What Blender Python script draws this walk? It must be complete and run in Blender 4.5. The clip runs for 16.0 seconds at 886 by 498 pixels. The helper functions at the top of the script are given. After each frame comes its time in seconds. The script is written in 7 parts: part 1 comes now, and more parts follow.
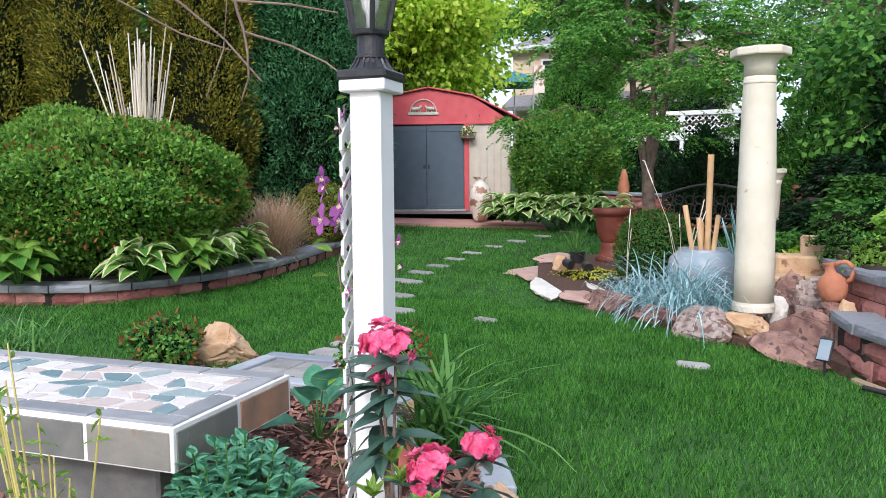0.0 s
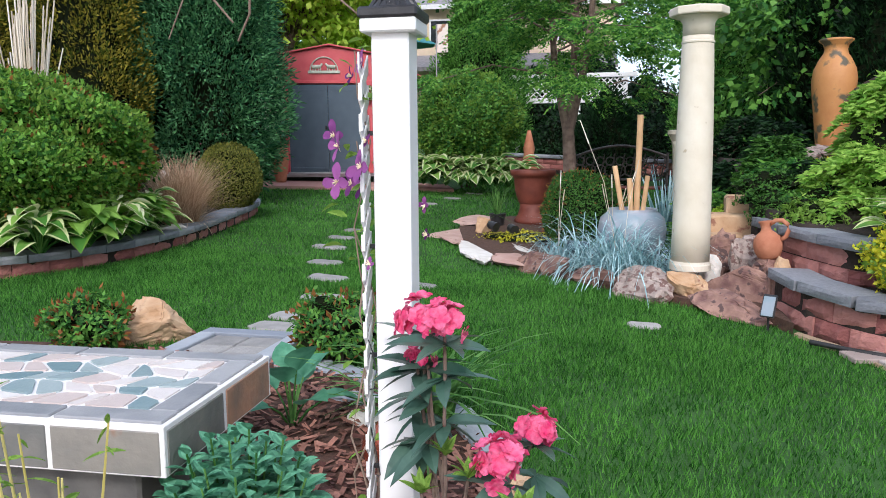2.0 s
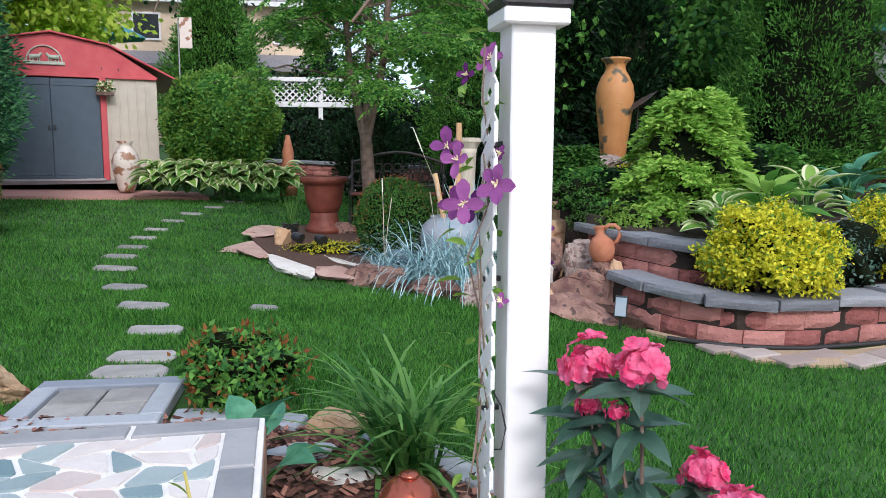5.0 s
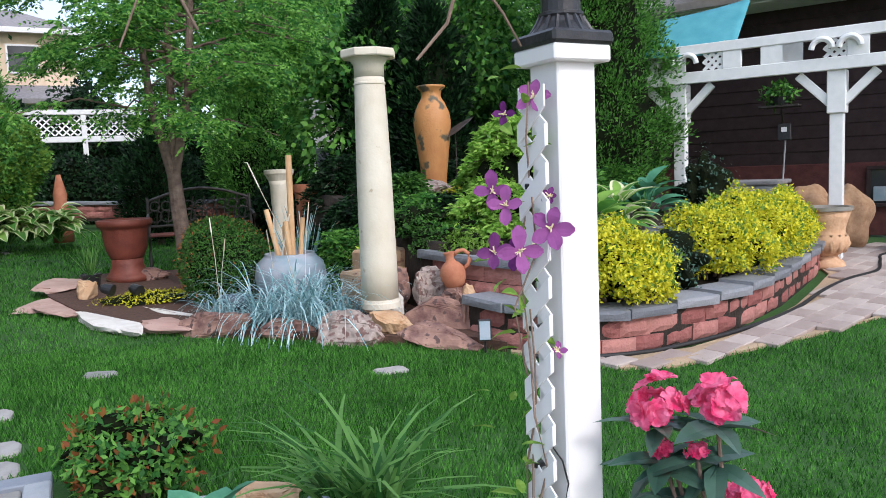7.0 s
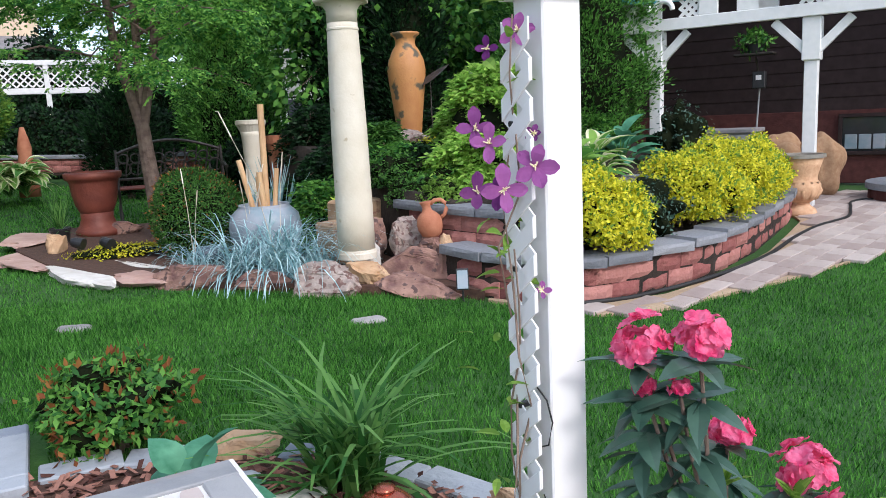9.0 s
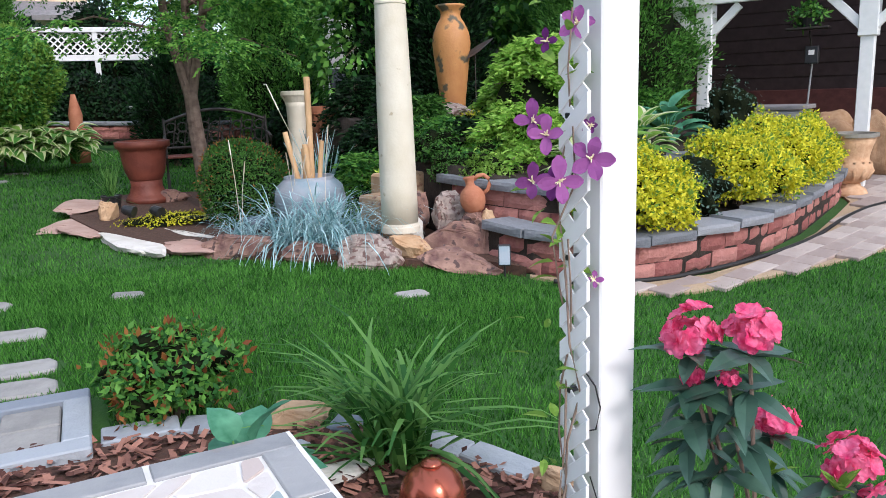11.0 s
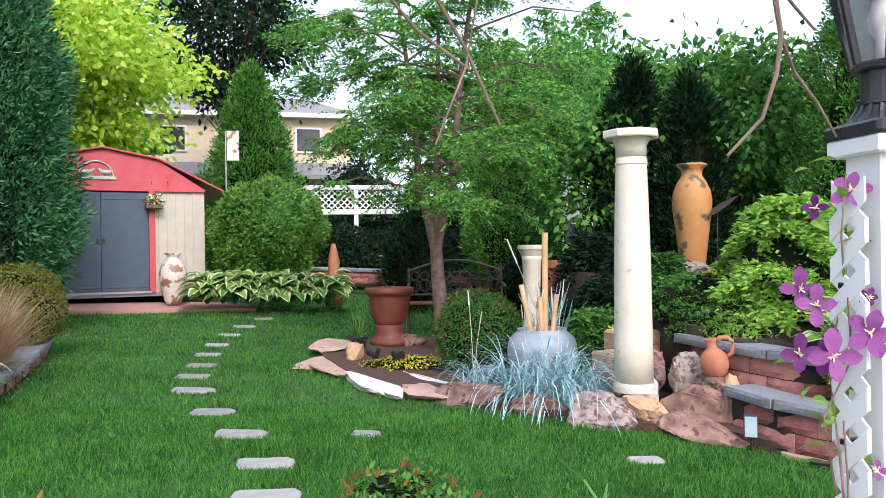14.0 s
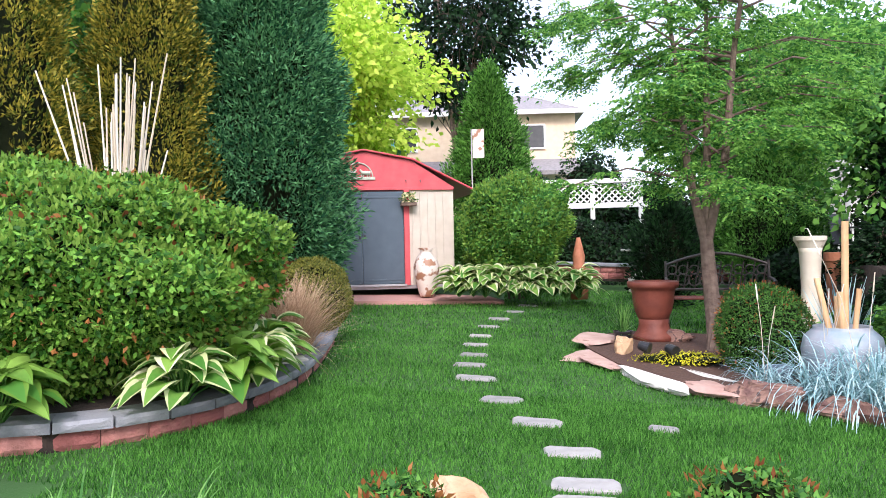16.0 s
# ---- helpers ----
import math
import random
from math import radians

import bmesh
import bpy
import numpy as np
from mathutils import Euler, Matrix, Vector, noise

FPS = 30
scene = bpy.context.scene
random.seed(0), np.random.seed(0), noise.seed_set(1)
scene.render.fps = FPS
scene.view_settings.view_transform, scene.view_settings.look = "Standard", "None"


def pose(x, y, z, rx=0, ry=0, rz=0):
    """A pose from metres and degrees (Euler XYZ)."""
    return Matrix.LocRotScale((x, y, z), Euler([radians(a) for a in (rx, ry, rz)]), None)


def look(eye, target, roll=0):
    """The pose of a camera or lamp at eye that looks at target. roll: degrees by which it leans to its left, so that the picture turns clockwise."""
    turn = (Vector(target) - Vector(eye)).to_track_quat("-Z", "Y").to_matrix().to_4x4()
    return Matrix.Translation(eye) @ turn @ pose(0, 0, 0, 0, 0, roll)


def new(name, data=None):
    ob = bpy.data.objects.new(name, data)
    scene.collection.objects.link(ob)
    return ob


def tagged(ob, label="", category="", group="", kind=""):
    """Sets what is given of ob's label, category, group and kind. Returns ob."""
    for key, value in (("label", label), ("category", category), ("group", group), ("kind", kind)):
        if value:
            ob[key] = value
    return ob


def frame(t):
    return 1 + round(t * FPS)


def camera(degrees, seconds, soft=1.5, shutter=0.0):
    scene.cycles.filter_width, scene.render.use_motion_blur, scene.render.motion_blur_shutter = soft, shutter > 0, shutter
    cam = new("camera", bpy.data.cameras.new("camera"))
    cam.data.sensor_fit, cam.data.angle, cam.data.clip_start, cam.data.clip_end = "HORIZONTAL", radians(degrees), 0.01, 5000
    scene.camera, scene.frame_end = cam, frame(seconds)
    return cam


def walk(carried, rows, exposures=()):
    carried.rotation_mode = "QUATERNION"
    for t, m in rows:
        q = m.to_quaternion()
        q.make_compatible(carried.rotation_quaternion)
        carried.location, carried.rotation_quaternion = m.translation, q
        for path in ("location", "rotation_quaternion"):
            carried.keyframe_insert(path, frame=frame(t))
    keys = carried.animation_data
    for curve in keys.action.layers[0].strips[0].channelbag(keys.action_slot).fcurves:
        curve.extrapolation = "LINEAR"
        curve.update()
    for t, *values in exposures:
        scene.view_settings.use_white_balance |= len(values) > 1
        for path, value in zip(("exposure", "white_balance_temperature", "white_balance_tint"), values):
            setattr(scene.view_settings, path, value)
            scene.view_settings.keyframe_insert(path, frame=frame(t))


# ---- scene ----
cam = camera(60.1, 16.0, soft=0.9)
PATH = [
    (0, (-1.117, 0.47, 1.344), (-1.969, 2.271, 1.169), -0.4),
    (0.5, (-1.152, 0.446, 1.321), (-2.015, 2.235, 1.091), -0.7),
    (1, (-1.265, 0.492, 1.314), (-2.096, 2.297, 1.087), -0.1),
    (1.5, (-1.371, 0.552, 1.32), (-2.119, 2.388, 1.055), 0.8),
    (2, (-1.588, 0.544, 1.329), (-2.152, 2.443, 1.056), -0.4),
    (2.5, (-1.785, 0.543, 1.324), (-2.243, 2.468, 1.03), -0.9),
    (3, (-1.94, 0.64, 1.325), (-2.356, 2.578, 1.057), -0.4),
    (3.5, (-2.072, 0.649, 1.335), (-2.341, 2.614, 1.079), 0.2),
    (4, (-2.272, 0.701, 1.331), (-2.335, 2.683, 1.075), -1.8),
    (4.5, (-2.437, 0.825, 1.37), (-2.393, 2.803, 1.079), -0.5),
    (5, (-2.621, 0.767, 1.349), (-2.428, 2.741, 1.086), 0.3),
    (7.3, (-3.157, 1.06, 1.405), (-2.346, 2.876, 1.192), -2.7),
    (7.5, (-3.157, 1.06, 1.405), (-2.326, 2.864, 1.171), -2.7),
    (8, (-3.179, 1.069, 1.401), (-2.309, 2.851, 1.14), -2.7),
    (8.5, (-3.141, 1.123, 1.399), (-2.273, 2.902, 1.115), -2.6),
    (9, (-3.151, 1.077, 1.373), (-2.333, 2.871, 1.039), -2.7),
    (9.2, (-3.151, 1.077, 1.373), (-2.350, 2.873, 1.010), -2.7),
    (11.3, (-3.201, 1.058, 1.421), (-2.519, 2.897, 1.015), -1.8),
    (11.5, (-3.201, 1.058, 1.421), (-2.566, 2.928, 1.101), -1.8),
    (12, (-3.2, 1.047, 1.424), (-2.617, 2.956, 1.308), -1.3),
    (12.5, (-3.201, 1.046, 1.452), (-2.661, 2.971, 1.417), -1.9),
    (13, (-3.213, 1.042, 1.455), (-2.697, 2.974, 1.432), -1.9),
    (13.5, (-3.209, 1.071, 1.448), (-2.818, 3.033, 1.442), -1.5),
    (14, (-3.25, 1.051, 1.439), (-3.075, 3.043, 1.437), -0.8),
    (14.5, (-3.347, 1.102, 1.422), (-3.324, 3.102, 1.435), -0.6),
    (15, (-3.466, 1.114, 1.42), (-3.581, 3.11, 1.434), -0.5),
    (15.5, (-3.573, 1.155, 1.425), (-3.855, 3.135, 1.429), -1.3),
    (16, (-3.741, 1.037, 1.418), (-4.12, 3.0, 1.415), -1.2),
]
# The clip's light: a bright veiled evening sky, soft shade everywhere.
walk_rows = [(t, look(eye, target, roll)) for t, eye, target, roll in PATH]
walk(cam, walk_rows, [(0, 0.22, 6200, 15), (3, 0.05, 6200, 16), (5, 0.0, 6150, 15), (8, 0.11, 6150, 15), (9, 0.1, 6150, 15), (11.5, 0.12, 6150, 15), (12.5, 0.28, 6100, 16), (14, 0.48, 6250, 17), (16, 0.8, 6350, 21)])
world = bpy.data.worlds.new("sky")
scene.world = world
world.use_nodes = True
wn = world.node_tree.nodes
sky = wn.new("ShaderNodeTexSky")
sky.sky_type = "NISHITA"
sky.sun_disc = False
sky.sun_elevation, sky.sun_rotation = radians(38), radians(168)
sky.air_density, sky.dust_density, sky.ozone_density = 1.0, 3.0, 1.5
wn["Background"].inputs["Strength"].default_value = 0.29
# a thin bright veil of cloud over the blue
veil = wn.new("ShaderNodeMix")
veil.data_type = "RGBA"
veil.inputs["Factor"].default_value = 0.6
veil_in = [s for s in veil.inputs if s.type == "RGBA"]
veil_in[1].default_value = (3.5, 3.95, 4.5, 1)
world.node_tree.links.new(sky.outputs[0], veil_in[0])
world.node_tree.links.new([s for s in veil.outputs if s.type == "RGBA"][0], wn["Background"].inputs["Color"])
sun_data = bpy.data.lights.new("sun", "SUN")
sun_data.energy, sun_data.angle, sun_data.color = 1.75, radians(12), (1.0, 0.975, 0.94)
sun = new("sun", sun_data)
sun.matrix_world = look((2.5, -12.4, 10.5), (0, 0, 0))

RNG = np.random.default_rng(7)
# The garden rises gently towards the shed: SLOPE lays level plans on that slope.
SLOPE = Vector((-0.0396, 0.0236, 0.9989)).rotation_difference(Vector((0, 0, 1))).to_matrix().to_4x4()


def ramp(x):
    """The path and terraces climb a little more beyond the first bend."""
    return 0.06 * min(max(0.0, x), 4.5)


def rest(x, y, z=0.0, rz=0.0):
    """An upright pose at a place of the plan on the slope."""
    return Matrix.Translation(SLOPE @ Vector((x, y, z + ramp(x)))) @ pose(0, 0, 0, 0, 0, rz)

# ---- materials ----


def material(name, base, rough=0.8, second=None, scale=20.0, bump=0.3, bump_scale=80.0, metal=0.0, island=0.0, obrand=0.0,
             leafy=0.0, spots=None, spot_scale=6.0, spot_edge=0.6, spec=0.5):
    m = bpy.data.materials.new(name)
    m.use_nodes = True
    nt = m.node_tree
    n, l = nt.nodes, nt.links
    b = n["Principled BSDF"]
    b.inputs["Roughness"].default_value = rough
    b.inputs["Metallic"].default_value = metal
    b.inputs["Specular IOR Level"].default_value = spec
    tc = n.new("ShaderNodeTexCoord")
    no = n.new("ShaderNodeTexNoise")
    no.inputs["Scale"].default_value = scale
    no.inputs["Detail"].default_value = 6
    l.new(tc.outputs["Object"], no.inputs["Vector"])
    ramp = n.new("ShaderNodeValToRGB")
    ramp.color_ramp.elements[0].position, ramp.color_ramp.elements[1].position = 0.3, 0.7
    ramp.color_ramp.elements[0].color = (*base, 1)
    ramp.color_ramp.elements[1].color = (*(second or [min(1, c * 1.25) for c in base]), 1)
    fac = no.outputs["Fac"]
    if island or obrand:
        src = n.new("ShaderNodeNewGeometry").outputs["Random Per Island"] if island else n.new("ShaderNodeObjectInfo").outputs["Random"]
        mix = n.new("ShaderNodeMix")
        mix.inputs[0].default_value = island or obrand
        l.new(fac, mix.inputs[2])
        l.new(src, mix.inputs[3])
        fac = mix.outputs[0]
    l.new(fac, ramp.inputs[0])
    col = ramp.outputs[0]
    if spots:
        n2 = n.new("ShaderNodeTexNoise")
        n2.inputs["Scale"].default_value = spot_scale
        n2.inputs["Detail"].default_value = 4
        l.new(tc.outputs["Object"], n2.inputs["Vector"])
        r2 = n.new("ShaderNodeValToRGB")
        r2.color_ramp.elements[0].position, r2.color_ramp.elements[1].position = spot_edge, spot_edge + 0.06
        l.new(n2.outputs["Fac"], r2.inputs[0])
        mc = n.new("ShaderNodeMix")
        mc.data_type = "RGBA"
        mc.inputs[7].default_value = (*spots, 1)
        l.new(r2.outputs[0], mc.inputs[0])
        l.new(col, mc.inputs[6])
        col = mc.outputs[2]
    l.new(col, b.inputs["Base Color"])
    if bump:
        nb = n.new("ShaderNodeTexNoise")
        nb.inputs["Scale"].default_value = bump_scale
        nb.inputs["Detail"].default_value = 5
        l.new(tc.outputs["Object"], nb.inputs["Vector"])
        bu = n.new("ShaderNodeBump")
        bu.inputs["Strength"].default_value = bump
        bu.inputs["Distance"].default_value = 0.01
        l.new(nb.outputs["Fac"], bu.inputs["Height"])
        l.new(bu.outputs[0], b.inputs["Normal"])
    if leafy:
        tr = n.new("ShaderNodeBsdfTranslucent")
        l.new(col, tr.inputs["Color"])
        ms = n.new("ShaderNodeMixShader")
        ms.inputs[0].default_value = leafy
        l.new(b.outputs[0], ms.inputs[1])
        l.new(tr.outputs[0], ms.inputs[2])
        l.new(ms.outputs[0], n["Material Output"].inputs["Surface"])
    return m


def leaf_material(name, dark, light, rough=0.5, leafy=0.35, scale=3.0, island=0.75, obrand=0.0):
    return material(name, dark, rough, light, scale, 0, island=island, obrand=obrand, leafy=leafy, spec=0.2)


M = {
    "lawn": material("lawn_soil", (0.02, 0.07, 0.010), 0.95, (0.035, 0.115, 0.016), 1.6, 0.6, 60),
    "grass": leaf_material("grass_blades", (0.016, 0.09, 0.010), (0.13, 0.37, 0.06), 0.55, 0.4, 2.3, island=0.5),
    "mulch": material("mulch_soil", (0.05, 0.025, 0.018), 0.95, (0.11, 0.055, 0.035), 30, 0.8, 50),
    "chip": material("bark_chips", (0.075, 0.026, 0.018), 0.9, (0.36, 0.17, 0.12), 40, 0.5, 90, island=0.8),
    "soil": material("bed_soil", (0.012, 0.008, 0.006), 0.95, (0.042, 0.028, 0.02), 14, 0.8, 50),
    "gravel": material("pea_gravel", (0.3, 0.2, 0.12), 0.9, (0.5, 0.38, 0.25), 60, 0.8, 80, island=0.6),
    "block": material("red_wall_block", (0.25, 0.085, 0.075), 0.95, (0.42, 0.19, 0.16), 25, 0.9, 60, obrand=0.55),
    "cap": material("grey_wall_cap", (0.15, 0.16, 0.18), 0.9, (0.27, 0.28, 0.30), 30, 0.6, 90, obrand=0.5),
    "pave": material("tan_paver", (0.33, 0.26, 0.23), 0.9, (0.47, 0.40, 0.36), 9, 0.5, 70, obrand=0.5),
    "redpave": material("red_paver", (0.35, 0.16, 0.13), 0.9, (0.48, 0.26, 0.22), 9, 0.5, 70, obrand=0.5),
    "step": material("grey_stepping_stone", (0.22, 0.215, 0.205), 0.9, (0.38, 0.365, 0.34), 12, 0.6, 60, obrand=0.4),
    "flag": material("bluestone_edging", (0.23, 0.26, 0.30), 0.85, (0.38, 0.41, 0.44), 10, 0.5, 50, obrand=0.5),
    "rock_tan": material("tan_fieldstone", (0.42, 0.25, 0.13), 0.9, (0.62, 0.44, 0.28), 7, 0.9, 28, spots=(0.3, 0.14, 0.09), spot_scale=9),
    "rock_red": material("red_sandstone", (0.15, 0.075, 0.065), 0.9, (0.40, 0.24, 0.18), 9, 1.0, 34, spots=(0.10, 0.06, 0.055), spot_scale=16, spot_edge=0.58),
    "rock_grey": material("lichen_grey_rock", (0.22, 0.17, 0.15), 0.95, (0.46, 0.38, 0.33), 18, 1.0, 30, spots=(0.17, 0.10, 0.085), spot_scale=24, spot_edge=0.54),
    "rock_white": material("pale_flagstone", (0.58, 0.54, 0.48), 0.9, (0.74, 0.71, 0.66), 9, 0.6, 30),
    "white": material("white_vinyl", (0.80, 0.80, 0.79), 0.35, (0.84, 0.84, 0.83), 5, 0.05, 40),
    "paint": material("white_painted_wood", (0.72, 0.73, 0.72), 0.55, (0.8, 0.8, 0.79), 14, 0.15, 60),
    "black": material("black_metal", (0.012, 0.013, 0.015), 0.38, (0.03, 0.03, 0.033), 20, 0.15, 90),
    "column": material("weathered_cream_plaster", (0.60, 0.54, 0.42), 0.75, (0.70, 0.65, 0.54), 5, 0.25, 50, spots=(0.45, 0.38, 0.26), spot_scale=11, spot_edge=0.68),
    "terra": material("terracotta", (0.36, 0.12, 0.06), 0.8, (0.48, 0.20, 0.11), 9, 0.4, 60),
    "terradark": material("dark_terracotta", (0.12, 0.026, 0.016), 0.6, (0.21, 0.055, 0.032), 8, 0.5, 40),
    "amph": material("ochre_amphora_glaze", (0.40, 0.16, 0.05), 0.6, (0.52, 0.25, 0.08), 6, 0.3, 50, spots=(0.09, 0.075, 0.045), spot_scale=6, spot_edge=0.57),
    "bluepot": material("pale_blue_glaze", (0.20, 0.29, 0.33), 0.4, (0.36, 0.36, 0.40), 7, 0.2, 50),
    "tanpot": material("tan_carved_clay", (0.50, 0.28, 0.15), 0.85, (0.64, 0.42, 0.26), 14, 0.7, 40),
    "wood": material("bare_bamboo", (0.56, 0.33, 0.16), 0.6, (0.70, 0.46, 0.25), 6, 0.2, 60),
    "bark": material("grey_brown_bark", (0.10, 0.065, 0.05), 0.95, (0.22, 0.16, 0.125), 16, 0.9, 50),
    "reed": material("dry_plume_stalks", (0.52, 0.44, 0.33), 0.8, (0.72, 0.66, 0.56), 5, 0.1, 40, island=0.7),
    "straw": material("yellow_green_stems", (0.42, 0.36, 0.09), 0.7, (0.62, 0.55, 0.20), 5, 0.1, 40, island=0.6),
    "tuft": material("brown_dry_grass", (0.42, 0.26, 0.16), 0.9, (0.74, 0.55, 0.38), 5, 0, island=0.8, leafy=0.35),
    "box": leaf_material("boxwood_leaves", (0.026, 0.11, 0.012), (0.18, 0.40, 0.055)),
    "boxtip": leaf_material("russet_shoot_tips", (0.22, 0.07, 0.025), (0.36, 0.16, 0.05)),
    "shoot": leaf_material("fresh_shoot_leaves", (0.13, 0.26, 0.035), (0.24, 0.40, 0.07)),
    "lime": leaf_material("lime_green_fronds", (0.16, 0.36, 0.045), (0.42, 0.66, 0.13), leafy=0.4),
    "olive": leaf_material("olive_clipped_leaves", (0.08, 0.10, 0.015), (0.24, 0.24, 0.045)),
    "spruce": leaf_material("dark_conifer_needles", (0.014, 0.085, 0.036), (0.13, 0.35, 0.14)),
    "thuja": leaf_material("gold_green_thuja", (0.06, 0.095, 0.012), (0.42, 0.36, 0.05)),
    "thujab": leaf_material("fresh_green_thuja", (0.028, 0.11, 0.016), (0.15, 0.37, 0.065)),
    "thujag": leaf_material("green_thuja", (0.02, 0.075, 0.012), (0.09, 0.23, 0.04)),
    "bright": leaf_material("bright_lime_leaves", (0.36, 0.58, 0.05), (0.72, 0.88, 0.15), leafy=0.5),
    "mid": leaf_material("mid_green_leaves", (0.03, 0.13, 0.025), (0.15, 0.36, 0.06)),
    # dark green taken near black: background shade is put into the colour
    "dark": leaf_material("shade_dark_green_leaves", (0.003, 0.012, 0.005), (0.018, 0.06, 0.018)),
    "locust": leaf_material("feathery_locust_leaves", (0.04, 0.18, 0.035), (0.24, 0.50, 0.09), leafy=0.5),
    "hosta": leaf_material("green_hosta_leaves", (0.09, 0.27, 0.045), (0.30, 0.52, 0.10), leafy=0.45, island=0, obrand=0.6),
    "hostaedge": leaf_material("cream_hosta_margins", (0.60, 0.66, 0.32), (0.82, 0.82, 0.56), island=0, obrand=0.6),
    "yellow": leaf_material("golden_shrub_leaves", (0.48, 0.50, 0.02), (0.92, 0.85, 0.07), leafy=0.45),
    "fescue": leaf_material("blue_grass_blades", (0.20, 0.38, 0.40), (0.52, 0.72, 0.74), leafy=0.25),
    "lily": leaf_material("daylily_blades", (0.04, 0.15, 0.03), (0.17, 0.36, 0.09)),
    "sedum": leaf_material("sedum_leaves", (0.05, 0.20, 0.11), (0.17, 0.44, 0.27), leafy=0.2, island=0.35),
    "rhodo": material("rhododendron_leaves", (0.022, 0.065, 0.045), 0.32, (0.085, 0.165, 0.12), 9, 0, leafy=0.12, spec=0.5),
    "pink": leaf_material("pink_petals", (0.76, 0.022, 0.15), (0.92, 0.28, 0.45), 0.55, 0.35, 34.0, 0),
    "purple": leaf_material("purple_petals", (0.13, 0.022, 0.15), (0.36, 0.11, 0.33), 0.6, 0.3, 22.0, 0, 0.55),
    "cream": material("cream_stamens", (0.75, 0.68, 0.45), 0.7),
    "slate": material("slate_edge_tile", (0.13, 0.135, 0.125), 0.5, (0.25, 0.235, 0.20), 9, 0.4, 40, spots=(0.26, 0.13, 0.07), spot_scale=5, spot_edge=0.62, obrand=0.35),
    "grout": material("white_grout", (0.72, 0.70, 0.67), 0.9, (0.8, 0.78, 0.75), 20, 0.3, 80),
    "mosaic": material("pale_mosaic_stone", (0.55, 0.46, 0.42), 0.45, (0.70, 0.66, 0.62), 12, 0.2, 60, obrand=0.6),
    "mosaicblue": material("blue_green_mosaic_stone", (0.16, 0.25, 0.27), 0.4, (0.33, 0.40, 0.40), 12, 0.2, 60, obrand=0.6),
    "plinth": material("grey_plinth_stone", (0.09, 0.09, 0.085), 0.85, (0.17, 0.165, 0.15), 8, 0.6, 40),
    "gazing": material("copper_gazing_ball", (0.42, 0.10, 0.06), 0.22, (0.5, 0.15, 0.09), 3, 0, metal=0.75),
    "shedred": material("red_painted_steel", (0.52, 0.06, 0.075), 0.5, (0.60, 0.10, 0.11), 5, 0.1, 30),
    "sheddoor": material("slate_blue_painted_steel", (0.055, 0.085, 0.115), 0.5, (0.07, 0.105, 0.14), 6, 0.1, 30),
    "shedwall": material("beige_painted_steel", (0.50, 0.45, 0.37), 0.55, (0.58, 0.53, 0.45), 6, 0.1, 30),
    "shedroof": material("pink_faded_roof_steel", (0.66, 0.27, 0.30), 0.45, (0.74, 0.36, 0.38), 5, 0.1, 30),
    "siding": material("dark_brown_siding", (0.026, 0.015, 0.015), 0.75, (0.045, 0.027, 0.026), 10, 0.3, 60, spec=0.25),
    "founda": material("maroon_painted_foundation", (0.075, 0.024, 0.022), 0.85, (0.115, 0.04, 0.035), 12, 0.5, 40, spec=0.25),
    "stucco": material("cream_house_wall", (0.66, 0.52, 0.36), 0.9, (0.74, 0.61, 0.45), 4, 0.2, 30),
    "roof": material("grey_shingles", (0.20, 0.19, 0.19), 0.95, (0.32, 0.30, 0.30), 8, 0.6, 20),
    "tanroof": material("weathered_tan_shingles", (0.36, 0.30, 0.28), 0.95, (0.50, 0.43, 0.40), 8, 0.6, 20),
    "pinkflag": material("pink_flagstone", (0.36, 0.21, 0.17), 0.9, (0.52, 0.36, 0.30), 7, 0.6, 30, obrand=0.3),
    # slate paled in its base colour for the sky it reflects
    "rim": material("sky_lit_slate_rim_tile", (0.22, 0.23, 0.24), 0.5, (0.36, 0.36, 0.36), 9, 0.3, 40, spots=(0.30, 0.24, 0.20), spot_scale=5, spot_edge=0.66, obrand=0.4),
    "rust": material("rusty_slate_tile", (0.22, 0.15, 0.11), 0.6, (0.42, 0.22, 0.13), 9, 0.4, 40),
    "teal": material("teal_canvas", (0.05, 0.26, 0.31), 0.85, (0.08, 0.32, 0.37), 6, 0.2, 60),
    "glassdark": material("dark_window_glass", (0.02, 0.025, 0.03), 0.08, (0.04, 0.045, 0.05), 3, 0),
    "burlap": material("brown_burlap", (0.30, 0.17, 0.09), 0.95, (0.42, 0.26, 0.15), 20, 0.9, 90),
    "bronze": material("dark_bronze_iron", (0.02, 0.016, 0.014), 0.5, (0.05, 0.04, 0.035), 20, 0.4, 60),
    "twig": material("dry_brown_twigs", (0.16, 0.11, 0.08), 0.9, (0.30, 0.22, 0.17), 12, 0.3, 60),
    # shade inside shrubs and conifers, put into a near-black colour
    "inner": material("painted_inner_shade", (0.004, 0.007, 0.003), 0.98, (0.010, 0.014, 0.005), 12, 0.8, 30, spec=0.1),
    "hose": material("black_rubber", (0.012, 0.012, 0.012), 0.6),
    "relief": material("pale_green_cast_metal", (0.35, 0.40, 0.33), 0.6, (0.55, 0.58, 0.48), 14, 0.4, 40),
    "grey": material("grey_steel", (0.30, 0.31, 0.32), 0.5, (0.4, 0.4, 0.41), 8, 0.1, 40),
    "stone": material("pale_carved_stone", (0.48, 0.46, 0.43), 0.85, (0.62, 0.60, 0.56), 12, 0.5, 40),
    "marble": material("swirled_brown_white_glaze", (0.68, 0.60, 0.52), 0.45, (0.75, 0.70, 0.64), 6, 0.2, 30, spots=(0.32, 0.16, 0.09), spot_scale=6, spot_edge=0.52),
}
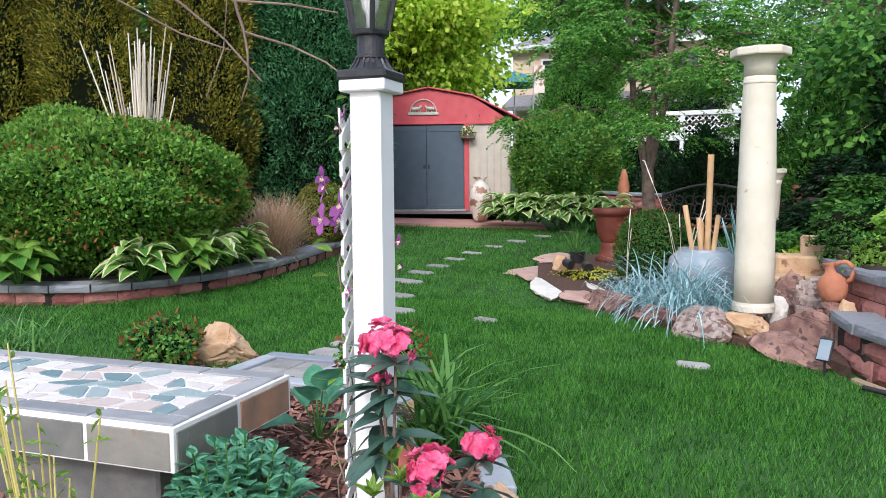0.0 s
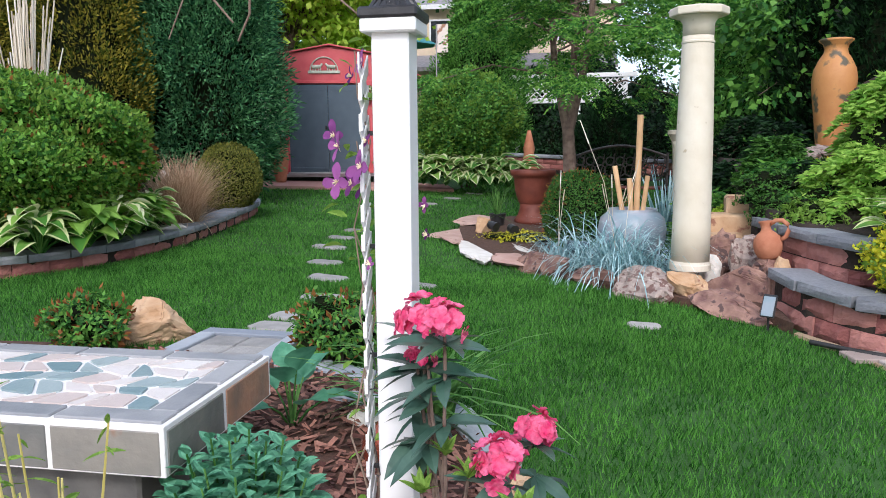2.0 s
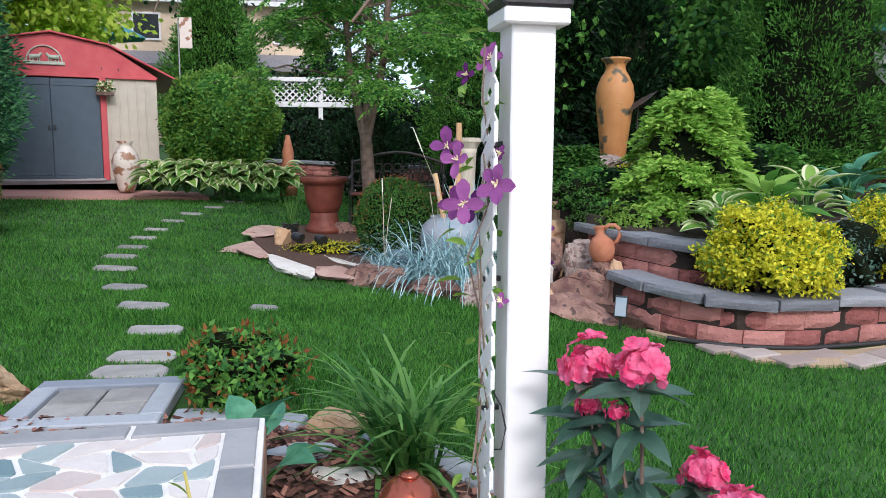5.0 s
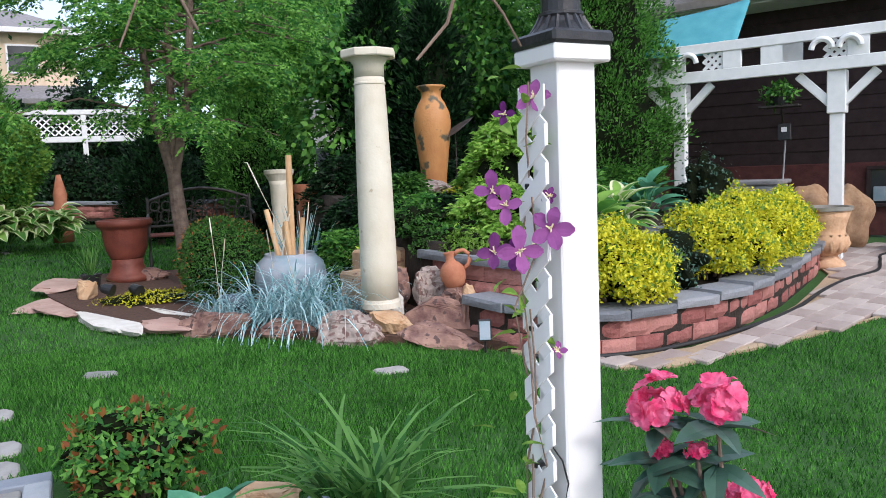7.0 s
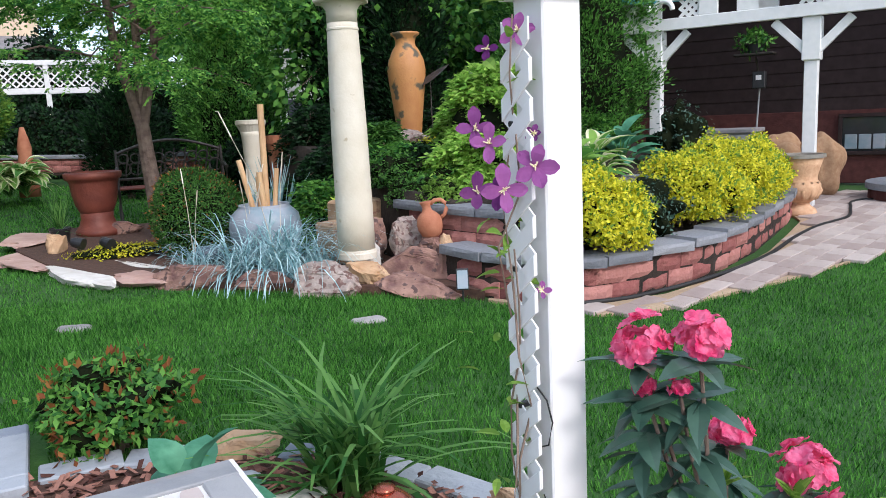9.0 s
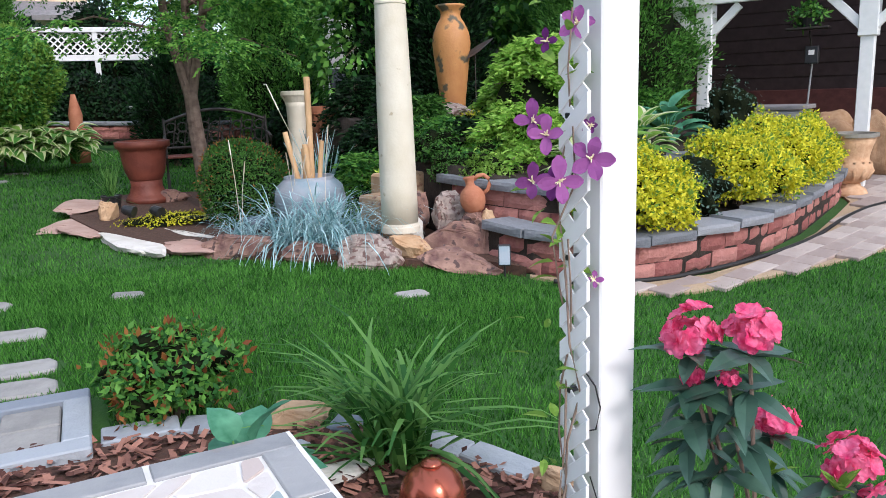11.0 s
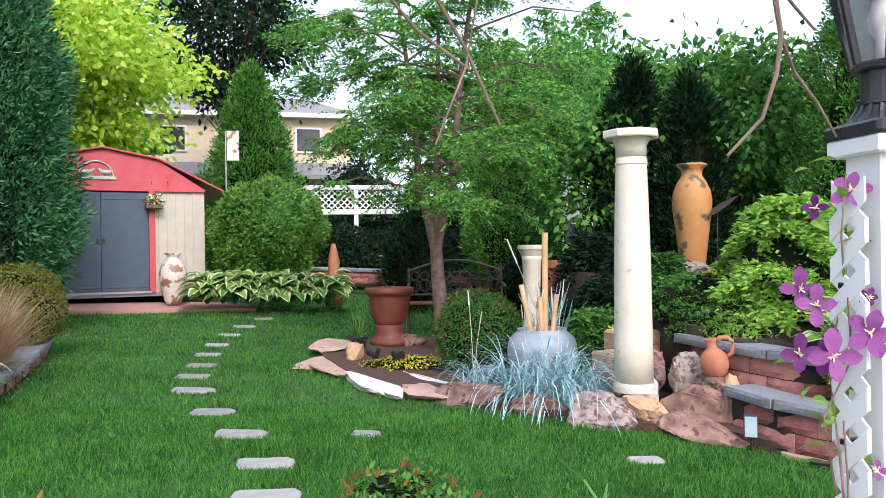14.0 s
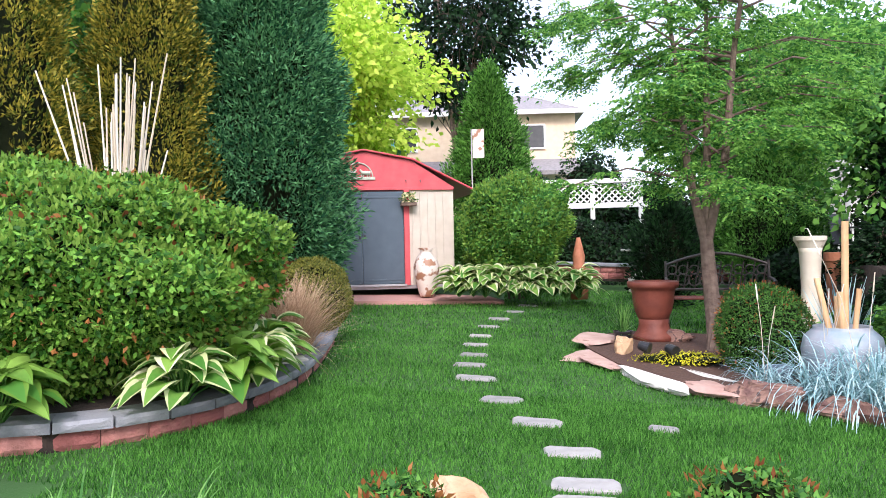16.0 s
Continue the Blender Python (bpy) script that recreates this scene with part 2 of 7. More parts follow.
GLASS = bpy.data.materials.new("lantern_glass")
GLASS.use_nodes = True
gb = GLASS.node_tree.nodes["Principled BSDF"]
gb.inputs["Transmission Weight"].default_value = 1
gb.inputs["Roughness"].default_value = 0.2
gb.inputs["IOR"].default_value = 1.45
M["glass"] = GLASS

# ---- builders ----


def link(name, me, mat, parent=None, label="", smooth=False):
    me.materials.append(M[mat])
    if smooth:
        me.polygons.foreach_set("use_smooth", [True] * len(me.polygons))
    ob = new(name, me)
    if parent is not None:
        ob.parent = parent
    if label:
        ob["label"] = label
    return ob


def part(name, bm, mat, parent=None, label="", smooth=False):
    me = bpy.data.meshes.new(name)
    bm.to_mesh(me)
    bm.free()
    return link(name, me, mat, parent, label, smooth)


def thing(name, x, y, z, label, category, group="", rz=0.0):
    ob = new(name)
    ob.empty_display_size = 0.1
    ob.matrix_basis = rest(x, y, z, rz)
    return tagged(ob, label, category, group)


def laid(ob, label, category, group="", kind="structure"):
    """Tags a piece of the setting and lays it on the slope."""
    if kind == "structure" and ob.data and not ob.name.startswith("ground.") and ob.name != "ground":
        for v in ob.data.vertices:
            v.co.z += ramp(v.co.x)
    ob.matrix_basis = SLOPE @ ob.matrix_basis
    return tagged(ob, label, category, group, kind if kind != "thing" else "")


def box(sx, sy, sz, x=0, y=0, z=0, bevel=0.004, bm=None, rot=None):
    """A bevelled box with its base centre at x, y, z."""
    own = bmesh.new()
    bmesh.ops.create_cube(own, size=1, matrix=Matrix.Diagonal((sx, sy, sz, 1)))
    if bevel:
        bmesh.ops.bevel(own, geom=own.edges[:], offset=min(bevel, 0.3 * min(sx, sy, sz)), segments=1, affect="EDGES")
    m = Matrix.Translation((x, y, z + sz / 2)) @ (rot or Matrix())
    bmesh.ops.transform(own, matrix=m, verts=own.verts[:])
    if bm is None:
        return own
    me = bpy.data.meshes.new("t")
    own.to_mesh(me)
    own.free()
    bm.from_mesh(me)
    bpy.data.meshes.remove(me)
    return bm


def lathe(profile, seg=24, bm=None, x=0, y=0):
    """A turned body from (radius, z) pairs."""
    bm = bm or bmesh.new()
    rings = []
    for r, z in profile:
        rings.append([bm.verts.new((x + r * math.cos(a), y + r * math.sin(a), z)) for a in [2 * math.pi * i / seg for i in range(seg)]])
    for a, b in zip(rings, rings[1:]):
        for i in range(seg):
            bm.faces.new((a[i], a[(i + 1) % seg], b[(i + 1) % seg], b[i]))
    bm.faces.new(rings[0][::-1])
    bm.faces.new(rings[-1])
    return bm


def tube(points, r0, r1=None, seg=6, bm=None):
    """A tapered tube along points."""
    bm = bm or bmesh.new()
    r1 = r0 if r1 is None else r1
    pts = [Vector(p) for p in points]
    rings = []
    for i, p in enumerate(pts):
        d = (pts[min(i + 1, len(pts) - 1)] - pts[max(i - 1, 0)]).normalized()
        q = d.to_track_quat("Z", "Y")
        r = r0 + (r1 - r0) * i / max(1, len(pts) - 1)
        rings.append([bm.verts.new(p + q @ Vector((r * math.cos(2 * math.pi * k / seg), r * math.sin(2 * math.pi * k / seg), 0))) for k in range(seg)])
    for a, b in zip(rings, rings[1:]):
        for i in range(seg):
            bm.faces.new((a[i], a[(i + 1) % seg], b[(i + 1) % seg], b[i]))
    bm.faces.new(rings[0][::-1])
    bm.faces.new(rings[-1])
    return bm


def quads(name, verts, mat, parent=None, label="", n=4):
    """Many separate n-cornered faces from an array (faces, n, 3)."""
    v = np.asarray(verts, dtype=np.float32).reshape(-1, 3)
    f = len(v) // n
    me = bpy.data.meshes.new(name)
    me.vertices.add(len(v))
    me.vertices.foreach_set("co", v.ravel())
    me.loops.add(len(v))
    me.loops.foreach_set("vertex_index", np.arange(len(v), dtype=np.int32))
    me.polygons.add(f)
    me.polygons.foreach_set("loop_start", np.arange(0, f * n, n, dtype=np.int32))
    me.update(calc_edges=True)
    return link(name, me, mat, parent, label)


def unit(a):
    return a / np.maximum(1e-9, np.linalg.norm(a, axis=-1, keepdims=True))


def leaf_quads(c, out, length, width, spread=0.7, droop=0.0):
    """Folded diamond leaves at points c that point roughly along out."""
    k = len(c)
    d = unit(out + spread * RNG.normal(size=(k, 3)) + np.array([0, 0, -droop]))
    s = unit(np.cross(d, RNG.normal(size=(k, 3))))
    u = np.cross(s, d)
    ln = (length * RNG.uniform(0.65, 1.25, k))[:, None]
    wd = (width * RNG.uniform(0.7, 1.2, k))[:, None]
    mid = c + d * ln * 0.45 + u * wd * 0.25
    return np.stack([c, mid + s * wd * 0.5, c + d * ln, mid - s * wd * 0.5], 1)


def facing_leaves(c, out, length, width, loose=0.55, rise=0.35):
    """Folded diamond leaves at points c whose upper faces turn roughly along out."""
    k = len(c)
    n = unit(out + loose * RNG.normal(size=(k, 3)))
    d = unit(unit(np.cross(n, RNG.normal(size=(k, 3)))) + rise * n)
    s = unit(np.cross(n, d))
    u = np.cross(s, d)
    ln = (length * RNG.uniform(0.65, 1.25, k))[:, None]
    wd = (width * RNG.uniform(0.7, 1.2, k))[:, None]
    mid = c + d * ln * 0.45 + u * wd * 0.2
    return np.stack([c, mid + s * wd * 0.5, c + d * ln, mid - s * wd * 0.5], 1)


def tufted(p, o, per, spread):
    """Gathers points into small tufts of per leaves round every per-th point."""
    q, e = np.repeat(p[::per], per, 0)[:len(p)], np.repeat(o[::per], per, 0)[:len(p)]
    j = RNG.normal(0, spread, q.shape)
    return q + j, unit(e + 0.55 * unit(j))


def lumpy(dirs, amount, freq, seed):
    """An uneven radius factor for unit directions."""
    r = np.random.default_rng(seed)
    f = np.ones(len(dirs))
    for _ in range(7):
        w = r.normal(size=3) * freq
        f += amount * np.sin(dirs @ w + r.uniform(0, 6.3)) / 2.2
    return f


def shell(k, rx, ry, rz, inner=0.75, lump=0.1, freq=4.0, seed=1, low=-1.0):
    """k points near the surface of an uneven ellipsoid, and the outward directions."""
    d = unit(RNG.normal(size=(int(k * 1.7) + 8, 3)))
    d = d[d[:, 2] > low][:k]
    f = lumpy(d, lump, freq, seed) * (inner + (1 - inner) * np.sqrt(RNG.random(len(d))))
    p = d * f[:, None] * np.array([rx, ry, rz])
    return p, unit(d / np.array([rx, ry, rz]))


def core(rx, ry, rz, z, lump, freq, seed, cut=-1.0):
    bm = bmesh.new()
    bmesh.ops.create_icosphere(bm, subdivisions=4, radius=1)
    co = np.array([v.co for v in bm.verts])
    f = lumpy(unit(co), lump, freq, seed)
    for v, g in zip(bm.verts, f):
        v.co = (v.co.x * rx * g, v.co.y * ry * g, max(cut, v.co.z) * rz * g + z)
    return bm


def bush(name, x, y, z, rx, ry, rz, mat, label, count, leaf=(0.035, 0.02), lump=0.08, freq=4.0, seed=1, up=0.35, low=-0.85,
         tips=None, tipshare=0.06, group="", category="shrub", dense=0.84, centre=None, tuft=0.0):
    """A rounded shrub: stems, a dark core painted as inner shade and a skin of many leaves."""
    t = thing(name, x, y, z, label, category, group)
    cz = centre if centre is not None else rz * 0.9
    # solid core; its near-black colour is the bush's inner shade
    part("shade_core", core(rx * 0.8, ry * 0.8, rz * 0.8, cz, lump, freq, seed, low), "inner", t)
    p, o = shell(count, rx, ry, rz, dense, lump, freq, seed, low)
    if tuft:
        p, o = tufted(p, o, 12, tuft)
    p[:, 2] += cz
    quads("foliage", facing_leaves(p, o + np.array([0, 0, up]), leaf[0], leaf[1]), mat, t)
    if tips:
        k = int(count * tipshare)
        p, o = shell(k, rx * 1.03, ry * 1.03, rz * 1.03, 0.97, lump, freq, seed, low)
        p[:, 2] += cz
        tagged(quads("new_growth", leaf_quads(p, o + np.array([0, 0, up]), leaf[0], leaf[1], 0.5), tips, t), kind="stuff")
    bm = bmesh.new()
    for i in range(4):
        a = i * 1.6 + 0.4
        tube([(0.15 * rx * math.cos(a), 0.15 * ry * math.sin(a), -0.02), (0.35 * rx * math.cos(a), 0.35 * ry * math.sin(a), cz * 0.8)], 0.02, 0.012, 5, bm)
    part("stem", bm, "bark", t)
    return t


def conifer(name, x, y, z, r, h, mat, label, count, leaf=(0.09, 0.03), seed=1, peak=0.22, droop=0.0, category="tree", blunt=0.6):
    """A dense column-shaped evergreen with a short trunk and many sprays."""
    t = thing(name, x, y, z, label, category)
    per = 36
    u = np.repeat(RNG.random(count // per) ** 0.9, per)
    count = len(u)
    prof = np.minimum(1.0, np.minimum((u + 0.05) / peak, 1.0) ** 0.5) * (1 - np.clip((u - peak) / (1 - peak), 0, 1) ** (1.0 / blunt * 1.1)) ** 0.75
    a = np.repeat(RNG.uniform(0, 2 * math.pi, count // per), per)
    d = np.stack([np.cos(a), np.sin(a), u * h / r * 0.35], 1)
    f = lumpy(d * np.array([1, 1, 2.2]), 0.10, 5.0, seed) + lumpy(d * np.array([1, 1, 3]), 0.05, 14.0, seed + 5) - 1
    rr = r * prof * f * np.repeat(0.70 + 0.36 * np.sqrt(RNG.random(count // per)), per)
    p = np.stack([np.cos(a) * rr, np.sin(a) * rr, 0.12 + u * (h - 0.12)], 1)
    j = RNG.normal(0, 1, p.shape) * np.array([0.6, 0.6, 1.0]) * leaf[0] * 1.15
    o = np.stack([np.cos(a), np.sin(a), np.full(count, 0.9 - droop)], 1)
    quads("foliage", leaf_quads(p + j, o + 0.9 * unit(j), leaf[0], leaf[1], 0.4), mat, t)
    # dark turned core painted as the shade between the sprays
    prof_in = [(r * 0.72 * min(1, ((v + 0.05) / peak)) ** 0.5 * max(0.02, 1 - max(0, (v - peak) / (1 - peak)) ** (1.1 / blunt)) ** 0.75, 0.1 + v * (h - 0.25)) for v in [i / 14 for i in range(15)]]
    part("shade_core", lathe(prof_in, 14), "inner", t)
    part("trunk", tube([(0, 0, -0.05), (0, 0, h * 0.4)], 0.06, 0.03, 7), "bark", t)
    return t


def blades(count, base_r, length, width, lean, z=0.0, segs=4, curl=1.0, seed=1, up=0.0):
    """Arching grass-like blades as strips of quads, returned as an array (faces, 4, 3)."""
    r = np.random.default_rng(seed)
    a = r.uniform(0, 2 * math.pi, count)
    br = base_r * np.sqrt(r.random(count))
    ba = r.uniform(0, 2 * math.pi, count)
    p = np.stack([br * np.cos(ba), br * np.sin(ba), np.full(count, z)], 1)
    ln = length * r.uniform(0.6, 1.15, count)
    th = np.abs(r.normal(0, lean, count)) + up
    out = []
    side = np.stack([-np.sin(a), np.cos(a), np.zeros(count)], 1)
    wd = width * r.uniform(0.7, 1.2, count)
    for s in range(segs):
        d = np.stack([np.cos(a) * np.sin(th), np.sin(a) * np.sin(th), np.cos(th)], 1)
        q = p + d * (ln / segs)[:, None]
        w0 = (wd * (1.0 if s else 0.7) * (1 - s / segs) ** 0.6)[:, None]
        w1 = (wd * max(0.04, 1 - (s + 1) / segs) ** 0.6)[:, None]
        out.append(np.stack([p - side * w0 / 2, p + side * w0 / 2, q + side * w1 / 2, q - side * w1 / 2], 1))
        p = q
        th = th + curl * r.uniform(0.15, 0.6, count)
    return np.concatenate(out)


def broad_leaf(length, width, arch=0.5, nx=4):
    """One ribbed, arching broad leaf along +x, as a grid of quads (faces, 4, 3), and a thin margin of it."""
    rows = []
    for i in range(nx + 1):
        u = i / nx
        w = width * 0.5 * math.sin(math.pi * min(1, 0.06 + 0.94 * u ** 0.75)) ** 0.8
        z = arch * length * (0.55 * u - 1.0 * u * u)
        rows.append([(u * length, v * w, z + 0.25 * w * abs(v)) for v in (-1, -0.58, 0, 0.58, 1)])
    inner, edge = [], []
    for a, b in zip(rows, rows[1:]):
        for j in range(4):
            (inner if j in (1, 2) else edge).append((a[j], b[j], b[j + 1], a[j + 1]))
    return np.array(inner), np.array(edge)


LEAF_MESHES = {}


def leaf_mesh(aspect, arch, mat, edge):
    """One broad leaf of unit length on a short stalk, with its margin in a second material."""
    key = (round(aspect, 2), arch, mat, edge)
    if key not in LEAF_MESHES:
        inner, rim = broad_leaf(1, aspect, arch, 5)
        v = np.concatenate([inner, rim]).reshape(-1, 3)
        me = bpy.data.meshes.new("leaf")
        me.from_pydata([tuple(p) for p in v], [], [tuple(range(i, i + 4)) for i in range(0, len(v), 4)])
        me.materials.append(M[mat])
        me.materials.append(M[edge])
        me.polygons.foreach_set("material_index", [0] * len(inner) + [1] * len(rim))
        bmx = bmesh.new()
        bmx.from_mesh(me)
        bmesh.ops.remove_doubles(bmx, verts=bmx.verts[:], dist=1e-4)
        bmx.to_mesh(me)
        bmx.free()
        me.polygons.foreach_set("use_smooth", [True] * len(me.polygons))
        LEAF_MESHES[key] = me
    return LEAF_MESHES[key]


def rosette(name, x, y, z, count, length, width, label, edge="hosta", mat="hosta", category="plant", seed=1, rise=0.55, group="", stem=0.12, arch=0.5):
    """A clump of broad arching leaves on stalks."""
    t = thing(name, x, y, z, label, category, group)
    r = np.random.default_rng(seed)
    me = leaf_mesh(width / length, arch, mat, edge)
    stalks = bmesh.new()
    for i in range(count):
        ring = i / count
        a = i * 2.399 + r.uniform(-0.3, 0.3)
        tilt = -rise * (1.25 - 1.2 * ring) * r.uniform(0.8, 1.2)
        ln = length * r.uniform(0.75, 1.15)
        rad = stem * (0.3 + ring)
        h = stem * 1.6 * (1.4 - ring) * r.uniform(0.8, 1.2)
        o = (rad * math.cos(a), rad * math.sin(a), h)
        ob = new("leaf", me)
        ob.matrix_basis = Matrix.LocRotScale(o, Euler((r.uniform(-0.3, 0.3), tilt, a)), (ln, ln, ln))
        ob.parent = t
        tube([(0, 0, -0.02), (o[0] * 0.5, o[1] * 0.5, h * 0.6), o], 0.006, 0.004, 4, stalks)
    sk = part("stalk", stalks, "lily", t)
    tagged(sk, kind="stuff")
    return t


def rock(name, x, y, z, sx, sy, sz, mat, label, seed, rz=0, group="", flat=0.35, category="rock"):
    """A broken stone: an uneven ball cut by random planes."""
    r = random.Random(seed)
    bm = bmesh.new()
    bmesh.ops.create_icosphere(bm, subdivisions=4, radius=1)
    for v in bm.verts:
        v.co = Vector([math.copysign(abs(c) ** 0.5, c) for c in v.co])
    planes = [(Vector((r.uniform(-1, 1), r.uniform(-1, 1), r.uniform(-0.6, 1))).normalized(), r.uniform(0.45, 0.8)) for _ in range(15)]
    planes.append((Vector((0, 0, 1)), 1 - flat))
    off = Vector((seed * 3.1, seed * 1.7, 0))
    for v in bm.verts:
        for n, d in planes:
            k = v.co.dot(n) - d
            if k > 0:
                v.co -= n * k * 0.95
        crag = noise.noise(v.co * 5 + off)
        v.co *= 1 + 0.11 * noise.noise(v.co * 2.2 + off) + 0.07 * crag - 0.12 * max(0.0, 0.12 - abs(noise.noise(v.co * 3.1 - off))) / 0.12 + 0.05 * noise.noise(v.co * 13 + off)
    zs = [v.co.z for v in bm.verts]
    lo, hi = min(zs), max(zs)
    for v in bm.verts:
        v.co = (v.co.x * sx * 0.62, v.co.y * sy * 0.62, (v.co.z - lo) / (hi - lo) * sz * 1.15 - sz * 0.15)
    ob = part(name, bm, mat)
    ob.matrix_basis = SLOPE @ pose(x, y, z, 0, 0, rz)
    return tagged(ob, label, category, group)


def resample(pts, step, closed=False):
    """Points every step metres along a smooth line through pts, with headings in degrees."""
    P = [Vector((*p, 0)) for p in pts]
    fine = []
    for i in range(len(P) - 1):
        a, b, c, d = P[max(0, i - 1)], P[i], P[i + 1], P[min(len(P) - 1, i + 2)]
        for k in range(20):
            t = k / 20
            fine.append(0.5 * ((2 * b) + (c - a) * t + (2 * a - 5 * b + 4 * c - d) * t * t + (3 * b - a - 3 * c + d) * t ** 3))
    fine.append(P[-1])
    out, acc, want = [], 0.0, step / 2
    for a, b in zip(fine, fine[1:]):
        ln = (b - a).length
        while ln > 0 and acc + ln >= want:
            q = a.lerp(b, (want - acc) / ln)
            out.append((q.x, q.y, math.degrees(math.atan2(b.y - a.y, b.x - a.x))))
            want += step
        acc += ln
    return out, [(p.x, p.y) for p in fine]


def ribbon(line, off_a, off_b, z0, z1):
    """A solid band along a line of (x, y), between two side offsets and two heights."""
    bm = bmesh.new()
    rows = []
    for i, (x, y) in enumerate(line):
        ax, ay = line[max(0, i - 1)]
        bx, by = line[min(len(line) - 1, i + 1)]
        d = math.hypot(bx - ax, by - ay) or 1
        nx, ny = -(by - ay) / d, (bx - ax) / d
        rows.append([bm.verts.new((x + nx * o, y + ny * o, z)) for o, z in ((off_a, z0), (off_b, z0), (off_b, z1), (off_a, z1))])
    for a, b in zip(rows, rows[1:]):
        for i in range(4):
            bm.faces.new((a[i], a[(i + 1) % 4], b[(i + 1) % 4], b[i]))
    bm.faces.new(rows[0])
    bm.faces.new(rows[-1][::-1])
    return bm


def slab(points, z0, z1, sub=0):
    """A flat slab over a polygon of (x, y)."""
    bm = bmesh.new()
    f = bm.faces.new([bm.verts.new((x, y, z0)) for x, y in points])
    if f.normal.z < 0:
        f.normal_flip()
    ext = bmesh.ops.extrude_face_region(bm, geom=[f])
    for g in ext["geom"]:
        if isinstance(g, bmesh.types.BMVert):
            g.co.z = z1
    bmesh.ops.recalc_face_normals(bm, faces=bm.faces[:])
    return bm


def block_mesh(name, sx, sy, sz, mat, seed, rough=0.012):
    """A split-faced wall block whose -y face is broken stone; 40-odd triangles."""
    bm = bmesh.new()
    r = random.Random(seed)
    for i in range(5):
        for j in range(4):
            edge = i in (0, 4) or j in (0, 3)
            bm.verts.new((sx * (i / 4 - 0.5), -sy / 2 + (rough if edge else -r.uniform(0, rough)), sz * j / 3))
    bm.verts.ensure_lookup_table()
    v = bm.verts[:]
    for i in range(4):
        for j in range(3):
            bm.faces.new((v[i * 4 + j], v[i * 4 + 4 + j], v[i * 4 + 5 + j], v[i * 4 + 1 + j]))
    b = [bm.verts.new((x * sx / 2, sy / 2, z)) for x, z in ((-1, 0), (1, 0), (1, sz), (-1, sz))]
    bm.faces.new(b[::-1])
    bm.faces.new([v[3], v[7], v[11], v[15], v[19], b[2], b[3]])
    bm.faces.new([b[0], b[1], v[16], v[12], v[8], v[4], v[0]])
    bm.faces.new([v[0], v[1], v[2], v[3], b[3], b[0]])
    bm.faces.new([v[19], v[18], v[17], v[16], b[1], b[2]])
    me = bpy.data.meshes.new(name)
    bm.to_mesh(me)
    bm.free()
    me.materials.append(M[mat])
    return me


PENDING = []


def block_wall(name, pts, z, courses, ch, length, depth, cap_h, cap_len, label, side=1, cap_mat="cap"):
    """A retaining wall of split blocks under smooth caps along a line; the face looks to the line's right (side 1)."""
    _, line = resample(pts, 0.3)
    top = z + courses * ch
    core_ob = part(name, ribbon(line, 0.02 * side, (depth - 0.02) * side, z - 0.05, top - 0.004), "soil")
    laid(core_ob, label, "wall")
    PENDING.append((core_ob, pts, z, courses, ch, length, depth, cap_h, cap_len, side, cap_mat))
    return core_ob


def lay_blocks():
    for core_ob, pts, z, courses, ch, length, depth, cap_h, cap_len, side, cap_mat in PENDING:
        shapes = [block_mesh("block", length * 0.975, depth * 0.6, ch * 0.95, "block", s) for s in range(4)]
        r = random.Random(len(pts))
        for c in range(courses):
            offs, _ = resample(pts, length)
            if c % 2:
                offs = [((a[0] + b[0]) / 2, (a[1] + b[1]) / 2, (a[2] + b[2]) / 2) for a, b in zip(offs, offs[1:]) if abs(a[2] - b[2]) < 180]
            for x, y, h in offs:
                ob = new("block", shapes[r.randrange(4)])
                o = depth * 0.3 + r.uniform(-0.006, 0.006)
                a = radians(h + 90)
                ob.matrix_basis = pose(x + math.cos(a) * o * side, y + math.sin(a) * o * side, z + c * ch + ramp(x), 0, 0, h + (0 if side > 0 else 180) + r.uniform(-1, 1))
                ob.parent = core_ob
        if cap_h:
            me = block_mesh("cap_stone", cap_len * 0.985, depth + 0.03, cap_h, cap_mat, 9, 0.006)
            for x, y, h in resample(pts, cap_len)[0]:
                ob = new("cap_stone", me)
                a = radians(h + 90)
                o = depth / 2 - 0.03
                ob.matrix_basis = pose(x + math.cos(a) * o * side, y + math.sin(a) * o * side, z + courses * ch + ramp(x) + 0.001 + r.uniform(0, 0.004), 0, 0, h + (0 if side > 0 else 180))
                ob.parent = core_ob

# ---- the ground ----


def inside(pts, x, y):
    """Which of the points x, y lie inside the polygon pts."""
    r = np.zeros(len(x), bool)
    for (ax, ay), (bx, by) in zip(pts, pts[1:] + pts[:1]):
        c = ((ay > y) != (by > y)) & (x < (bx - ax) * (y - ay) / ((by - ay) or 1e-9) + ax)
        r ^= c
    return r


LEFT_EDGE = [(-10.6, 4.2), (-8.6, 4.15), (-7.4, 4.3), (-6.6, 4.62), (-6.15, 5.1), (-5.95, 5.7), (-5.92, 6.4), (-6.02, 7.1), (-6.2, 7.9), (-6.38, 8.6), (-6.62, 9.15), (-7.1, 9.45), (-7.9, 9.6)]
ISLAND = [(-3.3, 9.95), (-3.85, 9.35), (-3.8, 8.6), (-3.54, 7.8), (-3.1, 7.13), (-2.68, 6.73), (-2.31, 6.46), (-1.81, 6.18), (-1.48, 5.94), (-1.0, 5.74), (-0.85, 5.5)]
LOW_WALL = [(-0.92, 6.0), (-0.78, 5.55), (-0.40, 5.14), (0.25, 5.17), (0.95, 5.30), (1.75, 5.66), (2.45, 6.08), (3.05, 6.45), (3.36, 6.8), (3.34, 7.4)]
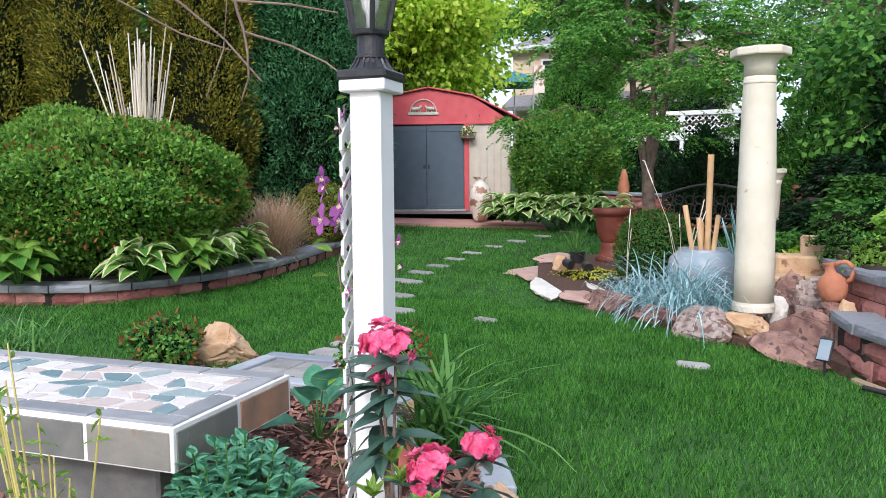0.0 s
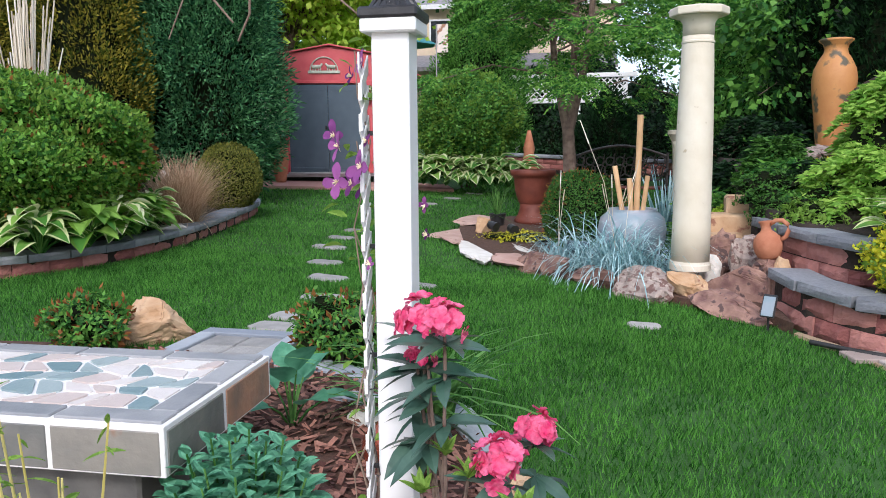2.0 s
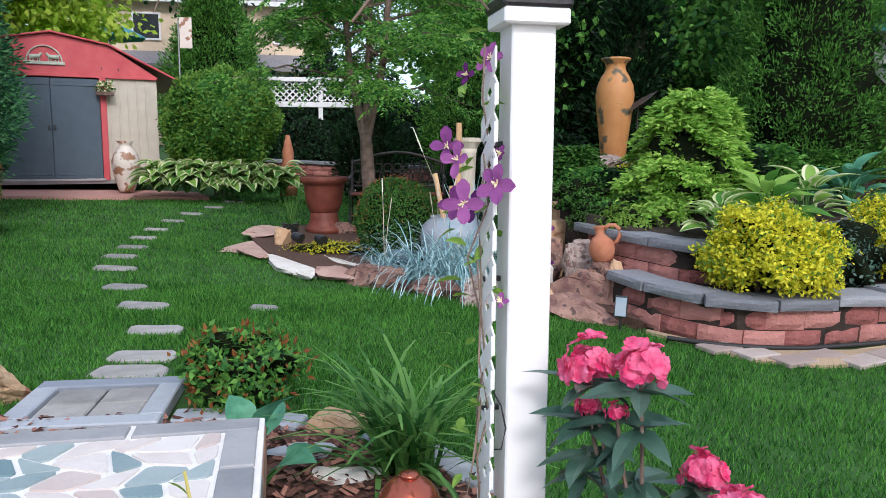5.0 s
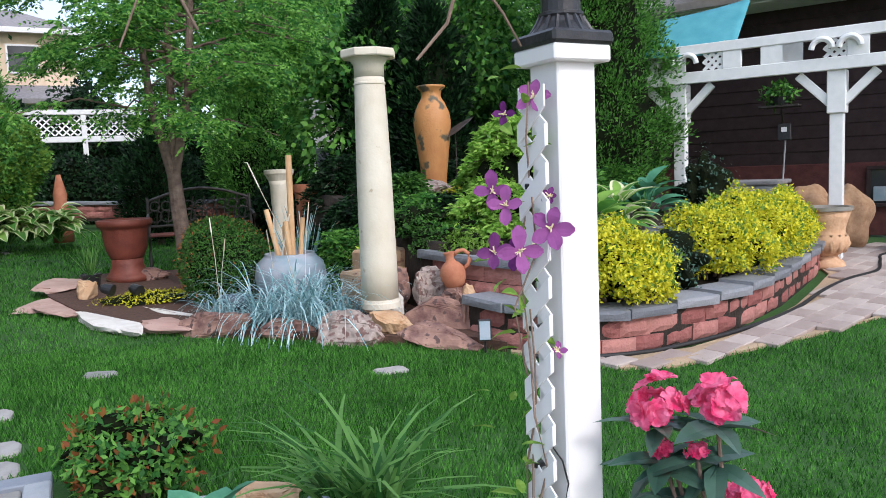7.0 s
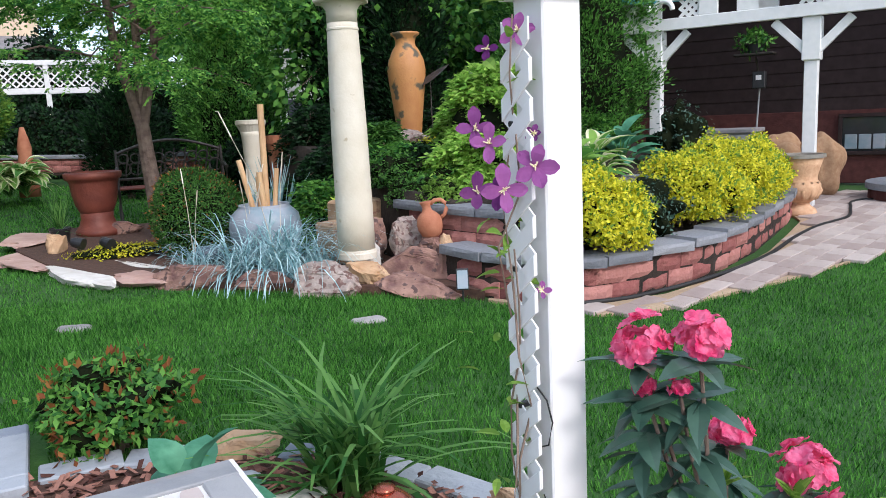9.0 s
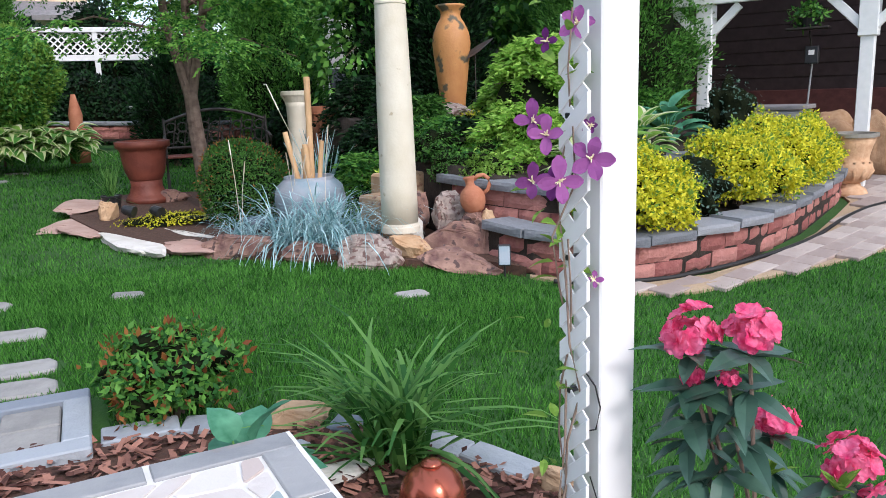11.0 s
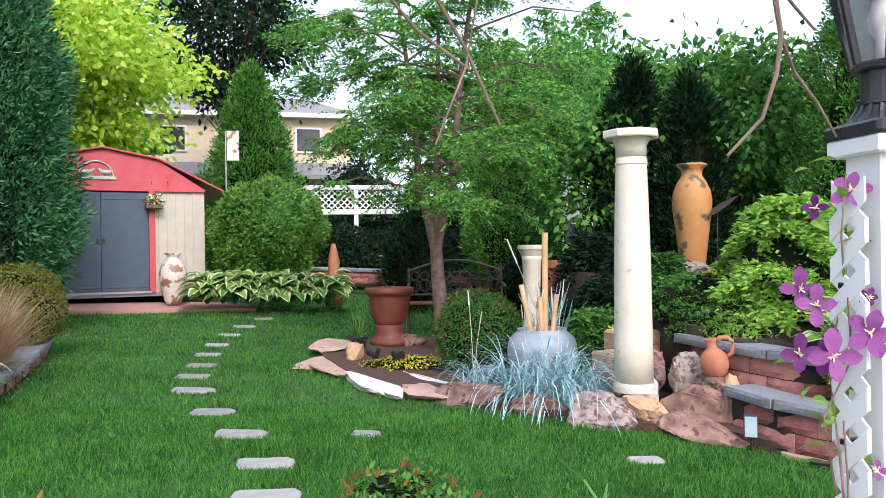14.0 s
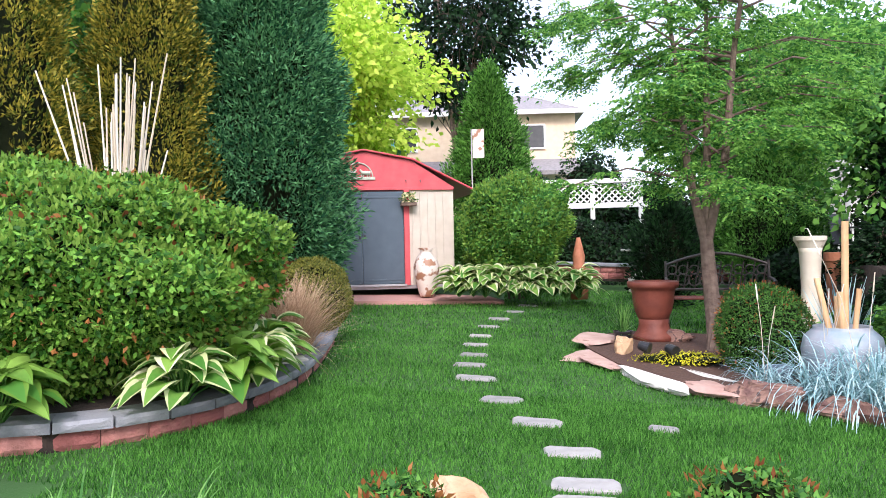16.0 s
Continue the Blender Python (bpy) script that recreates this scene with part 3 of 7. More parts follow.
UP_WALL = [(-0.98, 6.75), (-0.84, 6.35), (-0.66, 6.0), (-0.42, 5.72), (0.1, 5.84), (0.6, 6.1), (1.1, 6.45), (1.7, 6.9), (2.3, 7.4), (2.7, 8.0)]
BED = [(-6.2, 1.0), (-6.2, 3.3), (-4.6, 3.75), (-3.5, 3.82), (-3.0, 3.78), (-2.6, 3.62), (-2.3, 3.33), (-2.1, 3.0), (-1.95, 2.7), (-1.85, 2.3), (-1.8, 1.6), (-2.2, 1.5), (-3.1, 1.9), (-4.3, 1.95)]
PATH_EDGE = [(-0.85, 5.45), (-0.42, 4.84), (-0.05, 4.76), (1.15, 4.84), (2.5, 5.02), (3.8, 5.27), (6.5, 5.9)]

bm = bmesh.new()
rows = [[bm.verts.new((x, y, ramp(x))) for y in (-40, 90)] for x in (-70, 0, 4.5, 70)]
for a, b in zip(rows, rows[1:]):
    bm.faces.new((a[0], b[0], b[1], a[1]))
ground = part("ground", bm, "lawn")
laid(ground, "short green garden lawn on level ground", "lawn")
left_bed = part("ground_left_bed", slab(LEFT_EDGE + [(-10.6, 12)], 0.0, 0.15), "soil")
laid(left_bed, "dark soil of the raised garden bed", "soil")
island_bed = part("ground_island_bed", slab(ISLAND + [(-0.95, 6.6), (-0.6, 9.9)], 0.0, 0.07), "mulch")
laid(island_bed, "brown soil of the rock-edged island bed", "soil")
mulch = part("ground_mulch_bed", slab(BED, 0.0, 0.035), "mulch")
laid(mulch, "dark brown bark mulch bed round the lamp post", "mulch")
low_bed = part("ground_lower_terrace", slab(LOW_WALL + [(2.5, 7.8), (1.7, 7.1), (1.1, 6.65), (0.6, 6.3), (0.1, 6.02), (-0.4, 5.9), (-0.7, 6.3)], 0.0, 0.27), "soil")
laid(low_bed, "dark soil of the lower terrace", "soil")


def mound_height(x, y):
    d = max(0.0, y - (6.1 + 0.45 * max(0, x)))
    return 0.50 + 0.38 * min(1.0, d / 1.8) ** 0.8 - 0.5 * max(0.0, min(1.0, (y - 9.4) / 1.6))


bm = bmesh.new()
G = 26
MOUND = [(-0.95, 6.8), (-0.78, 6.3), (-0.58, 6.0), (-0.38, 5.82), (0.1, 5.95), (0.6, 6.22), (1.1, 6.6), (1.7, 7.05), (2.3, 7.55), (2.7, 8.1)]
grid = []
for i in range(G + 1):
    f = i / G * (len(MOUND) - 1)
    k = min(int(f), len(MOUND) - 2)
    x0 = MOUND[k][0] + (MOUND[k + 1][0] - MOUND[k][0]) * (f - k)
    y0 = MOUND[k][1] + (MOUND[k + 1][1] - MOUND[k][1]) * (f - k)
    row = []
    for j in range(G + 1):
        y = y0 + (11.2 - y0) * j / G
        x = x0 - 0.35 * (1 - i / G) * (j / G)
        row.append(bm.verts.new((x, y, mound_height(x, y) + 0.05 * noise.noise(Vector((x * 2, y * 2, 0))))))
    grid.append(row)
for a, b in zip(grid, grid[1:]):
    for j in range(G):
        bm.faces.new((a[j], b[j], b[j + 1], a[j + 1]))
for a, b in zip(grid, grid[1:]):
    lo = [bm.verts.new((v.co.x, v.co.y, 0)) for v in (a[0], b[0])]
    bm.faces.new((a[0], lo[0], lo[1], b[0]))
for a, b in zip(grid[0], grid[0][1:]):
    lo = [bm.verts.new((v.co.x, v.co.y, 0)) for v in (a, b)]
    bm.faces.new((lo[0], a, b, lo[1]))
mound = part("ground_upper_terrace", bm, "soil", smooth=True)
laid(mound, "dark planted soil mound of the upper terrace", "soil")

patio = part("pavement_patio", slab(PATH_EDGE + [(9.5, 6.6), (9.5, 12.5), (3.4, 8.3), (3.42, 7.2), (3.4, 6.75), (3.1, 6.36), (2.5, 5.98), (1.8, 5.56), (1.0, 5.20), (0.29, 5.04), (-0.42, 5.04), (-0.82, 5.5)], 0.0, 0.02), "gravel")
laid(patio, "curved paved garden path of tan pavers along the wall", "path")
shed_pad = part("pavement_shed_apron", slab([(-8.6, 11.7), (-7.35, 12.15), (-5.1, 13.0), (-5.45, 13.75), (-6.3, 13.75), (-9.2, 12.6)], 0.0, 0.06), "redpave")
laid(shed_pad, "worn red brick apron before the shed", "paving")
walk_pad = part("pavement_terrace", slab([(-6.2, -2.5), (0.6, -2.5), (0.6, 1.2), (-1.8, 1.55), (-2.2, 1.45), (-3.1, 1.85), (-4.3, 1.9), (-6.2, 0.95)], 0.0, 0.02), "pave")
laid(walk_pad, "plain tan paved terrace", "paving")

# ---- retaining walls (their blocks are laid last) ----
block_wall("wall_left_bed", LEFT_EDGE[1:], 0.0, 1, 0.11, 0.26, 0.2, 0.06, 0.3, "low curved bed wall of red blocks under grey caps")
block_wall("wall_lower_terrace", LOW_WALL, 0.0, 2, 0.125, 0.27, 0.24, 0.065, 0.42, "curved retaining wall of red split blocks under grey caps")
block_wall("wall_upper_terrace", UP_WALL, 0.26, 2, 0.12, 0.27, 0.24, 0.065, 0.42, "upper retaining wall of red split blocks under grey caps")
block_wall("wall_far_bed", [(-5.2, 16.8), (-3.6, 16.45), (-2.2, 16.4), (-0.8, 16.6)], 0.22, 2, 0.12, 0.3, 0.24, 0.06, 0.4, "low far bed wall of red blocks")

# ---- lamp post ----
PX, PY, POST_TURN = -2.279, 2.44, 5.7
lp = thing("lamp_post", PX, PY, -0.012, "white square lamp post with a black lantern on top", "lamp post", rz=POST_TURN)
part("post", box(0.097, 0.097, 1.54, z=-0.06, bevel=0.004), "white", lp)
part("cap_trim", box(0.1435, 0.1435, 0.034, z=1.468, bevel=0.004), "white", lp)
part("cap_plate", box(0.153, 0.153, 0.028, z=1.502, bevel=0.006), "black", lp)
neck = lathe([(0.068, 1.522), (0.066, 1.532), (0.05, 1.55), (0.044, 1.562), (0.047, 1.566), (0.047, 1.572), (0.041, 1.574), (0.041, 1.628), (0.055, 1.632)], 24)
part("collar", neck, "black", lp, "black fluted collar", smooth=False)
bm = bmesh.new()
for i in range(16):
    a = i * math.pi / 8
    tube([(0.066 * math.cos(a), 0.066 * math.sin(a), 1.526), (0.052 * math.cos(a), 0.052 * math.sin(a), 1.548), (0.045 * math.cos(a), 0.045 * math.sin(a), 1.563)], 0.006, 0.004, 5, bm)
tagged(part("fluting", bm, "black", lp), kind="stuff")
lantern = part("lantern_frame", lathe([(0.058, 1.630), (0.060, 1.642), (0.055, 1.646)], 6), "black", lp, "black six-sided lantern frame")
bm = bmesh.new()
for i in range(6):
    a = i * math.pi / 3
    c, s = math.cos(a), math.sin(a)
    tube([(0.056 * c, 0.056 * s, 1.642), (0.098 * c, 0.098 * s, 1.83)], 0.008, 0.008, 6, bm)
    c2, s2 = math.cos(a + math.pi / 3), math.sin(a + math.pi / 3)
    tube([(0.098 * c, 0.098 * s, 1.83), (0.098 * c2, 0.098 * s2, 1.83)], 0.008, 0.008, 6, bm)
part("glazing_bar", bm, "black", lantern)
for i in range(6):
    a, b2 = i * math.pi / 3, (i + 1) * math.pi / 3
    g = bmesh.new()
    for k, off in ((0, 0), (1, -0.003)):
        for r, z, an in ((0.053, 1.645, a), (0.053, 1.645, b2), (0.095, 1.826, b2), (0.095, 1.826, a)):
            g.verts.new(((r + off) * math.cos(an), (r + off) * math.sin(an), z))
    g.verts.ensure_lookup_table()
    v = g.verts[:]
    for f in ((0, 1, 2, 3), (7, 6, 5, 4), (0, 4, 5, 1), (1, 5, 6, 2), (2, 6, 7, 3), (3, 7, 4, 0)):
        g.faces.new([v[k] for k in f])
    pane = part("pane", g, "glass", lantern)
    pane.visible_shadow = False
part("roof", lathe([(0.115, 1.832), (0.118, 1.84), (0.07, 1.90), (0.03, 1.925), (0.012, 1.95), (0.018, 1.965), (0.004, 1.985)], 6), "black", lp)
part("bulb", lathe([(0.012, 1.646), (0.012, 1.69), (0.022, 1.71), (0.026, 1.735), (0.018, 1.765), (0.006, 1.795)], 14), "white", lp, "white flame-shaped bulb", smooth=True)

# a narrow strip cut from white lattice, fixed on edge beside the post
lat = thing("lattice_strip", PX - 0.083, PY - 0.012, 0.0, "narrow white plastic lattice strip fixed beside the lamp post", "trellis", rz=10)
PITCH, HALF, RISE, THICK = 0.0775, 0.044, 0.0225, 0.005
for k in range(17):
    z0, z1 = 0.07 + k * PITCH, 0.07 + (k + 1) * PITCH
    for side in (-1, 1):
        g = bmesh.new()
        face = [(-side * HALF, z0 - RISE), (side * HALF, z1 - RISE), (side * HALF, z1 + RISE), (-side * HALF, z0 + RISE)]
        xs = (side * 0.0024 - THICK / 2, side * 0.0024 + THICK / 2)
        a = [g.verts.new((xs[0], y, z)) for y, z in face]
        b = [g.verts.new((xs[1], y, z)) for y, z in face]
        g.faces.new(a)
        g.faces.new(b[::-1])
        for i in range(4):
            g.faces.new((a[i], b[i], b[(i + 1) % 4], a[(i + 1) % 4]))
        bmesh.ops.recalc_face_normals(g, faces=g.faces[:])
        bmesh.ops.bevel(g, geom=g.edges[:], offset=0.001, segments=1, affect="EDGES")
        part("lattice_slat", g, "white", lat)
for z in (0.28, 0.60, 0.90, 1.2):
    part("bracket", box(0.05, 0.014, 0.012, x=0.022, y=0.02, z=z, bevel=0.002), "black", lat, "black mounting clip")
g = bmesh.new()
tube([(0.006, -0.03, 0.66), (0.02, -0.045, 0.63), (0.03, -0.05, 0.58), (0.022, -0.045, 0.53), (0.006, -0.02, 0.52)], 0.002, 0.002, 5, g)
tube([(0.01, -0.04, 0.42), (0.024, -0.05, 0.36), (0.034, -0.054, 0.31), (0.036, -0.056, 0.295), (0.03, -0.055, 0.288), (0.024, -0.053, 0.294)], 0.0016, 0.0016, 5, g)
tagged(part("tie_wire", g, "black", lat, "thin bent tie wire"), "thin bent tie wire", kind="stuff")


def broad_petals(centre, normal, size, count, r, width=0.62, ruffle=0.03):
    """Rounded petals, widest beyond the middle, round a centre facing a normal, as quads."""
    q = np.array(Vector(normal).normalized().to_track_quat("Z", "Y").to_matrix())
    out = []
    for i in range(count):
        rows = []
        for k in range(6):
            u = k / 5
            w = width * 0.5 * math.sin(math.pi * min(1.0, 0.07 + 0.90 * u ** 1.5)) ** 0.65
            rows.append([(u, v * w, 0.10 * math.sin(2.2 * u) + 0.12 * w * v * v + r.uniform(-ruffle, ruffle) * u) for v in (-1, -0.5, 0, 0.5, 1)])
        base = np.array([(a[j], b[j], b[j + 1], a[j + 1]) for a, b in zip(rows, rows[1:]) for j in range(4)])
        a = 2 * math.pi * i / count + r.uniform(-0.12, 0.12)
        m = q @ np.array(Euler((r.uniform(-0.25, 0.25), r.uniform(-0.35, 0.1), a)).to_matrix())
        out.append(base * size * r.uniform(0.88, 1.1) @ m.T + np.array(centre))
    return np.concatenate(out)


# clematis climbing the lattice
cl = thing("clematis", PX - 0.10, PY, 0.035, "purple flowering clematis vine climbing the white lattice", "vine")
r = random.Random(5)
bm = bmesh.new()
for k in range(3):
    pts = [(r.uniform(-0.02, 0.02) + 0.015 * math.sin(i * 1.3 + k), 0.03 * math.sin(i * 0.9 + k * 2), i * 0.115) for i in range(13 - 2 * k)]
    tube(pts, 0.0035, 0.002, 5, bm)
part("vine", bm, "twig", cl)
FLOWERS = [(0.017, -0.02, 1.35, 0.07), (-0.03, 0.02, 1.32, 0.05), (-0.075, 0.0, 1.165, 0.075), (-0.055, -0.02, 1.135, 0.075), (0.025, -0.06, 1.085, 0.085),
           (-0.05, 0.05, 1.035, 0.08), (-0.045, -0.055, 1.045, 0.088), (-0.01, 0.03, 1.03, 0.07), (0.035, -0.04, 1.15, 0.035), (0.04, -0.05, 0.83, 0.036), (0.16, 0.05, 0.98, 0.045), (0.165, 0.05, 0.9, 0.035)]
for i, (x, y, z, s) in enumerate(FLOWERS):
    face = (-0.25 - 0.5 * r.random(), -0.9 + 0.3 * r.random(), r.uniform(-0.05, 0.4))
    fl = quads("flower", broad_petals((x, y, z), face, s * 0.54, 4 + (i % 4 == 0), r), "purple", cl)
    bm = bmesh.new()
    for k in range(9):
        d = Vector((r.gauss(0, 0.5), r.gauss(0, 0.5), r.gauss(0, 0.5))) + Vector(face).normalized()
        tube([(x, y, z), tuple(Vector((x, y, z)) + d.normalized() * 0.014)], 0.0018, 0.001, 4, bm)
    part("flower_eye", bm, "cream", fl)
vl = []
lv, _ = broad_leaf(1, 0.8, 0.3)
for i in range(46):
    z = r.uniform(0.15, 1.42)
    m = np.array(Euler((r.uniform(-0.8, 0.8), r.uniform(-0.6, 0.6), r.uniform(0, 6.3))).to_matrix())
    vl.append(lv * r.uniform(0.035, 0.06) @ m.T + np.array([r.uniform(-0.06, 0.05), r.uniform(-0.06, 0.09), z]))
quads("foliage", np.concatenate(vl), "shoot", cl)

# ---- tiled seat beside the post ----
seat = thing("tiled_bench", -2.845, 2.18, 0.0, "low slate-edged bench with a crazy-paved mosaic top", "bench", rz=6.2)
SW, SL = 0.685, 2.6
part("plinth", box(SL - 0.2, SW - 0.16, 0.30, x=-SL / 2 - 0.03, y=SW / 2, bevel=0.01), "plinth", seat)
part("grout_bed", box(SL + 0.006, SW + 0.006, 0.142, x=-SL / 2, y=SW / 2, z=0.293, bevel=0.002), "grout", seat)
TW = 0.335
x = -0.004
while x > -SL + 0.1:
    for y0 in (0.0, SW):
        part("edge_tile", box(TW - 0.014, 0.012, 0.122, x=x - TW / 2, y=y0, z=0.298, bevel=0.003), "slate", seat)
        part("rim_tile", box(TW - 0.014, 0.082, 0.012, x=x - TW / 2, y=y0 + (0.054 if y0 == 0 else -0.054), z=0.431, bevel=0.003), "rim", seat)
    x -= TW
for k in range(2):
    part("edge_tile", box(0.012, 0.322, 0.122, x=0.0, y=0.172 + k * 0.341, z=0.298, bevel=0.003), "rust" if k else "slate", seat, "rust-brown slate tile" if k else "")
    part("rim_tile", box(0.082, 0.236, 0.012, x=-0.054, y=0.218 + k * 0.25, z=0.431, bevel=0.003), "rim", seat)
rr = np.random.default_rng(3)
# crazy paving: jittered cells, each its own stone
nx, ny = 24, 5
x0, x1, y0, y1 = -SL + 0.12, -0.102, 0.102, SW - 0.102
gx = np.zeros((nx + 1, ny + 1, 2))
for i in range(nx + 1):
    for j in range(ny + 1):
        jx = rr.uniform(-0.42, 0.42) if 0 < i < nx else 0
        jy = rr.uniform(-0.38, 0.38) if 0 < j < ny else 0
        gx[i, j] = (x0 + (x1 - x0) * (i + jx + (0.5 if j % 2 and 0 < i < nx else 0)) / nx, y0 + (y1 - y0) * (j + jy) / ny)
for i in range(nx):
    for j in range(ny):
        q = [Vector(gx[a, b]) for a, b in ((i, j), (i + 1, j), (i + 1, j + 1), (i, j + 1))]
        c = sum(q, Vector((0, 0))) / 4
        q = [c + (p - c) * 0.86 for p in q]
        pts = []
        for a, b in zip(q, q[1:] + q[:1]):
            pts += [a.lerp(b, 0.12), a.lerp(b, 0.88)]
        kind = "mosaicblue" if rr.random() < 0.34 else "mosaic"
        part("mosaic_stone", slab([tuple(p) for p in pts], 0.432, 0.4395 + rr.uniform(0, 0.002)), kind, seat)

# ---- plants and stones round the post ----


def rhododendron():
    t = thing("rhododendron", -2.07, 2.16, 0.085, "rhododendron with pink flower trusses and dark leathery leaves", "shrub")
    r = random.Random(11)
    heads = [(-0.10, 0.125, 0.685, 0.06), (-0.016, 0.053, 0.695, 0.06), (-0.105, 0.11, 0.60, 0.03), (-0.06, 0.06, 0.605, 0.026), (0.18, 0.17, 0.42, 0.055),
             (0.148, -0.077, 0.43, 0.062), (0.02, -0.1, 0.27, 0.05), (0.30, -0.30, 0.30, 0.05)]
    tips = [(0.08, -0.1, 0.40, 0), (0.22, -0.24, 0.4, 0), (0.1, -0.2, 0.30, 0), (0.0, 0.0, 0.40, 0), (0.3, -0.2, 0.34, 0), (-0.06, 0.0, 0.3, 0)]
    stems = bmesh.new()
    leaves, fresh = [], []
    li, le = broad_leaf(1, 0.36, 0.22)
    lf = np.concatenate([li, le])
    for hx, hy, hz, s in heads + tips:
        tube([(0.02, 0.01, -0.08), (hx * 0.35 + r.uniform(-0.02, 0.02), hy * 0.35, hz * 0.45), (hx * 0.8, hy * 0.8, hz * 0.8), (hx, hy, hz - s * 0.5)], 0.0055, 0.004, 6, stems)
        big = s > 0.04
        for ring, (n, dz, tilt) in enumerate(((7, -s * 0.8, 0.0), (6, -s * 0.8 - 0.08, 0.2), (6, -s * 0.8 - 0.19, 0.35)) if s else ((7, 0, -0.9),)):
            for i in range(n if (big or not s) else 4):
                a = i * 2 * math.pi / n + r.uniform(-0.3, 0.3) + ring
                m = np.array(Euler((r.uniform(-0.4, 0.4), tilt + r.uniform(-0.3, 0.4), a)).to_matrix())
                ln = r.uniform(0.10, 0.145) if s else r.uniform(0.05, 0.07)
                (leaves if s else fresh).append(lf * ln @ m.T + np.array([hx, hy, hz + dz]))
        if s:
            q = []
            for i in range(int(7 + 230 * s)):
                d = Vector((r.gauss(0, 1), r.gauss(0, 1), r.gauss(0.35, 0.8))).normalized()
                c = Vector((hx, hy, hz)) + d * s * r.uniform(0.35, 0.95)
                q.append(broad_petals(tuple(c), (d.x, d.y, d.z + 0.2), s * r.uniform(0.40, 0.54), 5, r, 0.92, 0.14))
            quads("flower_truss", np.concatenate(q), "pink", t)
    tagged(part("stem", stems, "bark", t), kind="stuff")
    quads("foliage", np.concatenate(leaves), "rhodo", t)
    tagged(quads("new_growth", np.concatenate(fresh), "shoot", t, "fresh yellow-green shoots"), "fresh yellow-green shoots", kind="stuff")


rhododendron()


def strap_clump(name, x, y, z, count, base_r, length, width, lean, mat, label, seed, curl=1.0, category="plant", segs=5, spikes=0, up=0.0):
    t = thing(name, x, y, z, label, category)
    quads("foliage", blades(count, base_r, length, width, lean, -0.01, segs, curl, seed, up), mat, t)
    if spikes:
        r = random.Random(seed)
        bm = bmesh.new()
        for i in range(spikes):
            a, l = r.uniform(0, 6.3), length * r.uniform(1.1, 1.7)
            k = r.uniform(0.1, 0.4)
            top = (math.cos(a) * k * l, math.sin(a) * k * l, l)
            tube([(0, 0, 0), (top[0] * 0.4, top[1] * 0.4, l * 0.6), (top[0] * 0.75, top[1] * 0.75, l * 0.85)], 0.003, 0.002, 4, bm)
            tube([(top[0] * 0.75, top[1] * 0.75, l * 0.85), (top[0] * 0.95, top[1] * 0.95, l * 1.0), top], 0.0055, 0.002, 5, bm)
        part("seed_head", bm, "reed", t)
    return t


strap_clump("daylily", -2.50, 3.34, 0.03, 130, 0.10, 0.58, 0.030, 0.5, "lily", "green daylily clump of arching strap leaves in mulch", 4, 0.75)
strap_clump("daylily", -5.35, 3.35, 0.03, 120, 0.3, 0.36, 0.016, 0.4, "lily", "loose clump of green strap leaves behind the bench", 8, 0.7)
rosette("bergenia", -3.0, 3.17, 0.03, 9, 0.15, 0.13, "broad rounded blue-green leaves in the mulch", "sedum", "sedum", seed=3, rise=0.9, stem=0.1)


def sedum(x, y, z):
    t = thing("sedum", x, y, z, "fleshy blue-green sedum clump beside the bench", "plant")
    r = np.random.default_rng(5)
    li, le = broad_leaf(1, 0.68, 0.15)
    lf, out = np.concatenate([li, le]), []
    stems = bmesh.new()
    for s in range(26):
        a, rad = s * 2.399, 0.20 * math.sqrt((s + 0.5) / 26)
        bx, by, h = rad * math.cos(a), rad * math.sin(a), r.uniform(0.34, 0.40) * (1 - 9 * rad * rad)
        tube([(bx * 0.5, by * 0.5, -0.02), (bx, by, h)], 0.004, 0.003, 4, stems)
        for i in range(11):
            zz = h * (0.55 + 0.45 * i / 10)
            b = i * 2.4 + r.uniform(-0.3, 0.3)
            m = np.array(Euler((r.uniform(-0.2, 0.2), -0.05 - 0.75 * (i / 10) ** 2, b)).to_matrix())
            out.append(lf * r.uniform(0.08, 0.10) * (1 - 0.45 * i / 10) @ m.T + np.array([bx, by, zz]))
    quads("foliage", np.concatenate(out), "sedum", t)
    tagged(part("stem", stems, "lily", t), kind="stuff")


sedum(-2.68, 2.28, 0.03)
for k, (x, y, s) in enumerate([(-3.18, 4.02, 1.0), (-4.45, 3.72, 0.8)]):
    bush("azalea", x, y, 0.03, 0.24 * s, 0.2 * s, 0.17 * s, "mid", "low azalea with bronze tipped leaves at the lawn's edge", 2600, (0.042, 0.02), 0.2, 5, 20 + k, 0.5, -0.7, "boxtip", 0.08, dense=0.5)
ball = thing("gazing_ball", -2.51, 2.96, 0.03, "dull copper gazing ball half sunk in mulch", "garden ornament")
bm = bmesh.new()
bmesh.ops.create_uvsphere(bm, u_segments=40, v_segments=24, radius=0.098, matrix=Matrix.Translation((0, 0, 0.075)))
part("sphere", bm, "gazing", ball, smooth=True)
part("collar", lathe([(0.03, 0.165), (0.03, 0.18), (0.012, 0.184)], 14), "gazing", ball, smooth=True)
rock("rock", -4.25, 4.02, 0.0, 0.36, 0.24, 0.24, "rock_tan", "rounded orange-tan boulder at the bed's edge", 3, 20, flat=0.05)
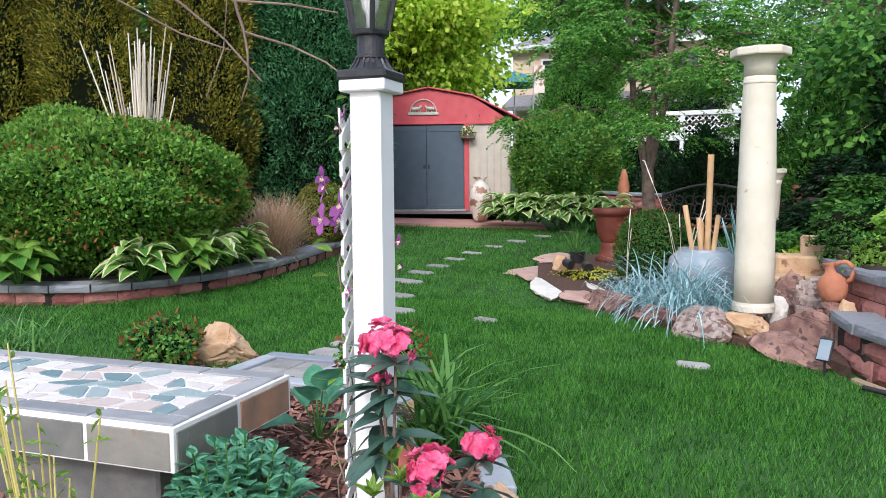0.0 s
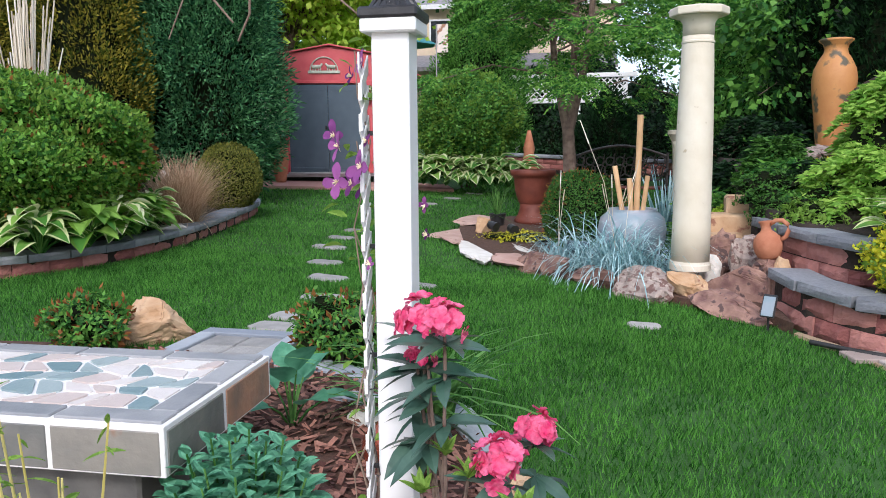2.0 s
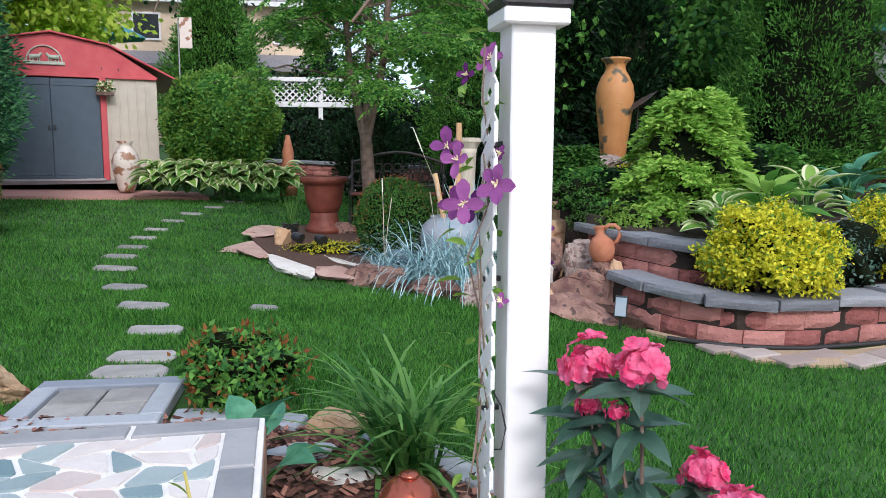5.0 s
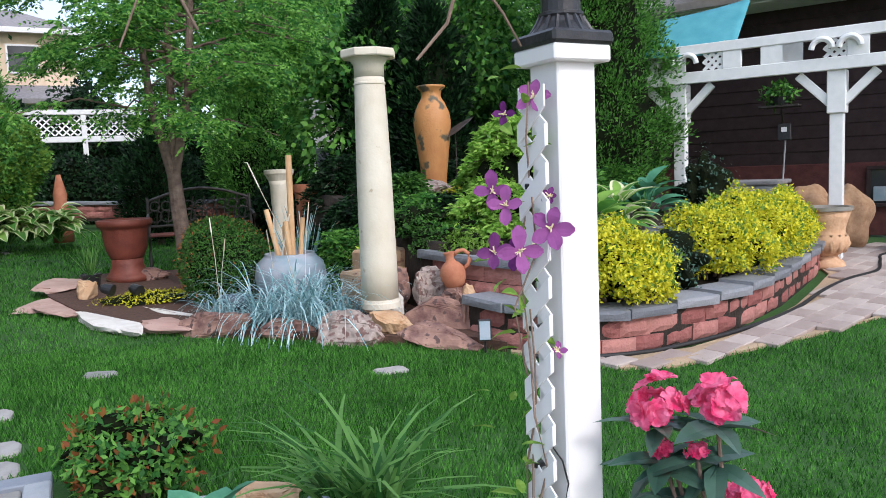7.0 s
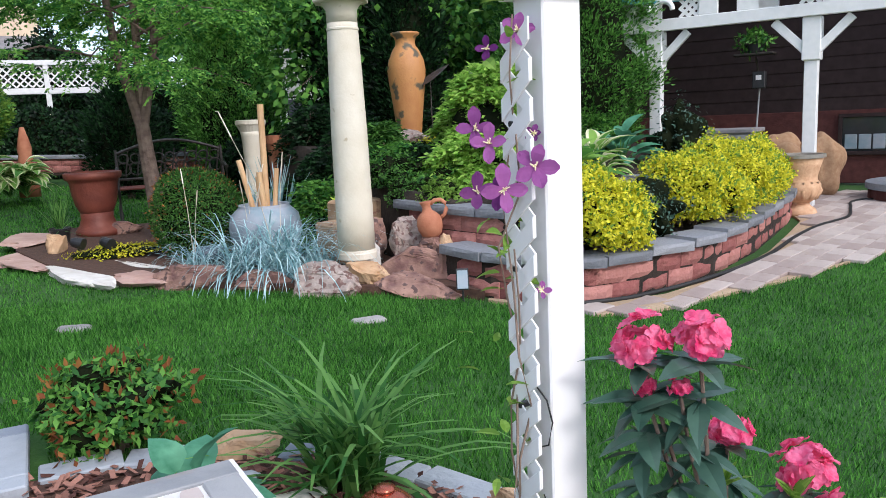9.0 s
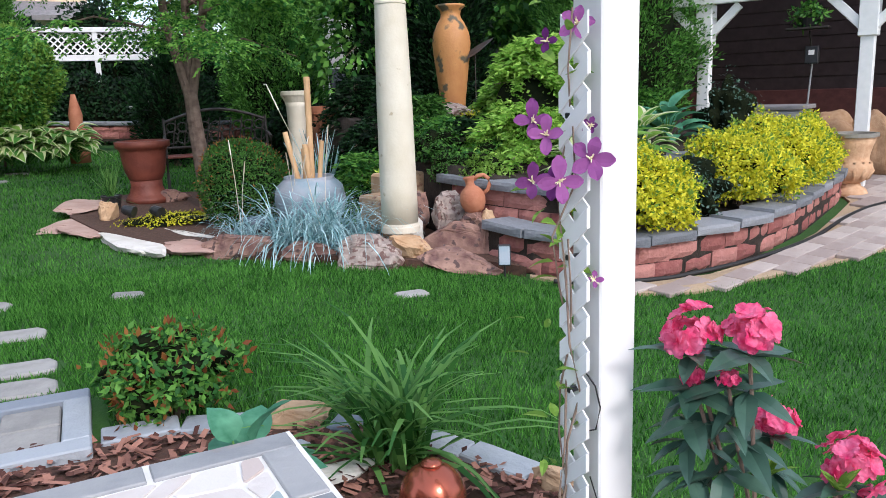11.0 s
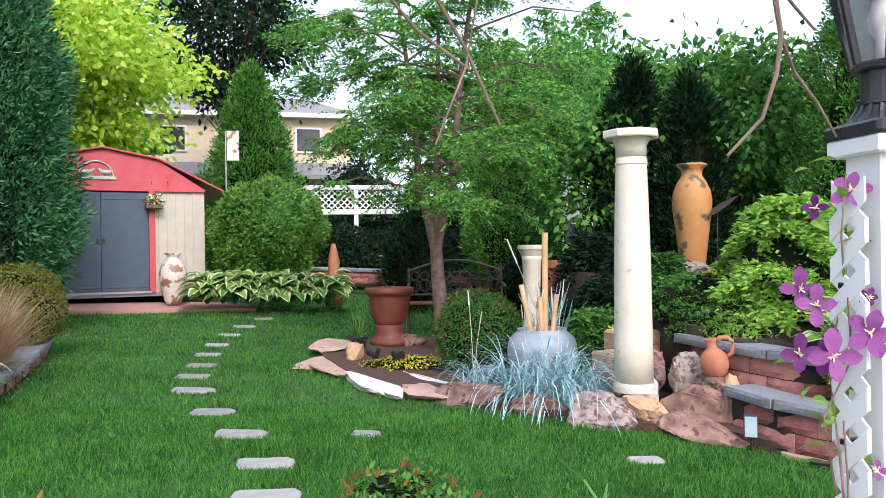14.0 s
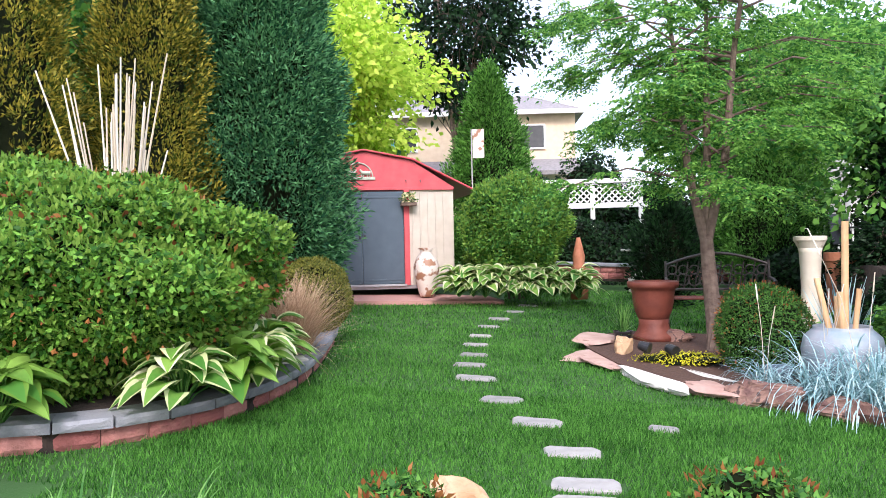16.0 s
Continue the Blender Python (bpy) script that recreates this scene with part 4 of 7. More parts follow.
# dry stalks at the near end of the bench
t = thing("dry_perennial", -2.70, 1.66, 0.02, "dry yellow leggy perennial stems before the bench", "plant")
bm = bmesh.new()
lv2, r = [], random.Random(9)
for i in range(26):
    a, l = r.uniform(0, 6.3), r.uniform(0.4, 0.8)
    tx, ty = r.uniform(-0.34, 0.10), r.uniform(-0.08, 0.1)
    tube([(tx * 0.3, ty * 0.3, -0.02), (tx * 0.6, ty * 0.6, l * 0.5), (tx, ty, l)], 0.005, 0.0022, 5, bm)
    for k in range(9):
        f = r.uniform(0.3, 1)
        m = np.array(Euler((r.uniform(-1, 1), r.uniform(-1, 1), r.uniform(0, 6.3))).to_matrix())
        lv2.append(broad_leaf(1, 0.45, 0.2)[0] * r.uniform(0.03, 0.055) @ m.T + np.array([tx * f, ty * f, l * f]))
tagged(part("stem", bm, "straw", t), kind="stuff")
quads("foliage", np.concatenate(lv2), "shoot", t)

# bed edging: bluestone strips and tan stones
edge_pts = [(-4.5, 3.78), (-3.45, 3.84), (-3.0, 3.8), (-2.6, 3.64), (-2.3, 3.35), (-2.1, 3.02), (-1.95, 2.7), (-1.85, 2.3), (-1.8, 1.7)]
for k, (x, y, h) in enumerate(resample(edge_pts, 0.27)[0]):
    if k in (0, 1, 2, 3):
        continue
    if k % 4 == 2:
        rock("edging_stone", x, y, 0.0, 0.26, 0.15, 0.10, "rock_tan", "rough tan edging stone between bed and lawn", 40 + k, h, "bed edging", 0.5, "stone")
    else:
        ob = part("edging_slab", box(0.262, 0.13, 0.055, bevel=0.006), "flag")
        ob.matrix_basis = SLOPE @ pose(x, y, 0.0, 0, 2 * math.sin(k), h + 4 * math.sin(k * 2.1))
        tagged(ob, "grey bluestone slab edging the mulch bed", "edging stone", "bed edging")
rock("flat_stone", -2.86, 3.5, 0.03, 0.3, 0.17, 0.03, "flag", "flat grey flagstone lying in the mulch", 61, 10, flat=0.6, category="stone")
rock("flat_stone", -2.72, 3.3, 0.03, 0.26, 0.13, 0.03, "rock_white", "flat pale flagstone lying in the mulch", 62, -15, flat=0.6, category="stone")

# small landing and stepping stones over the lawn
landing = thing("landing", -3.76, 3.98, 0.0, "small paved landing framed in grey slabs beside the bench", "paving", rz=3)
for sx, sy, x, y in ((0.62, 0.1, 0, 0.24), (0.62, 0.1, 0, -0.26), (0.1, 0.4, -0.26, -0.01), (0.1, 0.4, 0.26, -0.01)):
    part("border_slab", box(sx - 0.006, sy, 0.06, x=x, y=y, bevel=0.006), "flag", landing)
for i in range(2):
    for j in range(2):
        part("paver", box(0.2, 0.19, 0.045, x=-0.105 + 0.21 * i, y=-0.108 + 0.198 * j, bevel=0.006), "step", landing)
STEPS = [(-3.78, 4.5, 0.38, 0.2), (-3.79, 4.76, 0.38, 0.2), (-3.87, 5.28, 0.33, 0.2), (-4.1, 5.87, 0.34, 0.2), (-4.39, 6.44, 0.31, 0.2), (-4.68, 7.16, 0.35, 0.2), (-4.82, 7.72, 0.3, 0.18), (-4.86, 8.25, 0.28, 0.18),
         (-4.93, 8.85, 0.28, 0.18), (-4.98, 9.5, 0.28, 0.18), (-5.0, 10.3, 0.28, 0.18), (-4.95, 11.1, 0.3, 0.2), (-4.85, 12.0, 0.3, 0.2), (-4.72, 12.9, 0.32, 0.2), (-3.33, 5.90, 0.2, 0.14), (-1.72, 5.35, 0.22, 0.13), (-3.12, 7.0, 0.16, 0.1)]
for k, (x, y, a, b) in enumerate(STEPS):
    rs = random.Random(70 + k)
    pts = [(sx * a / 2 * rs.uniform(0.86, 1.0), sy * b / 2 * rs.uniform(0.84, 1.0)) for sx, sy in ((-1, -0.7), (-0.75, -1), (0.1, -0.96), (0.8, -1), (1, -0.65), (0.98, 0.5), (0.75, 1), (-0.1, 0.95), (-0.8, 1), (-1, 0.6))]
    sm = slab(pts, -0.03, 0.016)
    bmesh.ops.bevel(sm, geom=[e for e in sm.edges if all(v.co.z > 0 for v in e.verts)], offset=0.008, segments=1, affect="EDGES")
    ob = part("stepping_stone", sm, "step")
    ob.matrix_basis = pose(x, y, 0, rs.uniform(-1.5, 1.5), rs.uniform(-1.5, 1.5), 4 * math.sin(k * 3))
    laid(ob, "flat grey stepping stone set in the lawn", "stone", "stepping stones", "thing")

# ---- island bed ----
col = thing("column", -1.445, 6.365, 0.2, "tall weathered cream garden column standing among rocks", "column")
part("base", lathe([(0.146, 0.0), (0.146, 0.04), (0.142, 0.048), (0.139, 0.065)], 32), "column", col, smooth=False)
part("shaft", lathe([(0.136, 0.06), (0.134, 0.3), (0.128, 0.9), (0.116, 1.4), (0.108, 1.62), (0.106, 1.655)], 36), "column", col, smooth=True)
part("ring", lathe([(0.106, 1.60), (0.114, 1.606), (0.114, 1.618), (0.106, 1.624)], 36), "column", col)
part("neck", lathe([(0.107, 1.655), (0.108, 1.74), (0.125, 1.765), (0.14, 1.785), (0.15, 1.79)], 36), "column", col, smooth=True)
part("capital", lathe([(0.196, 1.79), (0.202, 1.798), (0.202, 1.838), (0.196, 1.846)], 8), "column", col, "eight-sided cream top slab")

r = random.Random(21)
ROCKS = [
    (-3.68, 8.45, 0.85, 0.55, 0.06, "pinkflag", 80, "broad flat red sandstone slab at the bed's edge", 0.6),
    (-3.52, 7.92, 0.62, 0.48, 0.06, "pinkflag", 115, "flat pink edging slab beside the lawn", 0.6),
    (-3.28, 7.36, 1.15, 0.34, 0.07, "rock_white", -68, "long pale flagstone lying along the lawn", 0.6),
    (-2.90, 7.5, 0.8, 0.2, 0.075, "rock_white", -55, "narrow pale flagstone in the bed", 0.6),
    (-2.90, 7.02, 0.62, 0.36, 0.085, "pinkflag", 135, "tan-pink flat stone at the lawn's edge", 0.5),
    (-2.55, 6.70, 0.50, 0.24, 0.17, "rock_red", 148, "brown split sandstone block beside the lawn", 0.45),
    (-2.13, 6.45, 0.42, 0.24, 0.15, "rock_red", 155, "brown split sandstone edging block", 0.45),
    (-1.76, 6.20, 0.44, 0.30, 0.22, "rock_grey", 150, "craggy lichen-covered grey rock", 0.3),
    (-1.47, 6.10, 0.34, 0.26, 0.22, "rock_tan", 140, "bright orange-tan rock at the column's foot", 0.3),
    (-1.22, 5.86, 0.48, 0.26, 0.15, "rock_red", 150, "reddish broken rock beside the lawn", 0.3),
    (-1.05, 6.12, 0.60, 0.17, 0.24, "rock_red", 140, "long red-brown stone slab set on edge", 0.4),
    (-1.02, 6.42, 0.30, 0.28, 0.42, "rock_grey", 20, "rough grey-brown pitted rock", 0.1),
    (-1.20, 6.72, 0.30, 0.26, 0.42, "rock_red", 70, "reddish rock behind the column", 0.2),
    (-0.88, 6.10, 0.20, 0.16, 0.34, "rock_tan", 40, "small pale tan rock against the wall", 0.1),
    (-1.32, 6.52, 0.16, 0.14, 0.24, "rock_white", 10, "small pale rock at the column's foot", 0.2),
    (-3.45, 8.35, 0.16, 0.14, 0.18, "rock_tan", 10, "small upright tan stone by the spotlight", 0.3),
    (-2.95, 9.3, 0.5, 0.25, 0.14, "rock_red", 5, "flat red stone behind the urn", 0.5),
    (-3.70, 9.1, 0.85, 0.55, 0.06, "pinkflag", 95, "flat pink stone edging the bed", 0.6),
    (-0.42, 7.92, 0.55, 0.34, 0.24, "rock_grey", 10, "pale mauve boulder beside the amphora", 0.2),
]
for k, (x, y, a, b, h, mat, rz, lab, fl) in enumerate(ROCKS):
    z = 0.0 if k < 10 else 0.05
    if k == 18:
        z = 0.86
    rock("rock", x, y, z, a * (1.14 if k < 10 else 1), b, h, mat, lab, 100 + k, rz, "rocks of the island bed" if k < 18 else "", fl)
for k, (x, y, z, a) in enumerate([(-1.28, 7.0, 0.05, 0.5), (-1.12, 7.22, 0.05, 0.46), (-0.92, 7.42, 0.05, 0.46), (-0.62, 7.40, 0.5, 0.5)]):
    h = (0.34, 0.48, 0.62, 0.28)[k]
    ob = part("stacked_stone", box(a, 0.26, h, bevel=0.02), "rock_tan")
    bmm = bmesh.new()
    bmm.from_mesh(ob.data)
    bmesh.ops.subdivide_edges(bmm, edges=bmm.edges[:], cuts=2, use_grid_fill=True)
    for v in bmm.verts:
        v.co += Vector((noise.noise(v.co * 6 + Vector((k, 0, 0))), noise.noise(v.co * 6 + Vector((0, k, 5))), 0)) * 0.018
    bmm.to_mesh(ob.data)
    bmm.free()
    ob.matrix_basis = rest(x, y, z, 20 - 8 * k)
    tagged(ob, "rough tan stone step climbing to the terrace", "stone step", "stone steps to the terrace")

urn = thing("urn_planter", -3.12, 9.35, 0.06, "dark red terracotta urn planter on a round foot", "planter")
urn.scale = (1.16, 1.16, 1.12)
part("bowl", lathe([(0.13, 0.20), (0.14, 0.22), (0.165, 0.28), (0.18, 0.36), (0.19, 0.46), (0.20, 0.485), (0.222, 0.495), (0.228, 0.52), (0.228, 0.55), (0.21, 0.555), (0.20, 0.53), (0.19, 0.50)], 32), "terradark", urn, smooth=True)
part("foot", lathe([(0.185, 0.0), (0.185, 0.045), (0.175, 0.055), (0.15, 0.09), (0.13, 0.15), (0.132, 0.205)], 32), "terradark", urn, smooth=True)
part("soil", lathe([(0.19, 0.49), (0.18, 0.515)], 24), "soil", urn)

pot = thing("black_pot", -3.45, 8.95, 0.06, "small black pot holding a spiky green yucca", "planter")
part("pot_body", lathe([(0.07, 0), (0.09, 0.12), (0.098, 0.125), (0.098, 0.14), (0.085, 0.13)], 20), "black", pot)
quads("foliage", blades(75, 0.03, 0.34, 0.014, 0.55, 0.12, 3, 0.15, 3), "lily", pot)

bush("clipped_yew_ball", -2.38, 7.72, 0.05, 0.375, 0.375, 0.40, "thujag", "round clipped dark green yew ball", 15000, (0.03, 0.011), 0.05, 5, 31, 0.3, -0.9, "boxtip", 0.04, dense=0.86)

bp = thing("glazed_pot", -1.90, 7.28, 0.06, "rounded pale blue glazed pot holding cut bamboo canes", "pot")
part("pot_body", lathe([(0.16, 0.0), (0.22, 0.06), (0.275, 0.18), (0.29, 0.28), (0.27, 0.38), (0.215, 0.43), (0.20, 0.445), (0.205, 0.46), (0.185, 0.455), (0.18, 0.40)], 36), "bluepot", bp, smooth=True)
for x, y, tx, ty, h, rad in ((-0.06, 0, -0.16, 0.05, 0.82, 0.022), (0.03, 0.03, 0.045, 0.04, 1.25, 0.026), (0.0, -0.05, -0.03, -0.06, 0.72, 0.022), (0.07, -0.02, 0.12, -0.02, 0.74, 0.02), (-0.02, 0.03, -0.02, 0.05, 0.68, 0.02)):
    part("cane", tube([(x, y, 0.30), (tx, ty, h)], rad, rad, 12), "wood", bp, "cut tan bamboo cane", smooth=False)

strap_clump("blue_oat_grass", -1.95, 6.62, 0.07, 330, 0.16, 0.80, 0.013, 0.95, "fescue", "arching blue-grey oat grass clump among rocks", 12, 1.0, "grass", 6, 2)
strap_clump("blue_oat_grass", -2.50, 7.05, 0.07, 120, 0.1, 0.5, 0.011, 1.0, "fescue", "smaller blue-grey oat grass clump", 13, 1.0, "grass", 6, 2)
strap_clump("blue_oat_grass", -2.05, 7.15, 0.07, 70, 0.1, 0.5, 0.010, 0.7, "fescue", "upright blue-grey grass clump before the pot", 14, 0.7, "grass", 5, 4)
strap_clump("blue_oat_grass", -2.22, 6.78, 0.08, 190, 0.14, 0.72, 0.012, 1.25, "fescue", "wide arching blue-grey oat grass clump over the edging rocks", 16, 1.0, "grass", 6, 0)
strap_clump("blue_oat_grass", -1.66, 6.52, 0.08, 150, 0.12, 0.62, 0.012, 1.2, "fescue", "wide arching blue-grey oat grass clump over the edging rocks", 17, 1.0, "grass", 6, 0)
strap_clump("yucca", -1.62, 8.1, 0.05, 60, 0.06, 0.75, 0.035, 0.5, "fescue", "blue-green yucca with sword leaves", 15, 0.15, "plant", 3)
bush("ground_cover", -2.95, 8.0, 0.06, 0.36, 0.24, 0.06, "yellow", "low golden-green creeping sedum mat", 1800, (0.025, 0.014), 0.25, 5, 33, 0.4, -0.2, centre=0.03, category="plant", dense=0.4)
for x, y, rz in ((-3.3, 8.05, 60), (-3.08, 7.95, 40)):
    sp = thing("spotlight", x, y, 0.06, "small black garden spotlight on a spike", "light", "garden spotlights", rz)
    part("head", tube([(0, -0.05, 0.11), (0, 0.03, 0.13), (0, 0.05, 0.135)], 0.05, 0.035, 14), "black", sp)
    part("spike", tube([(0, 0, -0.02), (0, 0, 0.10)], 0.008, 0.008, 6), "black", sp)
fp = thing("blue_jar", -2.36, 7.3, 0.06, "small dark blue glazed jar on its side in the bed", "jar")
part("jar_body", tube([(-0.1, 0, 0.075), (-0.06, 0, 0.08), (0.06, 0, 0.08), (0.1, 0, 0.075)], 0.07, 0.06, 18), "sheddoor", fp, smooth=True)
sol = thing("solar_light", -0.985, 5.55, 0.0, "black solar spotlight with a tilted panel on a stake", "light", rz=-25)
part("stake", tube([(0, 0, -0.02), (0, 0, 0.1)], 0.008, 0.008, 8), "black", sol)
part("panel", box(0.085, 0.02, 0.145, z=0.08, bevel=0.004, rot=Matrix.Rotation(radians(-25), 4, "X")), "black", sol)
part("cell", box(0.07, 0.006, 0.125, y=-0.012, z=0.09, bevel=0.001, rot=Matrix.Rotation(radians(-25), 4, "X")), "bluepot", sol, "blue-grey solar cell")

rock("rock", -0.95, 6.17, 0.05, 0.32, 0.28, 0.32, "rock_red", "reddish rock under the terracotta jug", 171, 30, "rocks of the island bed", 0.4)
jug = thing("terracotta_jug", -0.94, 6.15, 0.35, "terracotta jug with a loop handle leaning by the wall", "jug", rz=-18)
jm = lathe([(0.06, 0), (0.085, 0.02), (0.105, 0.07), (0.11, 0.12), (0.098, 0.17), (0.068, 0.205), (0.042, 0.225), (0.036, 0.25), (0.04, 0.28), (0.052, 0.30), (0.05, 0.304), (0.032, 0.285)], 28)
part("jug_body", jm, "terra", jug, smooth=True)
jug.matrix_basis = jug.matrix_basis @ Matrix.Rotation(radians(-9), 4, "Y") @ Matrix.Scale(0.86, 4)
part("handle", tube([(0.036, 0, 0.275), (0.08, 0, 0.30), (0.13, 0, 0.295), (0.163, 0, 0.26), (0.165, 0, 0.21), (0.14, 0, 0.165), (0.095, 0, 0.14)], 0.018, 0.017, 10), "terra", jug, smooth=True)

# ---- terrace planting ----
amp = thing("amphora", -0.27, 8.16, 0.87, "tall ochre amphora with dark mottling on the mound", "vase")
part("vase_body", lathe([(0.098, 0), (0.112, 0.05), (0.122, 0.18), (0.15, 0.40), (0.178, 0.60), (0.186, 0.70), (0.172, 0.78), (0.13, 0.86), (0.10, 0.90), (0.094, 0.93), (0.104, 0.965), (0.138, 0.99), (0.142, 1.005), (0.125, 1.01), (0.085, 0.95)], 36), "amph", amp, smooth=True)
amp.scale = (1, 1, 1.13)
bird = thing("metal_leaf_ornament", -0.08, 8.04, 0.95, "dark metal leaf ornament on a rod by the amphora", "garden ornament")
part("rod", tube([(0, 0, -0.05), (0, 0, 0.62)], 0.006, 0.005, 6), "bronze", bird)
li, le = broad_leaf(0.36, 0.12, -0.1)
q = np.concatenate([li, le]) @ np.array(Euler((0.6, -0.55, -0.5)).to_matrix()).T + np.array([-0.12, 0, 0.55])
quads("metal_leaf", q, "bronze", bird)


def frond_shrub(name, x, y, z, r, h, mat, label, seed, count=9000):
    """A layered shrub whose leaves lie in flat drooping tiers."""
    t = thing(name, x, y, z, label, "shrub")
    rn = np.random.default_rng(seed)
    c, o = [], []
    stems = bmesh.new()
    for i in range(150):
        a, u = rn.uniform(0, 6.3), rn.random()
        rad = r * (1 - 0.6 * u) * rn.uniform(0.45, 1.05)
        zz = h * (0.15 + 0.85 * u)
        d = np.array([math.cos(a), math.sin(a), 0])
        k = count // 150
        s = rn.random(k)
        lat = np.array([-math.sin(a), math.cos(a), 0])
        p = d * (rad * (0.45 + 0.55 * s))[:, None] + lat * (rn.normal(0, 0.09, k) * (1.1 - s))[:, None] + np.array([0, 0, zz]) - np.array([0, 0, 1]) * (0.16 * s ** 2)[:, None]
        c.append(p + rn.normal(0, 0.012, (k, 3)))
        o.append(np.tile(d + np.array([0, 0, -0.2]), (k, 1)) + lat * rn.choice([-0.8, 0.8], k)[:, None])
        tube([(0, 0, 0), tuple(d * rad * 0.5 + np.array([0, 0, zz * 0.9])), tuple(d * rad + np.array([0, 0, zz - 0.12]))], 0.008, 0.003, 4, stems)
    quads("foliage", leaf_quads(np.concatenate(c), np.concatenate(o), 0.07, 0.026, 0.35), mat, t)
    part("stem", stems, "bark", t)
    # dark core painted as shade beneath the leaf tiers
    part("shade_core", core(r * 0.4, r * 0.4, h * 0.34, h * 0.4, 0.1, 4, seed), "inner", t)
    return t


frond_shrub("fern_leaf_shrub", 0.0, 6.95, 0.54, 0.86, 1.12, "lime", "bright green layered feathery shrub on the terrace", 41, 26000)
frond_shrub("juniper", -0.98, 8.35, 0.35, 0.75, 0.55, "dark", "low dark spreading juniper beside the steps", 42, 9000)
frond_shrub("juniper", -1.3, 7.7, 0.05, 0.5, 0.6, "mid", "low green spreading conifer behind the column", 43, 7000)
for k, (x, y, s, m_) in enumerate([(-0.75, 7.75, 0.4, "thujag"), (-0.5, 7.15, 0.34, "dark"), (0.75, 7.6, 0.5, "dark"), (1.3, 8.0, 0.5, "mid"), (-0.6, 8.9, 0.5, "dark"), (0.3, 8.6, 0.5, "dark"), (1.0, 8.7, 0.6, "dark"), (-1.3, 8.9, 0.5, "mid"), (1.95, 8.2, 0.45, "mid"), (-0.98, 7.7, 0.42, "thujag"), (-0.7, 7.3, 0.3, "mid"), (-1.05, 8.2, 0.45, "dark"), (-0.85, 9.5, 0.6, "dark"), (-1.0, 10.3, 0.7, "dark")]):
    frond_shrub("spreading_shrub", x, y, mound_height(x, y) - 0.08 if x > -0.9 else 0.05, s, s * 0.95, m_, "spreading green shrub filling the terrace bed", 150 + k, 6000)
bush("lime_shrub", -1.15, 7.55, 0.3, 0.2, 0.18, 0.14, "bright", "small lime-green leafy shrub by the steps", 1200, (0.05, 0.03), 0.2, 5, 44, 0.5, dense=0.5)
bush("low_juniper", -0.82, 6.82, 0.5, 0.2, 0.14, 0.13, "thujag", "low green tuft hanging over the wall cap", 2200, (0.03, 0.01), 0.2, 5, 45, 0.5, dense=0.5)
bush("flowering_ground_cover", -0.35, 7.5, 0.66, 0.35, 0.22, 0.14, "olive", "low bronze and gold leafed plants by the amphora", 2600, (0.035, 0.02), 0.25, 5, 46, 0.5, dense=0.4, tips="yellow", tipshare=0.2, category="plant")
rosette("hosta", -0.16, 6.0, 0.52, 30, 0.22, 0.11, "small variegated hosta with cream-edged leaves on the terrace", "hostaedge", "hosta", seed=5, stem=0.13)
rosette("hosta", 0.42, 6.45, 0.55, 24, 0.32, 0.13, "green hosta clump behind the wall cap", "hosta", "hosta", seed=6, stem=0.15)
rosette("hosta", 1.05, 6.95, 0.55, 24, 0.3, 0.14, "variegated hosta clump on the upper terrace", "hostaedge", "hosta", seed=7, stem=0.15)
rosette("hosta", 1.75, 7.45, 0.55, 24, 0.34, 0.16, "dark green hosta clump beside the thuja", "sedum", "sedum", seed=8, stem=0.16)
for k, (x, y, s) in enumerate([(-0.06, 5.46, 0.40), (1.12, 5.80, 0.40), (1.70, 6.10, 0.44), (2.2, 6.4, 0.42), (2.75, 6.72, 0.38)]):
    bush("golden_shrub", x, y, 0.27, s, s * 0.95, s * 0.72, "yellow", "golden yellow mounded spirea along the wall" if k < 2 else "larger yellow-green mounded spirea along the wall",
         13000, (0.036, 0.022), 0.16, 6, 50 + k, 0.6, -0.6, "shoot", 0.08, "golden shrubs", dense=0.72, tuft=0.026)
bush("grey_leaf_shrub", 0.58, 5.62, 0.27, 0.24, 0.24, 0.24, "rhodo", "loose grey-green rose bush between golden shrubs", 1500, (0.035, 0.02), 0.3, 5, 57, 0.4, dense=0.2)
bush("grey_leaf_shrub", 2.6, 7.55, 0.3, 0.3, 0.3, 0.5, "rhodo", "tall loose dark leafed plant by the pergola post", 1300, (0.04, 0.02), 0.3, 5, 58, 0.4, dense=0.2)

for k, (x, y, s, m_) in enumerate([(-0.86, 7.05, 0.24, "thujag"), (-0.62, 6.85, 0.22, "mid"), (-0.45, 7.3, 0.26, "lime"), (-0.78, 7.5, 0.24, "mid"), (-0.68, 6.5, 0.2, "shoot"), (-0.5, 7.65, 0.24, "thujag"), (-0.2, 7.85, 0.26, "yellow")]):
    bush("ground_cover", x, y, mound_height(x, y) - 0.06, s, s * 0.85, s * 0.7, m_, "low leafy ground cover on the terrace mound", 1500, (0.04, 0.02), 0.25, 5, 180 + k, 0.5, -0.3, centre=0.03, category="plant", dense=0.5)

